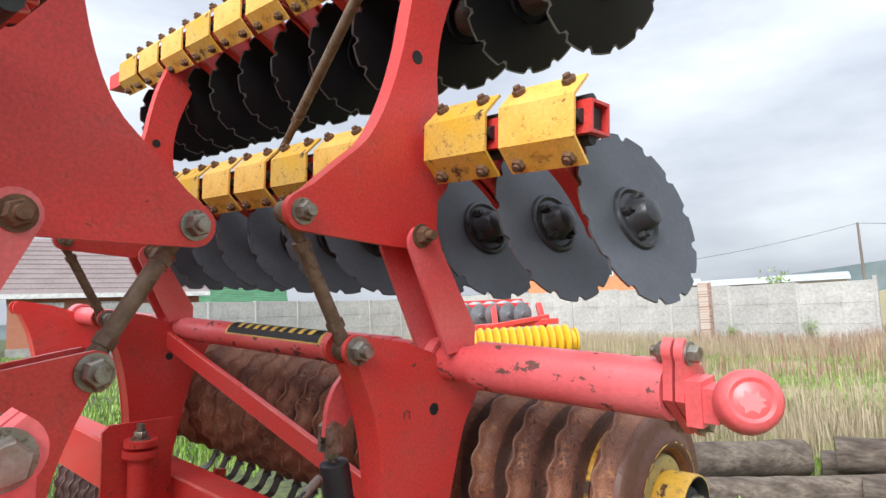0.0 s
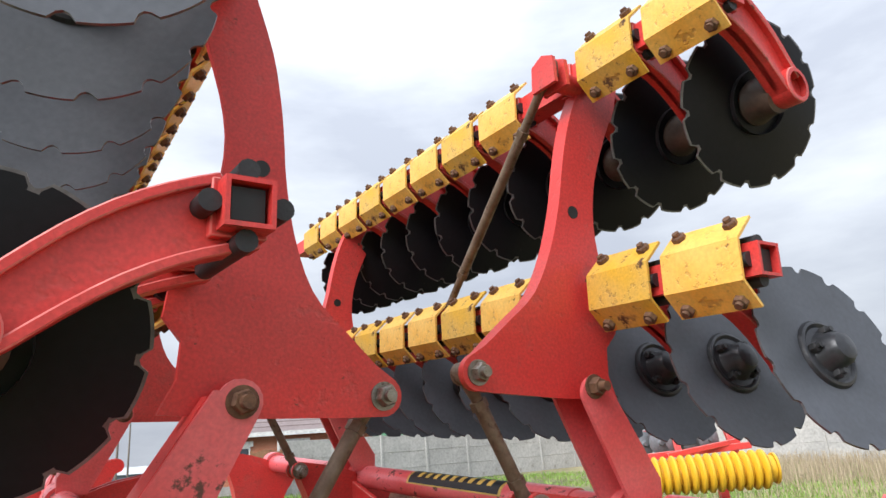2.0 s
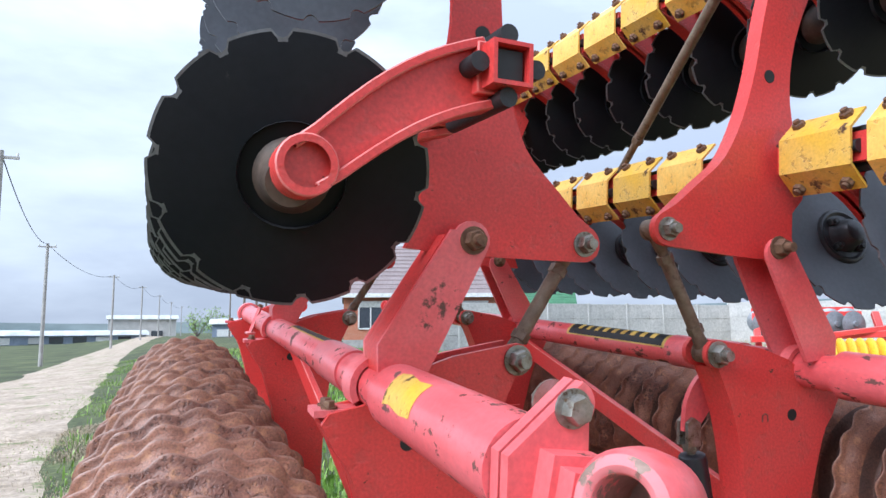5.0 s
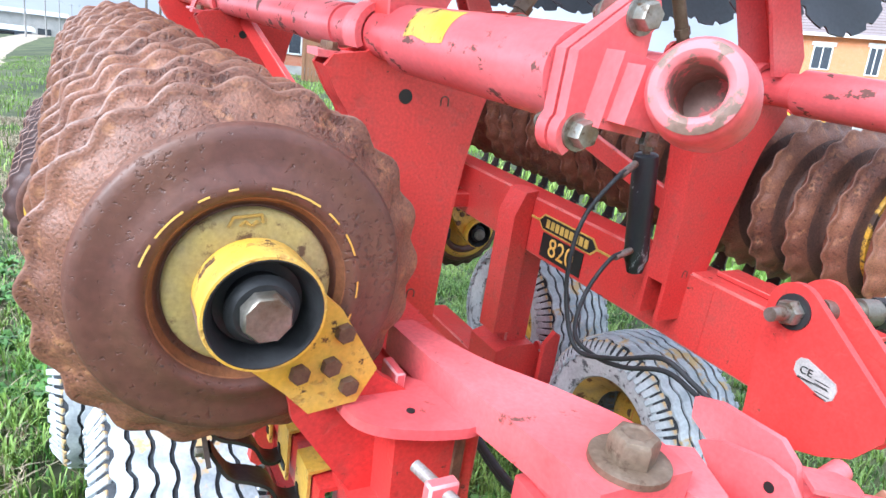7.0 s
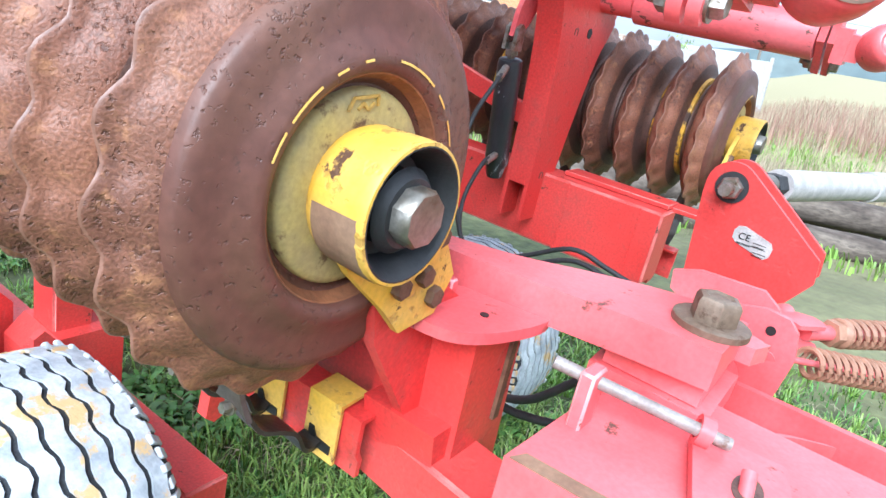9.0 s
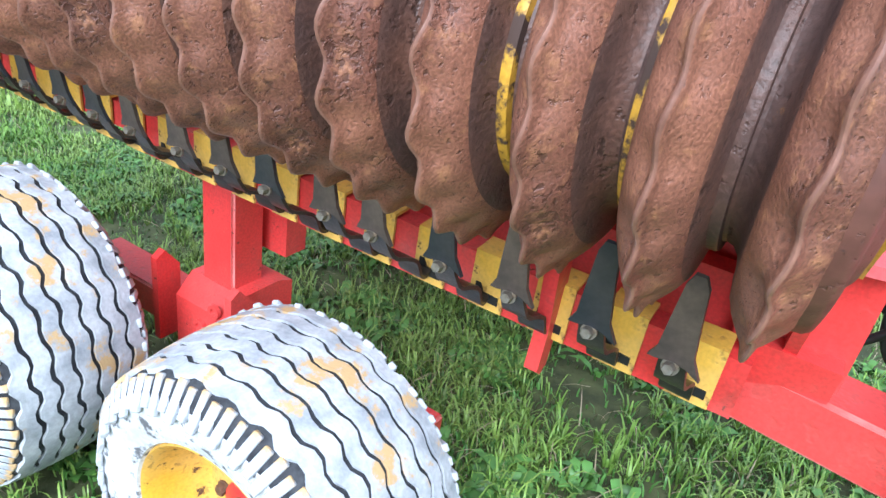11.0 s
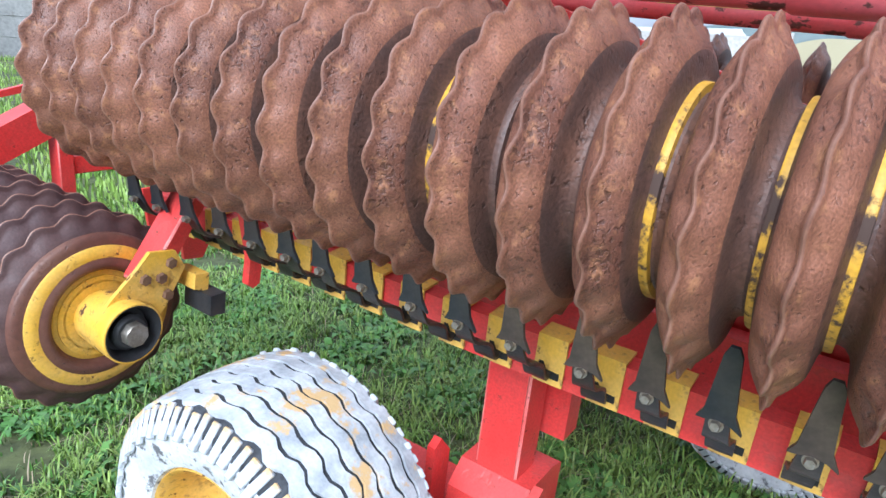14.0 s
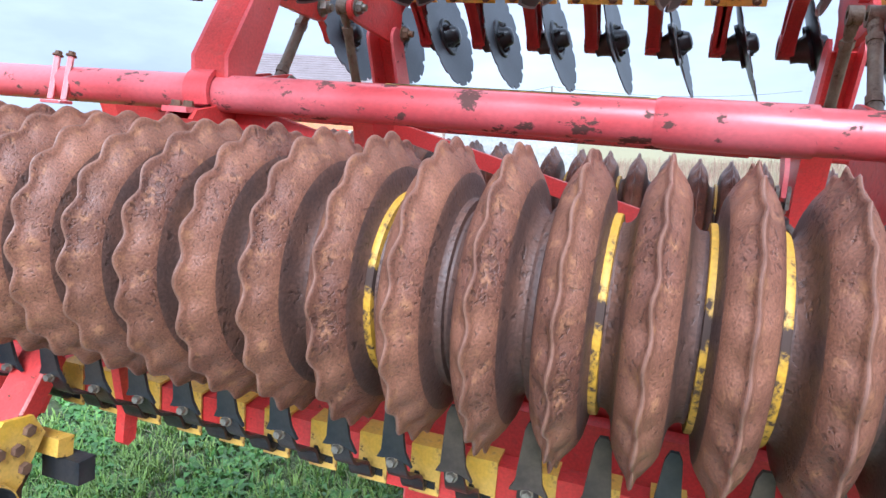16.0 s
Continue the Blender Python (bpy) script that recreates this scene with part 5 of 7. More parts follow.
def arm_mesh(hx, hz):
    """Cast arm from the beam at the origin to the hub at (hx, hz), channelled on both faces."""
    bm = bmesh.new()
    d = Vector((hx, 0, hz))
    ln = d.length
    u = d.normalized()
    w = Vector((-u.z, 0, u.x))
    if w.z < 0:
        w = -w
    top, bot = [], []
    for k in range(11):
        t = k / 10
        bow = 0.028 * math.sin(math.pi * min(1, t * 1.05)) * (1 - 0.35 * t)
        c = u * (ln * t) + w * bow
        hw = 0.062 - 0.018 * t
        top.append(c + w * hw)
        bot.append(c - w * hw)
    cap = [d + u * 0.046 * math.cos(radians(a)) + w * 0.046 * math.sin(radians(a)) for a in range(70, -71, -20)]
    line = top[:-1] + cap + bot[-2::-1]
    prism(bm, [(p.x, p.z) for p in line], "y", -0.009, 0.009)
    # rims along both edges
    for edge, s in ((top, -1), (bot, 1)):
        poly = [(p.x, p.z) for p in edge] + [(p.x + s * w.x * 0.016, p.z + s * w.z * 0.016) for p in edge[::-1]]
        prism(bm, poly, "y", -0.026, 0.026)
    lathe(bm, [(-0.03, 0.034), (-0.03, 0.047), (0.03, 0.047), (0.03, 0.034)], (hx, 0, hz), (hx, 1, hz), 26, caps=False)
    box(bm, -0.044, 0.038, -0.030, 0.045, -0.043, 0.043, m=Matrix.Translation((0.0, 0, 0)))
    return mesh_of("arm", soft(bm, 0.0025), RED, 40)


def clamp_mesh(side, paint):
    """Yellow bent clamp plate that wraps the beam on the inner side, with bolts along its edges."""
    s = -side
    bm = bmesh.new()
    line = [(0.012, 0.100), (0.030, 0.082), (0.066, 0.046), (0.066, -0.046), (0.030, -0.082), (0.012, -0.100)]
    inner = [(0.007, 0.095), (0.025, 0.077), (0.059, 0.043), (0.059, -0.043), (0.025, -0.077), (0.007, -0.095)]
    prism(bm, [(s * p[0], p[1]) for p in line + inner[::-1]], "y", -0.102, 0.102)
    soft(bm, 0.002)
    return mesh_of("clamp_plate", bm, paint, 40)


def bolt_mesh():
    bm = bmesh.new()
    hexbolt(bm, (0, 0, 0), (0, 0, 1), 0.0155, 0.013, washer=False, stub=0.008)
    return mesh_of("clamp_bolt", bm, BOLT_RUST, 35)


def damper_mesh():
    bm = bmesh.new()
    rod(bm, (0, -0.107, 0), (0, 0.107, 0), 0.0165, seg=14)
    return mesh_of("rubber_damper", bm, BLACK, 35)


CLAMP_BOLT, DAMPER = bolt_mesh(), damper_mesh()
DISC_ME, HUB_ME, BACK_ME, HUB_BOLT = disc_mesh(), hub_mesh(), back_hub_mesh(), hub_bolt_mesh()


def disc_gang(side, bx, bz, hx, hz, y_beam, y_first, count, yaw, near_arm, label, skip=(), tilt=0.0, slew=0.0):
    """A row of discs: square beam, clamp plates with rubbers, cast arms and notched discs."""
    s = side
    X = (lambda v: v) if side < 0 else (lambda v: 2 * X0 - v)
    th = thing("disc_gang", (X(bx), y_beam, bz), label, "disc row", "disc rows")
    th.matrix_world = th.matrix_world @ pose(0, 0, 0, 0, 0, slew)
    y_end = y_first + count * 0.245 + 0.05
    bm = bmesh.new()
    for (a, b, c, d) in ((-0.036, -0.029, -0.036, 0.036), (0.029, 0.036, -0.036, 0.036), (-0.029, 0.029, 0.029, 0.036), (-0.029, 0.029, -0.036, -0.029)):
        box(bm, X(bx) + a, X(bx) + b, y_beam, y_end, bz + c, bz + d)
    bmesh.ops.remove_doubles(bm, verts=bm.verts, dist=1e-5)
    part("beam", bm, RED, th, "hollow square beam")
    # added black block: paints the shade inside the hollow beam end
    bm = bmesh.new()
    box(bm, X(bx) - 0.024, X(bx) + 0.024, y_beam + 0.014, y_beam + 0.03, bz - 0.024, bz + 0.024)
    part("beam_plug", bm, INK, th, "black block standing in for the shade inside the beam", smooth=0)
    dx, dz = X(hx) - X(bx), hz - bz
    arm = arm_mesh(dx, dz)
    clamp, clamp_new = clamp_mesh(side, YELLOW_PALE), clamp_mesh(side, YELLOW)
    for i in range(count):
        y = y_first + i * 0.245 - y_beam
        ya = y + (-0.085 if near_arm else 0.085)
        jig = random.uniform(-0.6, 0.6)
        a = piece("arm", arm, th, Matrix.Translation((0, ya, 0)))
        if i not in skip:
            c = piece("clamp_plate", clamp if i % 3 != 1 else clamp_new, th, Matrix.Translation((0, ya + (0.065 if near_arm else -0.028), 0)))
            for by in (-0.068, 0.068):
                for bz_ in (1, -1):
                    piece("clamp_bolt", CLAMP_BOLT, c, Matrix.Translation((-s * 0.030, by, bz_ * 0.082)) @ pose(0, 0, 0, 0, -s * 45 if bz_ > 0 else 180 + s * 45, 0))
            for q in ((0.0405, 0), (-0.0405, 0), (0, 0.0405), (0, -0.0405)):
                piece("rubber_damper", DAMPER, c, Matrix.Translation((q[0], 0, q[1])))
        elif i == 0:
            for q in ((0.052, 0.0), (-0.052, 0.0), (0, 0.052), (0, -0.052)):
                piece("rubber_damper", DAMPER, th, Matrix.Translation((q[0], 0.122, q[1])))
        turn = pose(0, 0, 0, 0, random.uniform(0, 360), 0)
        base = Matrix.Translation((dx, y, dz)) @ pose(0, 0, 0, tilt + jig, 0, yaw + 0.5 * jig)
        if near_arm:
            base = base @ pose(0, 0, 0, 0, 0, 180)
        d = piece("disc", DISC_ME, th, base @ turn)
        piece("hub", HUB_ME, d, Matrix())
        for k in range(4):
            q = radians(45 + 90 * k)
            piece("hub_bolt", HUB_BOLT, d, Matrix.Translation((0.053 * math.cos(q), -0.014, 0.053 * math.sin(q))))
        piece("bearing", BACK_ME, d, Matrix())
    return th


for side in (-1, 1):
    wing_frame(side)
    fr = thing("side_frame", flip((0.3, 1.37, 1.98), side), "red frame of curved side plates folded upright", "machine frame", "disc frames")
    for y in (1.39, 3.03):
        disc_frame_plate(side, y, fr, *((6.0, 0.016, 0.0) if side > 0 else (0.0, 0.0, 0.022)))

disc_gang(1, 0.17, 2.275, -0.10, 2.082, 0.885, 0.955, 11, -6, False, "lower row of notched grey discs on a red yellow-clamped beam", skip=(2,), tilt=-18)
disc_gang(1, 0.15, 2.93, -0.10, 2.75, 0.885, 1.02, 11, -12, True, "upper row of dark notched discs hung under yellow clamps", skip=(2,), tilt=17)
disc_gang(-1, 0.17, 2.28, -0.145, 2.095, 0.975, 1.13, 10, -12, True, "lower row of black notched discs on red cast arms", skip=(0, 1), tilt=17, slew=2.4)
disc_gang(-1, 0.20, 2.93, -0.06, 2.71, 1.00, 0.995, 10, -12, False, "upper row of grey notched discs folded high over the wing", skip=(1,), tilt=-1)


def tie_rod(p0, p1, r, label, name="tie_rod", mt=None, fork=True):
    """A turnbuckle rod with nuts and forked ends."""
    th = thing(name, p0, label, "tie rod", "tie rods")
    a, b = Vector(p0), Vector(p1)
    d = (b - a).normalized()
    bm = bmesh.new()
    ln = (b - a).length
    lathe(bm, [(0.03, r * 0.8), (ln * 0.2, r * 0.8), (ln * 0.2, r), (ln * 0.78, r), (ln * 0.78, r * 0.8), (ln - 0.03, r * 0.8)], a, b, 18)
    part("rod", bm, mt or ROD, th)
    for f in (0.2, 0.78):
        bm = bmesh.new()
        lathe(bm, [(0, r * 1.25), (0.022, r * 1.25)], a + d * ln * f, b, 6)
        part("lock_nut", bm, ROD, th)
    for p, q in ((a, d), (b, -d)):
        bm = bmesh.new()
        lathe(bm, [(-0.02, 0.012), (-0.02, 0.028), (0.02, 0.028), (0.02, 0.012)], p, p + Vector((0, 1, 0)), 20, caps=False)
        rod(bm, p + q * 0.02, p + q * 0.06, 0.02, 0.016)
        part("rod_eye", bm, ROD, th)
    return th


for side in (-1, 1):
    for y in (1.445, 3.08):
        tie_rod(flip((0.578, y, 2.024 if side < 0 else 2.074), side), flip((0.408, y, 1.754), side), 0.0175, "brown oiled turnbuckle rod between bracket and disc frame")
for side in (-1, 1):
    for y in (1.40, 3.03):
        th = thing("link_pin", flip((0.408, y - 0.02, 1.754), side), "zinc hexagon-headed pin at a tie rod end", "bolt", "link pins")
        bm = bmesh.new()
        hexbolt(bm, (0.408, y - 0.002, 1.754), (0, -1, 0), 0.024, 0.024, stub=0.016)
        part("head", bm, BOLT, th, side=side)
tie_rod((1.13, 1.40, 2.93), (1.235, 2.18, 2.33), 0.017, "long dark brown strut between the disc rows", name="strut")
for p in ((1.13, 1.40, 2.93), (1.235, 2.18, 2.33)):
    th = thing("strut_lug", p, "red forked lug that holds a strut on the disc beam", "bracket", "strut lugs")
    for dx in (-0.028, 0.016):
        bm = bmesh.new()
        prism(bm, [(p[1] - 0.05, p[2] - 0.06), (p[1] + 0.05, p[2] - 0.06), (p[1] + 0.045, p[2] + 0.02), (p[1], p[2] + 0.04), (p[1] - 0.045, p[2] + 0.02)], "x", p[0] + dx, p[0] + dx + 0.012)
        part("lug_plate", soft(bm, 0.003), RED, th)
    bm = bmesh.new()
    rod(bm, (p[0] + 0.02, p[1], p[2] - 0.03), (p[0] + 0.10, p[1], p[2] - 0.03), 0.03)
    part("stub", bm, RED, th)


# ---- lower frame: beams, scrapers, legs and wheels ----
def writing(text, size, m, material, parent, name="lettering", depth=0.0008):
    """Raised lettering in the built-in font, turned into a mesh."""
    cu = bpy.data.curves.new(name, "FONT")
    cu.body, cu.size, cu.align_x, cu.align_y, cu.extrude = text, size, "CENTER", "CENTER", depth
    tmp = bpy.data.objects.new(name, cu)
    scene.collection.objects.link(tmp)
    me = bpy.data.meshes.new_from_object(tmp.evaluated_get(bpy.context.evaluated_depsgraph_get()))
    bpy.data.objects.remove(tmp)
    me.materials.clear()
    me.materials.append(material)
    ob = new(name, me)
    ob.parent = parent
    ob.matrix_basis = Matrix.Translation(-base_of(parent)) @ m
    return ob


def main_beam(side):
    th = thing("wing_beam", flip((0.135, 0.98, 0.89), side), "red box beam along the wing with gussets and chipped paint", "machine beam", "wing beams")
    bm = bmesh.new()
    box(bm, 0.06, 0.20, 0.98, 4.45, 0.885, 1.125)
    part("box_beam", soft(bm, 0.008, 2), RED, th, side=side)
    bm = bmesh.new()
    prism(bm, [(0.0, 0.86), (0.05, 0.85), (0.06, 1.02), (0.035, 1.045), (0.0, 1.035)], "y", 1.0, 3.66)
    part("lower_plate", soft(bm, 0.003), RED, th, side=side)
    # capping strips on the front of the beam
    for y0, y1, dx, dz in ((1.36, 0.99, 0.0, 0.0), (1.28, 0.90, -0.05, -0.012)):
        bm = bmesh.new()
        box(bm, 0.03 + dx, 0.13 + dx, y1, y0, 1.127 + dz, 1.142 + dz)
        part("cap_strip", soft(bm, 0.002), RED, th, side=side)
    for y in (1.05, 1.30):
        bm = bmesh.new()
        box(bm, 0.199, 0.203, y, y + 0.006, 0.89, 1.12)
        part("weld_seam", bm, RED, th, side=side)
    # inner pillar and foot of the wheel bogie
    bm = bmesh.new()
    box(bm, 0.055, 0.175, 2.30, 2.43, 0.40, 0.90)
    leg = part("leg", soft(bm, 0.008, 2), RED, th, "square wheel leg", side=side)
    bm = bmesh.new()
    prism(bm, [(0.205, 1.10), (0.205, 0.50), (0.29, 0.50), (0.29, 1.04), (0.25, 1.14), (0.19, 1.15)], "y", 2.24, 2.36)
    part("pillar", soft(bm, 0.006), RED, th, "inner pillar with a bevelled head", side=side)
    bm = bmesh.new()
    prism(bm, [(-0.01, 0.16), (0.25, 0.16), (0.25, 0.40), (0.19, 0.42), (0.05, 0.42), (-0.01, 0.36)], "y", 2.25, 2.47)
    part("bogie_block", soft(bm, 0.006), RED, th, side=side)
    for y, yy in ((2.19, 2.215), (2.50, 2.525)):
        bm = bmesh.new()
        prism(bm, [(-0.05, 0.20), (0.03, 0.20), (0.03, 0.44), (-0.02, 0.50), (-0.05, 0.48)], "y", y, yy)
        part("stop_plate", soft(bm, 0.003), RED, leg, side=side)
    for z in (0.30, 0.38):
        bm = bmesh.new()
        lathe(bm, [(0, 0.022), (0.012, 0.022), (0.012, 0.012), (0.004, 0.010)], (-0.011, 2.36 - (z - 0.3) * 0.8, z), (-1, 2.36 - (z - 0.3) * 0.8, z), 18)
        part("pin_boss", bm, RED, leg, side=side)
    bm = bmesh.new()
    box(bm, 0.06, 0.20, 1.62, 3.05, 0.14, 0.26)
    part("bogie_beam", soft(bm, 0.008, 2), RED, th, "tandem bogie beam between the wheels", side=side)
    # hanging lugs under the scraper rail
    for y in (1.285, 3.12):
        bm = bmesh.new()
        prism(bm, [(-0.185, 1.02), (-0.13, 1.03), (-0.115, 0.87), (-0.125, 0.795), (-0.15, 0.785), (-0.168, 0.80), (-0.16, 0.88)], "y", y, y + 0.026)
        part("lug", soft(bm, 0.003), RED, th, side=side)
    return th


def scraper_mesh():
    """Scraper blade: a tapered leaf with flared shoulders that stands in the groove between two rings; origin on the rail."""
    bm = bmesh.new()
    m = pose(-0.205, 0, 0.086, 0, -9, 0)
    out = [(-0.040, -0.012), (-0.026, 0.018), (-0.020, 0.080), (-0.016, 0.128), (-0.008, 0.145), (0.006, 0.145), (0.013, 0.128), (0.018, 0.080), (0.024, 0.018), (0.034, -0.002), (0.022, -0.002), (0.0, 0.004), (-0.020, 0.0)]
    prism(bm, out, "x", -0.004, 0.004, m=m)
    return bm


def tail_mesh():
    """Black leaf spring bent twice, from the slot in the holder out to the blade's foot."""
    bm = bmesh.new()
    line = curve2([(-0.038, -0.040), (-0.056, -0.046), (-0.078, -0.036), (-0.098, 0.000), (-0.130, 0.018), (-0.168, 0.034), (-0.200, 0.088)], 4)
    rows = []
    for k, (x, z) in enumerate(line):
        x1, z1 = line[min(k + 1, len(line) - 1)]
        x0, z0 = line[max(k - 1, 0)]
        d = math.hypot(x1 - x0, z1 - z0)
        nx, nz = -(z1 - z0) / d * 0.0035, (x1 - x0) / d * 0.0035
        w = 0.019 + 0.007 * math.sin(math.pi * k / (len(line) - 1))
        rows.append([bm.verts.new((x + e * nx, c * w, z + e * nz)) for c, e in ((-1, -1), (1, -1), (1, 1), (-1, 1))])
    for u, v in zip(rows, rows[1:]):
        for j in range(4):
            bm.faces.new((u[j], u[(j + 1) % 4], v[(j + 1) % 4], v[j]))
    bm.faces.new(rows[0])
    bm.faces.new(rows[-1][::-1])
    return bm


def holder_mesh():
    """Yellow holder: a plate folded over the rail, with an upturned lower lip and a dark slot for the spring."""
    bm = bmesh.new()
    prism(bm, [(-0.040, -0.070), (-0.034, -0.070), (-0.034, 0.036), (0.020, 0.041), (0.020, 0.047), (-0.040, 0.042)], "y", -0.047, 0.023)
    return mesh_of("holder", soft(bm, 0.0015), YELLOW, 35)


def slot_mesh():
    bm = bmesh.new()
    prism(bm, [(-0.038, -0.054), (0.012, -0.054), (0.012, -0.020), (0.002, -0.020), (-0.006, -0.036), (-0.038, -0.038)], "x", -0.0425, -0.0395)
    return mesh_of("slot", bm, INK, 35)


def scraper_rail(side, count):
    px, pz = (-0.095 if side < 0 else 2 * X0 + 0.095), 0.925
    th = thing("scraper_rail", (px, 0.975, pz), "red folded rail with a row of yellow-mounted scrapers under the roller", "scraper row", "scraper rails")
    o = -1 if side < 0 else 1
    bm = bmesh.new()
    prism(bm, [(px + o * (0.030 if q[0] > 0.029 else q[0]), pz + q[1]) for q in [(0.030, 0.030), (0.030, -0.034), (0.020, -0.050), (0.022, -0.080), (0.012, -0.080), (0.010, -0.050), (0.020, -0.030), (0.020, 0.022), (-0.030, 0.022), (-0.030, 0.030)]], "y", 0.975, 2.44)
    part("rail", soft(bm, 0.002), RED, th, "folded rail with a deep lower edge")
    bm = bmesh.new()
    prism(bm, [(px + o * q[0], pz + q[1]) for q in [(0.030, 0.030), (0.030, -0.034), (0.020, -0.034), (0.020, 0.022), (-0.030, 0.022), (-0.030, 0.030)]], "y", 2.44, 3.62)
    part("rail", soft(bm, 0.002), RED, th, "rear half of the rail")
    hold, slot = holder_mesh(), slot_mesh()
    worn = mesh_of("scraper", soft(scraper_mesh(), 0.0015), [SCRAPER, STEEL], 35)
    fresh = mesh_of("scraper", soft(scraper_mesh(), 0.0015), [SCRAPER_BLUE, STEEL], 35)
    tail = mesh_of("spring_tail", soft(tail_mesh(), 0.001), BLACK_SPRING, 35)
    b = bmesh.new()
    hexbolt(b, (-0.206, 0, 0.080), (-1, 0, 0.1), 0.0085, 0.012)
    nut = mesh_of("nut", b, BOLT, 35)
    turn = Matrix() if side < 0 else pose(0, 0, 0, 0, 0, 180)
    for i in range(count):
        y = RING0 + (i + 0.5) * PITCH - 0.975
        at = Matrix.Translation((0, y, 0)) @ turn
        h = piece("holder", hold, th, at)
        piece("slot", slot, h, Matrix())
        swing = pose(0, 0, 0, 0, 0, random.uniform(-4, 4))
        sc = piece("scraper", fresh if i in (1, 3, 6) or i > 9 else worn, th, at @ swing)
        piece("spring_tail", tail, sc, Matrix())
        piece("nut", nut, sc, Matrix())
    return th


def torus_band(prof, c, seg, width_axis=(1, 0, 0)):
    bm = bmesh.new()
    lathe(bm, prof, c, Vector(c) + Vector(width_axis), seg, caps=False)
    return bm


def transport_wheel(side, cx, cy, cz, label, R=0.425, W=0.40):
    """White-washed implement tyre with zigzag rib blocks, on a deep yellow rim."""
    s = side
    px = cx if side < 0 else 2 * X0 - cx
    th = thing("transport_wheel", (px, cy, cz - R), label, "wheel", "transport wheels")
    h = W / 2
    o = -1 if side < 0 else 1
    c = (px, cy, cz)
    axis = (o, 0, 0)
    prof = [(-h * 0.72, 0.232), (-h * 0.96, 0.252), (-h * 1.045, 0.30), (-h * 1.055, 0.335), (-h * 1.04, 0.360), (-h * 0.97, 0.380), (-h * 0.86, 0.396), (-h * 0.74, R - 0.014), (-h * 0.4, R - 0.006), (0, R - 0.004)]
    prof = prof + [(-a, r) for a, r in prof[-2::-1]]
    tyre = part("tyre", torus_band(prof, c, 72, axis), [TYRE_WHITE], th, "whitewashed tyre with dark grooves showing")
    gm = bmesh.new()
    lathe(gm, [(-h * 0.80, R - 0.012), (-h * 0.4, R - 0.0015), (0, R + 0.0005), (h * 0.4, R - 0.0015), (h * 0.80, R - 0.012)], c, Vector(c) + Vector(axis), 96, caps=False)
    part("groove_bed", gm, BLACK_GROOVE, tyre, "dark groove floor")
    # zigzag ribs: strips proud of the groove floor
    ribs = 7
    n = 108
    for k in range(ribs):
        bm = bmesh.new()
        mid = (k - (ribs - 1) / 2) / ribs * (2 * h * 0.88)
        half = h * 0.88 / ribs * 0.74
        rows = []
        for i in range(n):
            a = 2 * math.pi * i / n
            zz = 0.0075 * (1 if (i // 2) % 2 else -1) * (0.75 + 0.25 * math.sin(a * 7 + k))
            row = []
            for (u, dr) in ((-half, -0.004), (-half, 0.0075), (half, 0.0075), (half, -0.004)):
                w = mid + u + zz
                q = abs(w) / (h * 0.80)
                rr = R + dr - 0.012 * max(0.0, q) ** 2.2
                row.append(bm.verts.new(Vector(c) + Vector((o * w, rr * math.cos(a), rr * math.sin(a)))))
            rows.append(row)
        for i in range(n):
            A, B = rows[i], rows[(i + 1) % n]
            for j in range(3):
                bm.faces.new((A[j], B[j], B[j + 1], A[j + 1]))
        part("tread_rib", bm, TYRE_TREAD, tyre, "zigzag tread rib", smooth=25)
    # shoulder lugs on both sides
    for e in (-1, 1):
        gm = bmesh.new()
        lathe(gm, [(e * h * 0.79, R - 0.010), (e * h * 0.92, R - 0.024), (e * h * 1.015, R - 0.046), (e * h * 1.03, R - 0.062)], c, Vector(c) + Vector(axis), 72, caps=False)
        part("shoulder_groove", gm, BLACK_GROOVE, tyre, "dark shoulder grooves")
    lug = bmesh.new()
    box(lug, -0.0130, 0.0130, -0.004, 0.010, -0.034, 0.054)
    soft(lug, 0.003)
    lug_me = mesh_of("shoulder_lug", lug, TYRE_TREAD, 40)
    b = base_of(tyre)
    for e in (-1, 1):
        for i in range(72):
            a = 2 * math.pi * (i + 0.5 * (e > 0)) / 72
            radial = Vector((0, math.cos(a), math.sin(a)))
            tang = Vector((0, -math.sin(a), math.cos(a)))
            side_v = Vector((o * e, 0, 0))
            out = (side_v * 0.82 + radial * 0.57).normalized()
            up = tang.cross(out)
            m3 = Matrix((tang, out, up)).transposed().to_4x4()
            p = Vector(c) + side_v * (h * 0.965) + radial * (R - 0.044)
            piece("shoulder_lug", lug_me, tyre, Matrix.Translation(p - b) @ m3 @ pose(0, 0, 0, random.uniform(-2, 2), random.uniform(-2, 2), random.uniform(-2.5, 2.5)) @ Matrix.Diagonal((random.uniform(0.72, 1.10), random.uniform(0.8, 1.0), (1.0 if i % 2 else 0.78) * random.uniform(0.92, 1.06), 1)))
    rim = torus_band([(h * 0.78, 0.236), (h * 0.90, 0.248), (h * 0.945, 0.243), (h * 0.90, 0.233), (h * 0.70, 0.226), (h * 0.48, 0.208), (h * 0.28, 0.196), (h * 0.20, 0.176), (h * 0.24, 0.152), (h * 0.31, 0.146), (h * 0.33, 0.12), (h * 0.30, 0.06), (h * 0.30, 0.0)], c, 56, axis)
    rm = part("rim", rim, YELLOW, th, "deep yellow rim, scuffed with dirt")
    rim2 = torus_band([(-h * 0.80, 0.232), (-h * 0.90, 0.246), (-h * 0.86, 0.232), (-h * 0.6, 0.20), (-h * 0.41, 0.172)], c, 48, axis)
    part("inner_rim", rim2, YELLOW_DIRTY, rm)
    bm = bmesh.new()
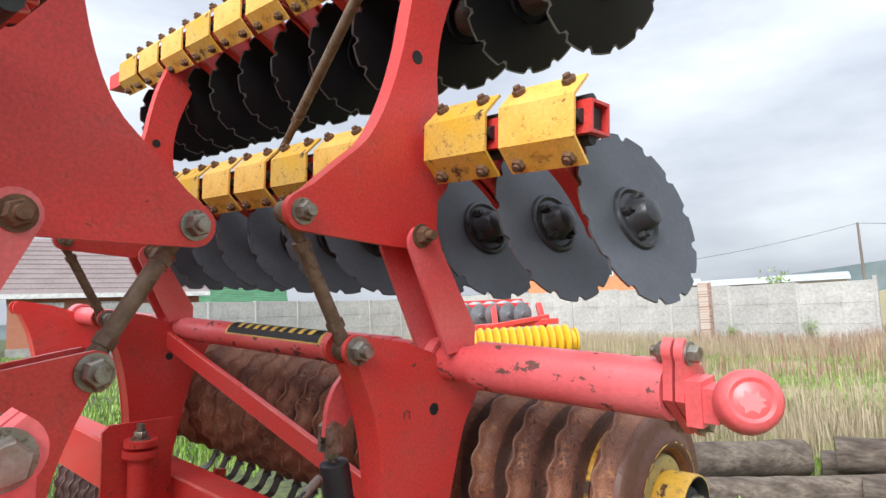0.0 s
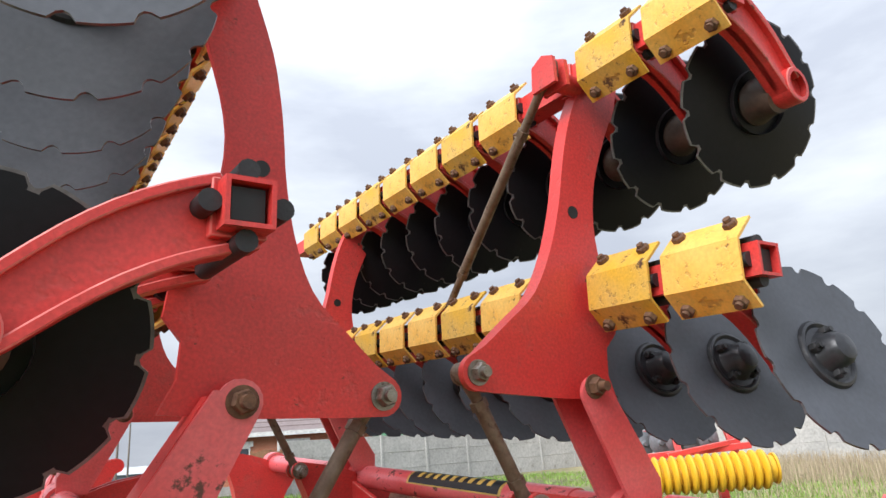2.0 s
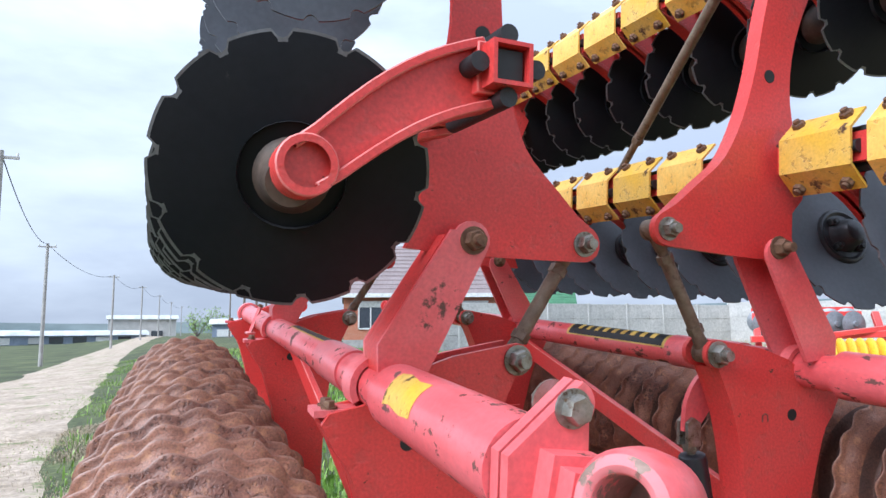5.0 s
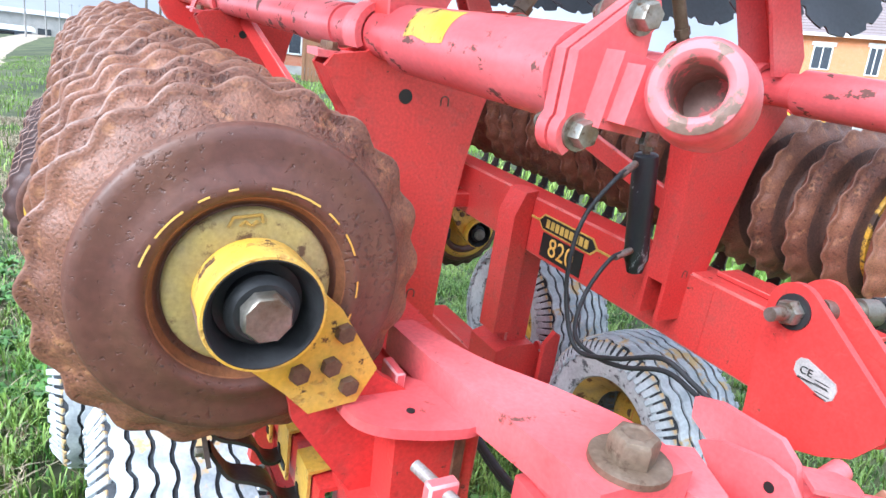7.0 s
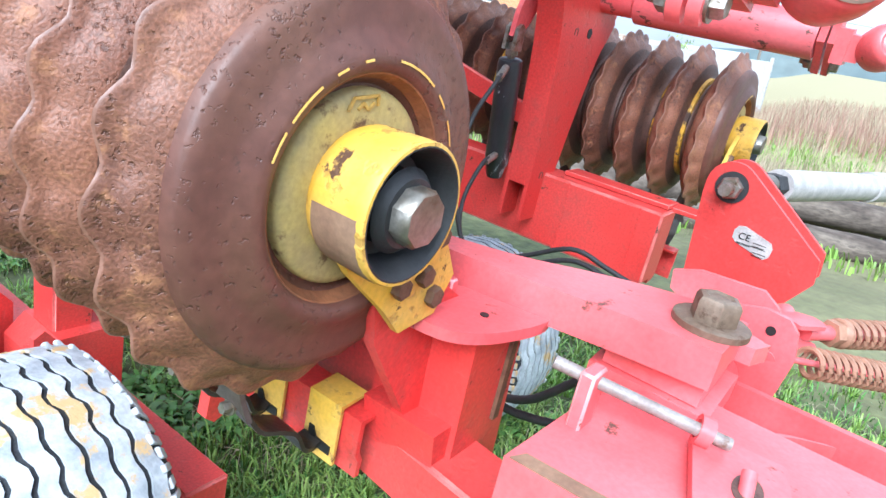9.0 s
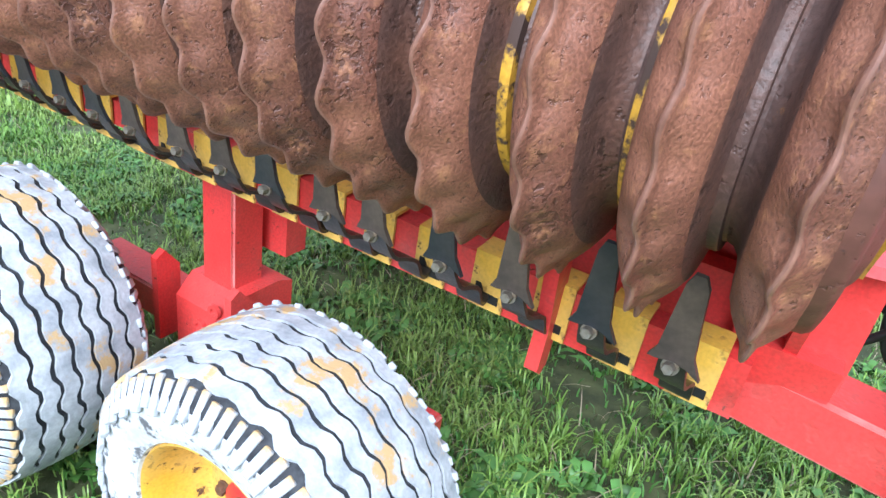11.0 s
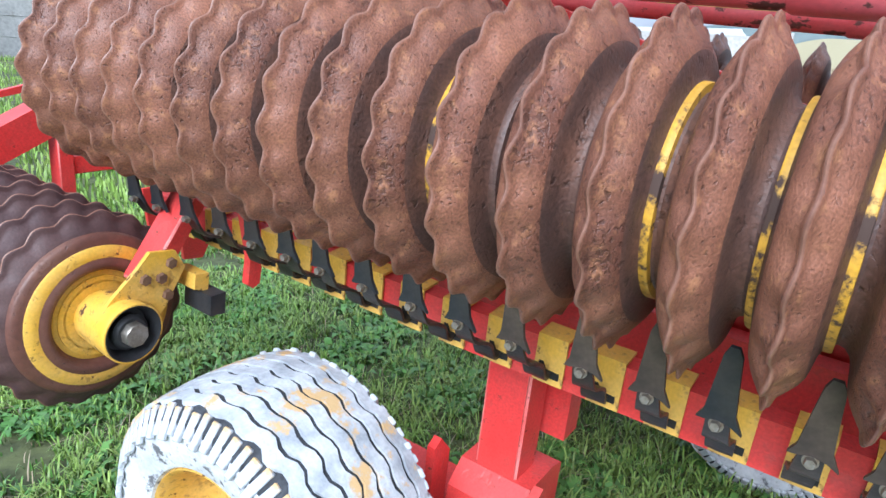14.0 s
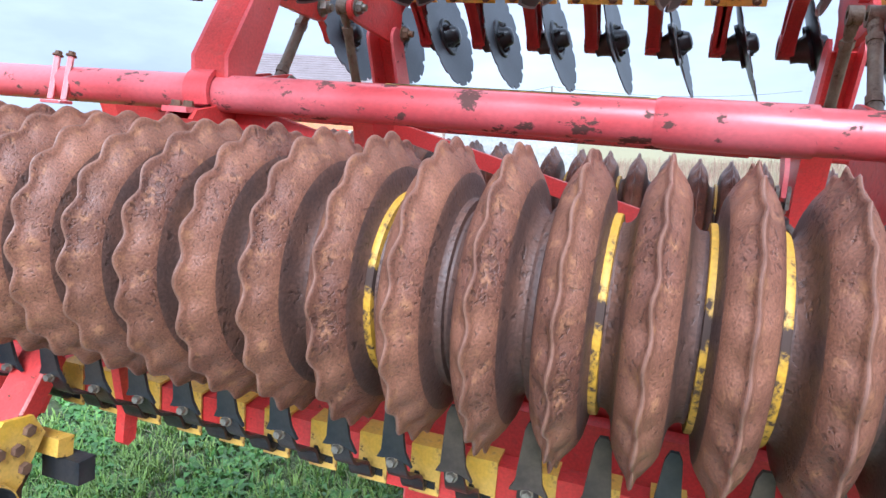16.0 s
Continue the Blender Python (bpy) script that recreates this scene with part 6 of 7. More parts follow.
    lathe(bm, [(h * 0.44, 0.048), (h * 0.66, 0.046), (h * 0.735, 0.038), (h * 0.75, 0.020), (h * 0.75, 0.0)], c, Vector(c) + Vector(axis), 24, caps=False)
    part("hub", bm, STEEL, th, "grey steel hub cap")
    bm = bmesh.new()
    lathe(bm, [(h * 0.30, 0.085), (h * 0.40, 0.080), (h * 0.44, 0.062), (h * 0.46, 0.0)], c, Vector(c) + Vector(axis), 24, caps=False)
    part("hub_flange", bm, RED, th, "red hub flange")
    for k in range(5):
        a = 2 * math.pi * k / 5
        bm = bmesh.new()
        p = Vector(c) + Vector((o * h * 0.32, 0.1 * math.cos(a), 0.1 * math.sin(a)))
        hexbolt(bm, p, axis, 0.014, 0.016)
        part("wheel_nut", bm, BOLT_RUST, rm)
    return th


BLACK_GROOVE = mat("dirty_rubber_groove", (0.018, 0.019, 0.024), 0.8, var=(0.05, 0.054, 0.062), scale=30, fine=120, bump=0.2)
for side in (-1, 1):
    main_beam(side)
    scraper_rail(side, 20)
transport_wheel(-1, -0.25, 1.815, 0.195, "front transport wheel, whitewashed tyre on a yellow rim")
transport_wheel(-1, -0.36, 2.79, 0.275, "rear transport wheel, whitewashed tyre on a yellow rim")
transport_wheel(1, -0.25, 1.815, 0.195, "whitewashed transport wheel under the far wing")
transport_wheel(1, -0.36, 2.79, 0.275, "whitewashed rear transport wheel under the far wing")

# model plate on the inner face of the far beam
th = thing("model_label", (1.2, 2.0, 1.0), "black and gold model sticker on the beam", "label")
bm = bmesh.new()
prism(bm, [(2.155, 1.078), (1.85, 1.078), (1.815, 1.045), (1.85, 1.012), (2.155, 1.012), (2.19, 1.045)], "x", 1.1960, 1.1990)
part("badge_rim", bm, GOLD, th, "gold rim of the badge")
bm = bmesh.new()
prism(bm, [(2.150, 1.072), (1.855, 1.072), (1.825, 1.045), (1.855, 1.018), (2.150, 1.018), (2.180, 1.045)], "x", 1.1945, 1.1975)
part("badge", bm, INK, th, "black badge with a gold rim")
bm = bmesh.new()
for i in range(9):
    y = 2.10 - i * 0.030
    box(bm, 1.1925, 1.1945, y - 0.011 + 0.02, y + 0.011 + 0.02, 1.028, 1.062)
part("badge_bars", bm, GOLD, th, "gold marks on the badge")
bm = bmesh.new()
box(bm, 1.1945, 1.1975, 2.19, 2.275, 1.040, 1.049)
box(bm, 1.1945, 1.1975, 1.735, 1.815, 1.040, 1.049)
part("gold_lines", bm, GOLD, th)
bm = bmesh.new()
box(bm, 1.1955, 1.1985, 1.885, 2.145, 0.905, 1.004)
part("number_plate", bm, INK, th, "black field behind the number")
writing("820", 0.108, pose(1.195, 2.015, 0.954, 90, 0, -90), YELLOW_PALE, th, "number")

# stickers on the pivot tubes
for side in (-1, 1):
    th = thing("tube_label", flip((TX, 1.95, TZ + 0.05), side), "black sticker with yellow outline along the top of the tube", "label", "tube labels")

    def patch(y0, y1, a0, a1, r, mt, name, lab=""):
        bm = bmesh.new()
        n = 6
        rows = []
        for y in (y0, y1):
            rows.append([bm.verts.new((TX + r * math.cos(radians(a0 + (a1 - a0) * i / n)), y, TZ + r * math.sin(radians(a0 + (a1 - a0) * i / n)))) for i in range(n + 1)])
        for i in range(n):
            bm.faces.new((rows[0][i], rows[0][i + 1], rows[1][i + 1], rows[1][i]))
        return part(name, bm, mt, th, lab, side=side)

    patch(1.93, 2.56, 10, 112, 0.0502, GOLD, "border", "yellow outline")
    patch(1.945, 2.545, 16, 106, 0.0510, INK, "field", "black field")
    for i in range(9):
        patch(1.995 + i * 0.0580, 2.022 + i * 0.0580, 44, 80, 0.0516, GOLD, "mark", "yellow mark")
th = thing("sticker", (TX, 1.05, TZ), "worn plain yellow sticker on the sleeve", "label")
bm = bmesh.new()
rows = []
for y, j in ((1.04, 0), (1.09, 0.06), (1.15, -0.05), (1.185, 0.03)):
    rows.append([bm.verts.new((TX + 0.0638 * math.cos(radians(110 + 62 * (i / 6 + (j if i in (0, 6) else 0)))), y, TZ + 0.0638 * math.sin(radians(110 + 62 * (i / 6 + (j if i in (0, 6) else 0)))))) for i in range(7)])
for a, b in zip(rows, rows[1:]):
    for i in range(6):
        bm.faces.new((a[i], a[i + 1], b[i + 1], b[i]))
part("foil", bm, YELLOW, th)

# ---- front hinge and drawbar ----
th = thing("roller_bracket", (-0.05, 0.95, 0.9), "red welded bracket that carries the roller bearing", "bracket")
bm = bmesh.new()
prism(bm, [(-0.235, 1.285), (-0.17, 1.30), (-0.06, 1.20), (0.03, 1.14), (0.05, 0.93), (-0.03, 0.90), (-0.09, 0.98), (-0.20, 1.14)], "y", 0.925, 0.945)
part("back_plate", soft(bm, 0.003), RED, th)
bm = bmesh.new()
prism(bm, [(-0.05, 0.86), (0.105, 0.86), (0.085, 1.148), (-0.06, 1.148)], "y", 0.85, 1.02)
part("box", soft(bm, 0.006), RED, th)
bm = bmesh.new()
prism(bm, curve2([(-0.132, 0.925), (-0.122, 0.872), (-0.09, 0.836), (-0.03, 0.810), (0.03, 0.797), (0.062, 0.800)], 4) + [(0.080, 0.815), (0.070, 0.90), (0.0, 0.97), (-0.10, 0.965)], "z", 1.150, 1.168)
part("pad", soft(bm, 0.004), PINK, th, "rounded pad plate, paint bleached")
bm = bmesh.new()
box(bm, 0.050, 0.067, 0.843, 0.851, 0.96, 1.12)
part("rust_strip", bm, BOLT_RUST, th)
bm = bmesh.new()
lathe(bm, [(0, 0.007), (0.002, 0.007)], (-0.032, 0.864, 1.168), (-0.032, 0.864, 2), 14)
part("drain_hole", bm, INK, th)
bm = bmesh.new()
box(bm, -0.03, -0.012, 0.93, 0.99, 1.165, 1.195)
part("tab", soft(bm, 0.003), PINK, th)
bm = bmesh.new()
prism(bm, [(-0.10, 0.985), (0.03, 0.985), (0.03, 0.93), (-0.08, 0.90)], "y", 0.86, 1.0)
part("foot", soft(bm, 0.004), RED, th)

th = thing("hinge_arm", (0.1, 0.6, 1.14), "thick curved red arm with a large pivot bolt", "machine arm")
left_edge = curve2([(0.000, 1.085), (0.012, 0.955), (0.024, 0.87), (0.040, 0.78), (0.056, 0.68), (0.068, 0.573)], 4)
right_edge = curve2([(0.232, 0.572), (0.240, 0.63), (0.228, 0.705), (0.168, 0.82), (0.100, 0.93), (0.048, 1.085)], 4)
bm = bmesh.new()
prism(bm, left_edge + right_edge, "z", 1.128, 1.188)
part("arm_plate", soft(bm, 0.006, 2), PINK, th, "bleached curved arm")
bm = bmesh.new()
lathe(bm, [(0, 0.057), (0.010, 0.057), (0.012, 0.054), (0.012, 0.03)], (0.150, 0.612, 1.188), (0.150, 0.612, 2), 32)
part("washer", bm, ROD, th, "brown round washer")
bm = bmesh.new()
lathe(bm, [(0.012, 0.035), (0.042, 0.035), (0.048, 0.031), (0.050, 0.022), (0.047, 0.018), (0.047, 0.0)], (0.150, 0.612, 1.188), (0.150, 0.612, 2), 6, turn=0.4)
part("bolt_head", bm, ROD, th, "large greasy hexagon head")
bm = bmesh.new()
prism(bm, [(0.23, 0.70), (0.335, 0.65), (0.285, 0.535), (0.24, 0.55)], "z", 1.120, 1.150)
part("side_block", soft(bm, 0.005), PINK, th)
bm = bmesh.new()
prism(bm, [(0.085, 0.58), (0.235, 0.58), (0.25, 0.68), (0.21, 0.74), (0.09, 0.73)], "z", 1.090, 1.122)
part("upper_block", soft(bm, 0.004), PINK, th)
bm = bmesh.new()
prism(bm, [(0.09, 0.60), (0.225, 0.60), (0.235, 0.68), (0.20, 0.72), (0.10, 0.71)], "z", 1.122, 1.128)
part("wear_pad", bm, BLACK, th, "greasy black wear pad")
bm = bmesh.new()
prism(bm, [(0.07, 0.56), (0.265, 0.56), (0.275, 0.69), (0.22, 0.755), (0.075, 0.745)], "z", 1.045, 1.088)
part("lower_block", soft(bm, 0.005), PINK, th)

settle(th, Matrix.Translation((0.015, -0.012, 0.030)))

th = thing("drawbar_head", (0.0, 0.5, 0.7), "bleached red box head of the drawbar with a lock pin", "machine frame")
bm = bmesh.new()
prism(bm, [(-0.155, 0.735), (0.02, 0.725), (0.11, 0.712), (0.26, 0.62), (0.26, 0.25), (-0.13, 0.25)], "z", 0.80, 1.06)
part("box_head", soft(bm, 0.01, 2), PINK, th)
bm = bmesh.new()
prism(bm, [(-0.155, 0.498), (0.092, 0.568), (0.106, 0.560), (0.120, 0.450), (0.112, 0.440), (-0.135, 0.385)], "z", 1.066, 1.086)
lock = part("lock_plate", soft(bm, 0.004), PINK, th, "bleached lock plate with an oval slot")
bm = bmesh.new()
prism(bm, [(0.012 + 0.036 * math.cos(radians(q)) + 0.2 * 0.02 * math.sin(radians(q)), 0.474 + 0.020 * math.sin(radians(q))) for q in range(0, 360, 20)], "z", 1.0862, 1.0872)
part("slot", bm, RUST_DARK, lock, "dark oval slot")
bm = bmesh.new()
rod(bm, (-0.012, 0.470, 1.07), (0.026, 0.480, 1.104), 0.010, seg=14)
part("pin_tip", bm, PINK, lock)
bm = bmesh.new()
lathe(bm, [(-0.010, 0.014), (-0.010, 0.022), (0.010, 0.022), (0.010, 0.014), (-0.010, 0.014)], (0.070, 0.552, 1.104), (0.099, 0.469, 1.092), 20, caps=False)
part("pin_loop", bm, PINK, lock, "painted loop round the pin")
bm = bmesh.new()
prism(bm, [(-0.153, 0.728), (-0.128, 0.716), (-0.108, 0.40), (-0.135, 0.40)], "z", 1.0602, 1.0625)
part("bare_strip", bm, MUD, th, "brown bare strip along the edge")
bm = bmesh.new()
rod(bm, (-0.012, 0.758, 1.139), (0.073, 0.515, 1.102), 0.0098, seg=18)
part("lock_pin", bm, ROD_PALE, th, "bare steel lock pin")
bm = bmesh.new()
box(bm, -0.02, 0.03, 0.692, 0.715, 1.03, 1.148)
part("pin_strap", soft(bm, 0.004), PINK, th)
bm = bmesh.new()
m, ln = frame_to((0.085, 1.12, 0.79), (0.010, 0.45, 0.78))
box(bm, -0.07, 0.07, -0.06, 0.06, 0, ln, m=m)
part("lower_strut", soft(bm, 0.008, 2), RED, th, "slanting lower strut")
bm = bmesh.new()
prism(bm, [(0.64, 1.02), (0.10, 1.02), (0.10, 0.78), (0.64, 0.78)], "x", 0.470, 0.488)
part("side_rail", soft(bm, 0.005), PINK, th, "upright side rail plate")
bm = bmesh.new()
prism(bm, curve2([(0.52, 0.985), (0.47, 0.995), (0.42, 0.985), (0.34, 0.975), (0.10, 0.975)], 4) + [(0.10, 0.78), (0.52, 0.78)], "x", 0.368, 0.386)
part("inner_rail", soft(bm, 0.005), PINK, th, "lower inner rail plate")
bm = bmesh.new()
bend = curve2([(0.125, 0.500), (0.20, 0.518), (0.27, 0.505), (0.33, 0.468), (0.372, 0.40)], 4)
prism(bm, bend + [(p[0] + 0.003, p[1] - 0.016) for p in bend[::-1]], "z", 0.93, 1.030)
part("bent_web", soft(bm, 0.004), PINK, th, "bent plate from the head to the rail")
bm = bmesh.new()
box(bm, 0.26, 0.472, 0.10, 0.66, 0.77, 0.785)
part("floor_plate", bm, RED, th)
bm = bmesh.new()
prism(bm, [(0.24, 0.66), (0.30, 0.665), (0.472, 0.645), (0.472, 0.633), (0.30, 0.65), (0.24, 0.64)], "z", 0.785, 1.0)
part("cross_web", soft(bm, 0.003), RED, th)

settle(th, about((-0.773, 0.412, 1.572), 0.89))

th = thing("cylinder_mount", (0.63, 0.6, 1.08), "red mounting plates with a data plate and pin", "bracket")
outline = [(0.775, 1.33)] + [(0.725 + 0.05 * math.cos(radians(a)), 1.352 + 0.05 * math.sin(radians(a))) for a in range(0, 131, 18)] + [(0.52, 1.262), (0.515, 1.215), (0.55, 1.16), (0.60, 1.13), (0.75, 1.075)]
for x in (0.635, 0.725):
    bm = bmesh.new()
    prism(bm, outline, "x", x, x + 0.016)
    part("mount_plate", soft(bm, 0.003), RED, th)
bm = bmesh.new()
lathe(bm, [(0, 0.033), (0.005, 0.033)], (0.635, 0.722, 1.350), (0, 0.722, 1.350), 24)
part("rubber_washer", bm, BLACK, th)
bm = bmesh.new()
hexbolt(bm, (0.630, 0.722, 1.350), (-1, 0, 0), 0.022, 0.022, washer=False, stub=0.040)
part("pin_nut", bm, BOLT, th, "zinc castle nut")
bm = bmesh.new()
pl = [(0.697, 1.272)] + [(0.69, 1.285), (0.675, 1.289), (0.605, 1.268), (0.598, 1.255), (0.600, 1.232), (0.612, 1.222), (0.685, 1.243), (0.696, 1.253)]
pl = [(0.648 + (p[0] - 0.648) * 0.82, 1.255 + (p[1] - 1.255) * 0.82) for p in pl]
prism(bm, pl, "x", 0.6325, 0.635)
dp = part("data_plate", bm, PLATE, th, "silver data plate")
writing("CE", 0.020, pose(0.6318, 0.665, 1.261, 90, 0, -90), INK, dp, "lettering")
bm = bmesh.new()
for i, (y0, y1, z) in enumerate(((0.645, 0.612, 1.262), (0.645, 0.615, 1.254), (0.685, 0.612, 1.246), (0.685, 0.650, 1.238), (0.64, 0.606, 1.240), (0.64, 0.61, 1.232))):
    zz = z + (0.5 * (y0 + y1) - 0.65) * 0.28
    y0, y1, zz = 0.648 + (y0 - 0.648) * 0.8, 0.648 + (y1 - 0.648) * 0.8, 1.253 + (zz - 1.253) * 0.8
    box(bm, 0.6318, 0.6326, y1, y0, zz - 0.0007, zz + 0.0007)
part("print_lines", bm, INK, dp)

th = thing("fold_cylinder", (0.7, 0.70, 1.33), "hydraulic fold cylinder with a silver barrel and black gland", "hydraulic cylinder")
a, b = Vector((0.69, 0.722, 1.35)), Vector((2.2, 0.30, 1.34))
d = (b - a).normalized()
bm = bmesh.new()
lathe(bm, [(0.02, 0.02), (0.10, 0.02), (0.10, 0.026), (0.14, 0.026)], a, b, 18)
part("rod_end", bm, STEEL, th)
bm = bmesh.new()
lathe(bm, [(0.14, 0.030), (0.185, 0.030)], a, b, 6)
part("gland_nut", bm, BLACK, th)
bm = bmesh.new()
lathe(bm, [(0.185, 0.038), (0.75, 0.038), (0.75, 0.044), (1.3, 0.044)], a, b, 26)
part("barrel", bm, PLATE, th, "scratched silver barrel")

th = thing("ear_bracket", (0.5, 0.5, 1.0), "pair of bleached red ear plates with a pivot tube", "bracket")
ear = [(0.678, 1.148), (0.640, 1.172), (0.560, 1.192), (0.520, 1.188), (0.499, 1.168), (0.488, 1.12), (0.50, 1.02), (0.57, 1.0), (0.63, 1.10)]
outer_ear = [(0.750, 1.180), (0.70, 1.198), (0.58, 1.204), (0.545, 1.180), (0.52, 1.12), (0.54, 1.02), (0.60, 1.0), (0.66, 1.10), (0.745, 1.142)]
for x in (0.44, 0.50):
    bm = bmesh.new()
    prism(bm, outer_ear if x > 0.45 else ear, "x", x, x + 0.014)
    part("ear_plate", soft(bm, 0.003), PINK, th)
bm = bmesh.new()
rod(bm, (0.44, 0.535, 1.10), (0.64, 0.545, 1.14), 0.020)
part("pivot_tube", bm, PINK, th)
bm = bmesh.new()
lathe(bm, [(0, 0.009), (0.0015, 0.009)], (0.44, 0.542, 1.157), (0, 0.542, 1.157), 14)
part("small_hole", bm, INK, th)
bm = bmesh.new()
rod(bm, (0.27, 0.62, 1.045), (0.44, 0.60, 1.045), 0.038, seg=24)
part("cross_tube", bm, PINK, th)

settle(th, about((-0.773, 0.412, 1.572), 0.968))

# coil springs
for k, (p0, p1) in enumerate((((0.58, 0.445, 1.156), (1.0, 0.16, 1.15)), ((0.45, 0.470, 1.125), (0.86, 0.17, 1.06)))):
    th = thing("coil_spring", p0, "pale brown coil spring beside the fold cylinder", "spring", "coil springs")
    p0, p1 = Vector(p0), Vector(p1)
    m, ln = frame_to(p0, p1)
    bm = bmesh.new()
    turns = 24
    pts = [m @ Vector((0.025 * math.cos(2 * math.pi * q), 0.025 * math.sin(2 * math.pi * q), ln * q / turns)) for q in [i / 16 for i in range(turns * 16)]]
    pipe(bm, pts, 0.0052, 6, 1)
    part("coil", bm, SPRING, th)
    bm = bmesh.new()
    u = (p1 - p0).normalized()
    if k:
        rod(bm, p0 - u * 0.05, p1, 0.006)
        part("core_rod", bm, PINK, th)
        continue
    rod(bm, p0 - u * 0.085, p1, 0.015, seg=20)
    part("core_rod", bm, PINK, th)
    bm = bmesh.new()
    lathe(bm, [(-0.022, 0.026), (-0.002, 0.026)], p0, p1, 6)
    lathe(bm, [(-0.002, 0.021), (0.006, 0.029), (0.014, 0.029), (0.016, 0.02)], p0, p1, 20)
    part("collar", bm, SPRING, th, "rusty hexagonal collar nut")
    for dx in (-0.026, 0.018):
        bm = bmesh.new()
        prism(bm, [(-0.030, -0.140), (0.028, -0.140), (0.028, -0.075), (0.012, -0.062), (-0.012, -0.062), (-0.030, -0.085)], "x", dx, dx + 0.008, m=m @ pose(0, 0, 0, 0, 0, 90))
        part("clevis_plate", soft(bm, 0.002), PINK, th)
    bm = bmesh.new()
    e = m @ Vector((0, -0.026, -0.105))
    hexbolt(bm, e, m.to_3x3() @ Vector((0, -1, 0)), 0.013, 0.012)
    part("clevis_bolt", bm, BOLT, th, "zinc clevis bolt")

# gas strut by the far bracket, with hoses
th = thing("black_cylinder", (1.03, 1.53, 1.08), "scuffed black hydraulic cylinder hanging on the bracket", "hydraulic cylinder")
a, b = Vector((1.025, 1.53, 1.465)), Vector((1.098, 1.53, 1.075))
bm = bmesh.new()
lathe(bm, [(0, 0.030), (0.004, 0.036), (0.02, 0.039), (0.30, 0.039), (0.345, 0.039), (0.355, 0.033), (0.39, 0.026)], a, b, 26)
part("barrel", bm, BLACK_PAINT, th, "scratched black barrel")
bm = bmesh.new()
lathe(bm, [(-0.05, 0.012), (0, 0.012)], a, b, 14)
lathe(bm, [(-0.03, 0.022), (-0.012, 0.022)], a, b, 6)
part("rod", bm, STEEL, th)
for dy in (-0.024, 0.010):
    bm = bmesh.new()
    m = Matrix.Translation((1.012, 1.53 + dy, 1.535))
    prism(bm, [(-0.02, -0.045), (0.024, -0.045), (0.024, 0.02), (0.0, 0.034), (-0.02, 0.02)], "y", 0, 0.012, m=m)
    part("clevis", soft(bm, 0.002), BOLT, th)
th = thing("cylinder_lug", (1.0, 1.5, 1.55), "curved red lug plate above the cylinder", "bracket")
bm = bmesh.new()
prism(bm, curve2([(0.99, 1.53), (1.0, 1.61), (1.035, 1.67), (1.095, 1.71)], 4) + [(1.135, 1.67), (1.085, 1.59), (1.035, 1.53)], "y", 1.52, 1.536)
part("lug_plate", soft(bm, 0.003), PINK, th)
for k, pts in enumerate((
        [(0.955, 1.50, 1.435), (0.87, 1.47, 1.40), (0.79, 1.47, 1.30), (0.755, 1.46, 1.19), (0.755, 1.44, 1.05), (0.76, 1.362, 0.927), (0.76, 1.211, 0.976), (0.76, 1.067, 1.054), (0.76, 0.96, 1.042), (0.76, 0.857, 1.022), (0.76, 0.76, 1.012)],
        [(1.03, 1.51, 1.16), (0.95, 1.50, 1.14), (0.87, 1.49, 1.03), (0.80, 1.42, 0.94), (0.775, 1.30, 0.935), (0.775, 1.19, 0.96), (0.775, 1.06, 1.020), (0.775, 0.95, 1.012), (0.775, 0.85, 0.992), (0.775, 0.75, 0.985)])):
    th = thing("hydraulic_hose", pts[0], "black rubber hydraulic hose with a steel fitting", "hose", "hydraulic hoses")
    bm = bmesh.new()
    pipe(bm, pts, 0.0068, 10)
    part("hose", bm, BLACK, th)
    bm = bmesh.new()
    q = Vector(pts[1]) - Vector(pts[0])
    rod(bm, Vector(pts[0]) - q * 0.1, Vector(pts[0]) + q * 0.75, 0.0115, seg=10)
    part("fitting", bm, BOLT, th, "steel crimped fitting")
for k, pts in enumerate((
        [(0.36, 1.36, 0.84), (0.355, 1.12, 0.80), (0.35, 1.0, 0.81), (0.35, 0.909, 0.841), (0.35, 0.832, 0.921), (0.35, 0.766, 1.003), (0.352, 0.716, 1.054), (0.37, 0.66, 1.05)],
        [(0.36, 1.38, 0.83), (0.355, 1.12, 0.79), (0.35, 0.997, 0.797), (0.35, 0.92, 0.799), (0.35, 0.811, 0.835), (0.35, 0.749, 0.904), (0.352, 0.712, 0.958), (0.37, 0.65, 0.98)],
        [(0.40, 0.70, 1.06), (0.38, 0.756, 1.054), (0.38, 0.761, 0.988), (0.375, 0.773, 0.931), (0.37, 0.764, 0.867), (0.375, 0.731, 0.811), (0.385, 0.713, 0.837), (0.392, 0.728, 0.889), (0.39, 0.768, 0.905), (0.385, 0.790, 0.925), (0.39, 0.762, 0.952), (0.40, 0.71, 0.96)])):
    th = thing("hydraulic_hose", pts[0], "black hose looped low through the frame", "hose", "hydraulic hoses")
    bm = bmesh.new()
    pipe(bm, pts, 0.0095, 10)
    part("hose", bm, BLACK, th)

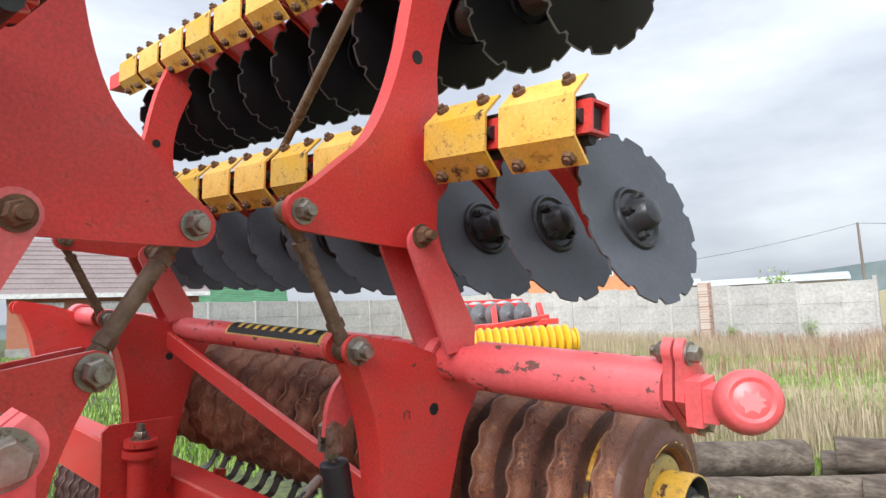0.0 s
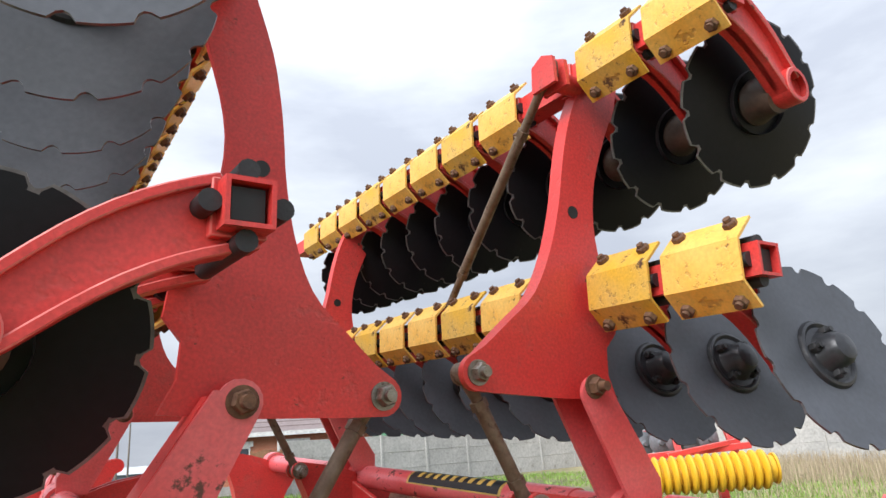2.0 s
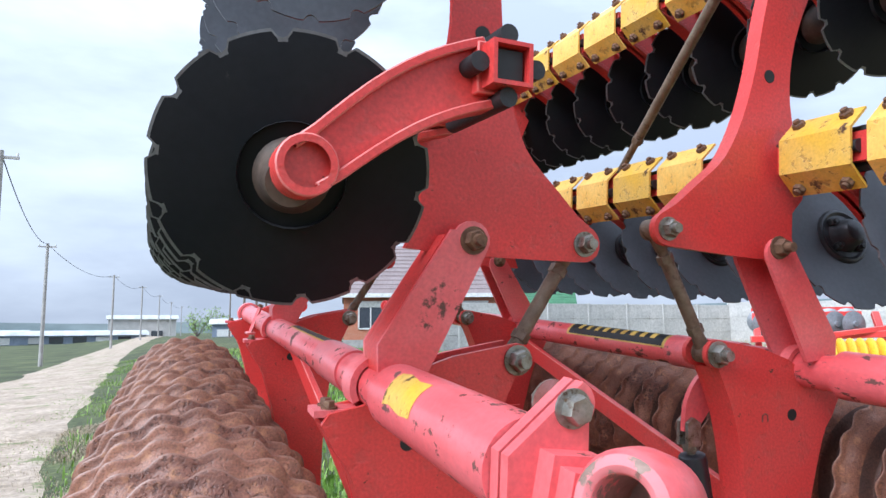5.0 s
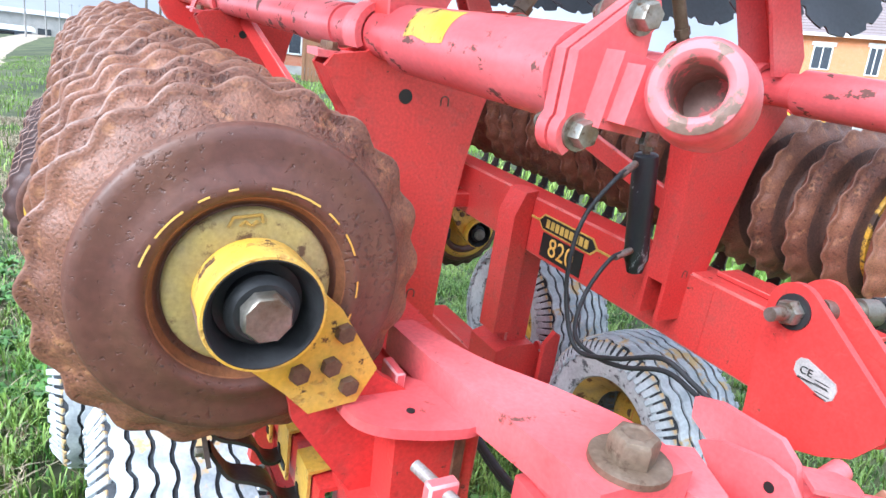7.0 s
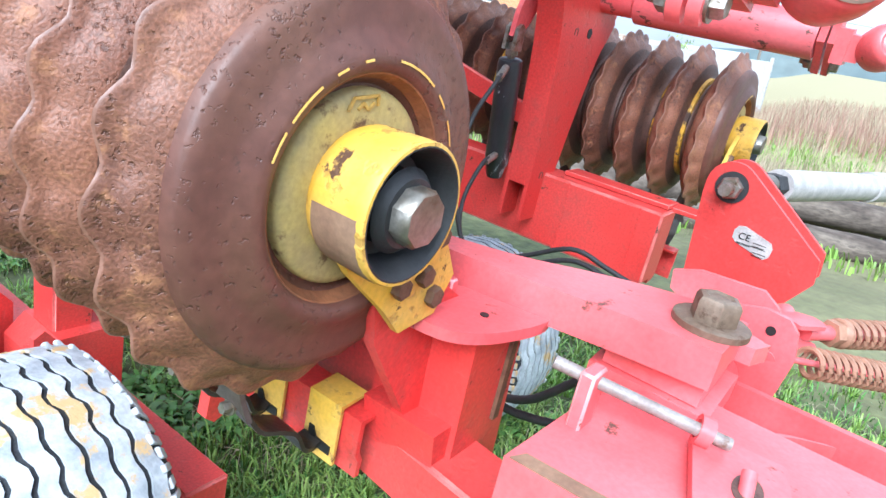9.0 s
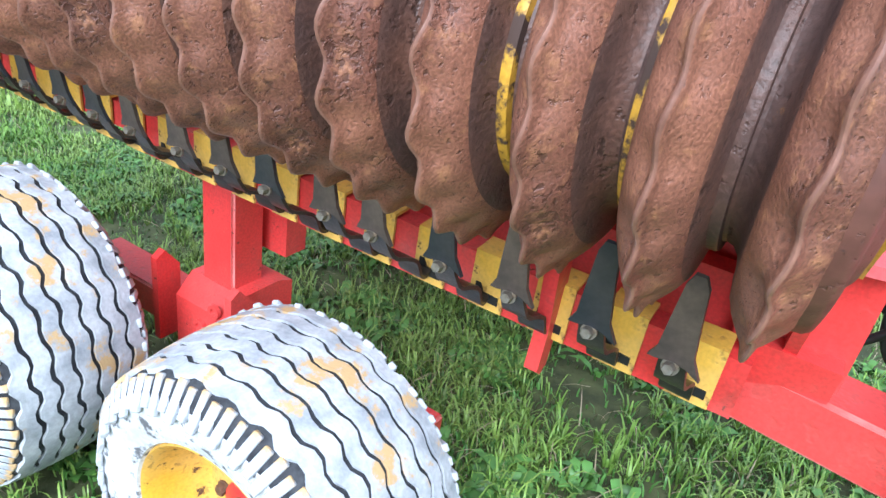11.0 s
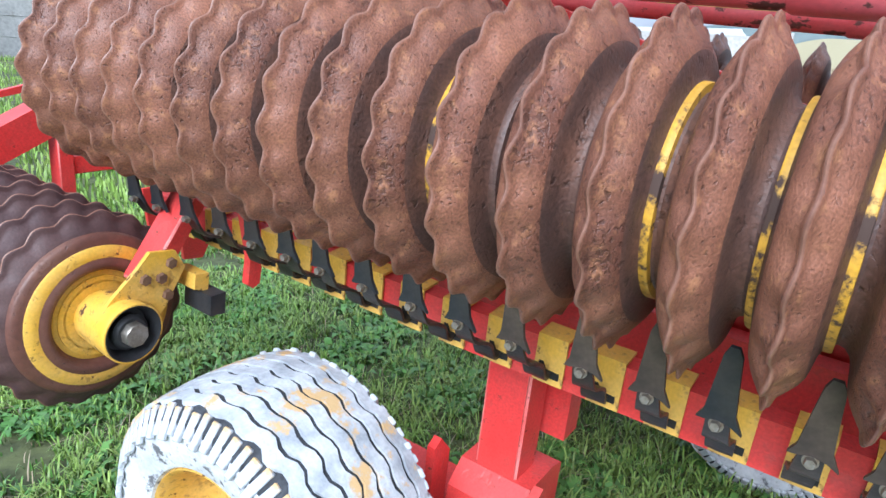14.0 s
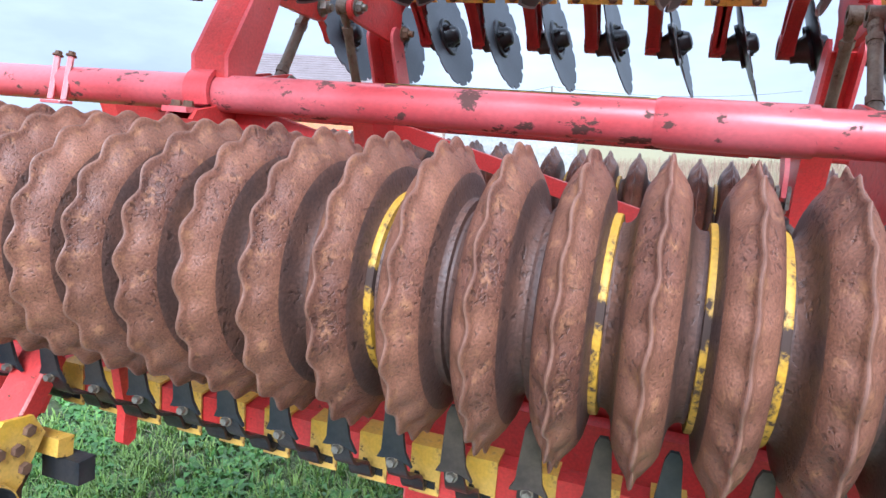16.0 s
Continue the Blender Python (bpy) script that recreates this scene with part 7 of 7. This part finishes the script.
# ---- small fittings ----
th = thing("rear_carrier", (-0.13, 4.2, 0.9), "red channel arm at the rear end of the wing", "machine arm")
bm = bmesh.new()
prism(bm, [(-0.16, 1.135), (-0.21, 1.14), (-0.46, 1.02), (-0.45, 0.985), (-0.39, 0.945), (-0.16, 1.05)], "y", 4.16, 4.175)
prism(bm, [(-0.16, 1.150), (-0.21, 1.155), (-0.46, 1.035), (-0.46, 1.02), (-0.21, 1.14), (-0.16, 1.135)], "y", 4.16, 4.26)
part("channel", bm, RED, th, "open channel")
bm = bmesh.new()
box(bm, -0.165, -0.11, 4.15, 4.22, 0.76, 1.14)
part("upright", soft(bm, 0.004), RED, th)
bm = bmesh.new()
box(bm, -0.11, 0.07, 4.16, 4.22, 0.90, 0.97)
part("cross_bar", soft(bm, 0.004), RED, th)
bm = bmesh.new()
prism(bm, [(-0.16, 1.245), (-0.16, 1.215), (-0.33, 1.185), (-0.36, 1.19), (-0.33, 1.205)], "y", 4.18, 4.20)
part("lever", soft(bm, 0.003), RED, th, "thin lever with a dark tip")
bm = bmesh.new()
prism(bm, [(-0.33, 1.187), (-0.36, 1.192), (-0.41, 1.172), (-0.40, 1.164), (-0.35, 1.176)], "y", 4.182, 4.198)
part("lever_tip", bm, BLACK_PAINT, th)
bm = bmesh.new()
box(bm, -0.155, -0.12, 4.16, 4.20, 1.14, 1.23)
part("lever_post", bm, RED, th)
for y in (3.75, 3.95):
    th = thing("scraper_lug", (0.05, y, 0.72), "red hanging lug at the end of the scraper rail", "bracket", "scraper lugs")
    bm = bmesh.new()
    prism(bm, [(0.03, 0.87), (0.12, 0.87), (0.18, 0.70), (0.14, 0.63), (0.06, 0.64)], "y", y, y + 0.016)
    part("lug_plate", soft(bm, 0.003), RED, th)

# straps round the bleached tube
for y in (3.52,):
    th = thing("tube_strap", (TX, y, TZ - 0.06), "red strap bolted round the pivot tube", "clamp", "tube straps")
    for yy in (y, y + 0.05):
        bm = bmesh.new()
        m, ln = frame_to((TX - 0.065, yy, TZ - 0.05), (TX - 0.02, yy + 0.02, TZ + 0.075))
        box(bm, -0.008, 0.008, -0.006, 0.006, 0, ln, m=m)
        part("strap_leg", soft(bm, 0.002), PINK, th)
        bm = bmesh.new()
        hexbolt(bm, (TX - 0.02, yy + 0.02, TZ + 0.075), (0.3, 0, 1), 0.010, 0.010)
        part("nut", bm, BOLT_RUST, th)
    bm = bmesh.new()
    box(bm, TX - 0.09, TX - 0.045, y - 0.012, y + 0.062, TZ - 0.060, TZ - 0.050)
    part("foot_plate", soft(bm, 0.002), PINK, th)

# arched weld marks on the bracket plates
for side in (-1, 1):
    for mx, mz in ((0.245, 1.583), (0.225, 1.12)):
        th = thing("weld_mark", flip((mx, 1.40, mz), side), "small arched dark mark on the red bracket", "mark", "weld marks")
        bm = bmesh.new()
        arch = arc(mx, mz, 0.011, 0, 180, 8)
        pts = [(mx + 0.011, mz - 0.012)] + arch + [(mx - 0.011, mz - 0.012), (mx - 0.008, mz - 0.012)] + arc(mx, mz, 0.008, 180, 0, 8) + [(mx + 0.008, mz - 0.012)]
        prism(bm, pts, "y", 1.3985, 1.4005)
        part("arch", bm, RUST_DARK, th, side=side)

# cast mark on the hub plate of the near roller
th = thing("cast_mark", (RX - 0.02, 0.93, RZ + 0.098), "small raised mark cast into the hub plate", "mark")
bm = bmesh.new()
for a, b in (((-0.035, 0.092), (-0.028, 0.106)), ((-0.028, 0.106), (0.010, 0.110)), ((0.010, 0.110), (0.012, 0.098)), ((-0.020, 0.094), (-0.012, 0.101)), ((-0.012, 0.101), (-0.004, 0.094)), ((-0.004, 0.094), (0.004, 0.101))):
    m, ln = frame_to((RX + a[0], 0.9400, RZ + a[1]), (RX + b[0], 0.9400, RZ + b[1]))
    box(bm, -0.0012, 0.0012, -0.0022, 0.0012, 0, ln, m=m)
part("raised_lines", bm, YELLOW_DIRTY, th)

# upright pivot post inside the far wing
th = thing("pivot_post", (1.05, 2.80, 0.92), "red upright pivot post with flanges and a zinc bolt on top", "machine post")
for z0, z1, r, nm in ((0.92, 1.24, 0.043, "post"), (1.235, 1.262, 0.066, "flange"), (1.275, 1.300, 0.062, "flange"), (0.915, 0.940, 0.066, "flange")):
    bm = bmesh.new()
    lathe(bm, [(0, r), (z1 - z0, r)], (1.05, 2.80, z0), (1.05, 2.80, 3), 28)
    part(nm, soft(bm, 0.003), RED, th)
bm = bmesh.new()
hexbolt(bm, (1.05, 2.80, 1.300), (0, 0, 1), 0.026, 0.026, stub=0.03)
part("bolt", bm, BOLT, th, "zinc bolt")
bm = bmesh.new()
prism(bm, [(0.955, 1.355), (1.20, 1.355), (1.20, 1.00), (1.00, 1.00), (0.965, 1.06), (0.93, 1.05), (0.93, 1.33)], "y", 2.86, 2.875)
part("back_plate", soft(bm, 0.003), RED, th)
bm = bmesh.new()
box(bm, 1.05, 1.21, 2.76, 2.86, 0.92, 0.99)
part("foot", soft(bm, 0.004), RED, th)

# plank gate beside the brick house
x, y = way(17.2, 34.6)
th = thing("wooden_gate", (x, y, rise(x, y)), "brown plank gate in front of the brick house", "gate", free=True)
th.matrix_world = Matrix.Translation((x, y, rise(x, y))) @ pose(0, 0, 0, 0, 0, -17.2)
th["base"] = (0, 0, 0)
for i in range(7):
    bm = bmesh.new()
    box(bm, -0.62 + i * 0.18, -0.45 + i * 0.18, -0.03, 0.03, -0.4, 2.15 + 0.12 * math.sin(math.pi * i / 6))
    free_part("plank", soft(bm, 0.008), GATE_WOOD, th)
for xx in (-0.70, 0.70):
    bm = bmesh.new()
    box(bm, xx - 0.07, xx + 0.07, -0.07, 0.07, -0.4, 2.25)
    free_part("gate_post", soft(bm, 0.01), GATE_WOOD, th)
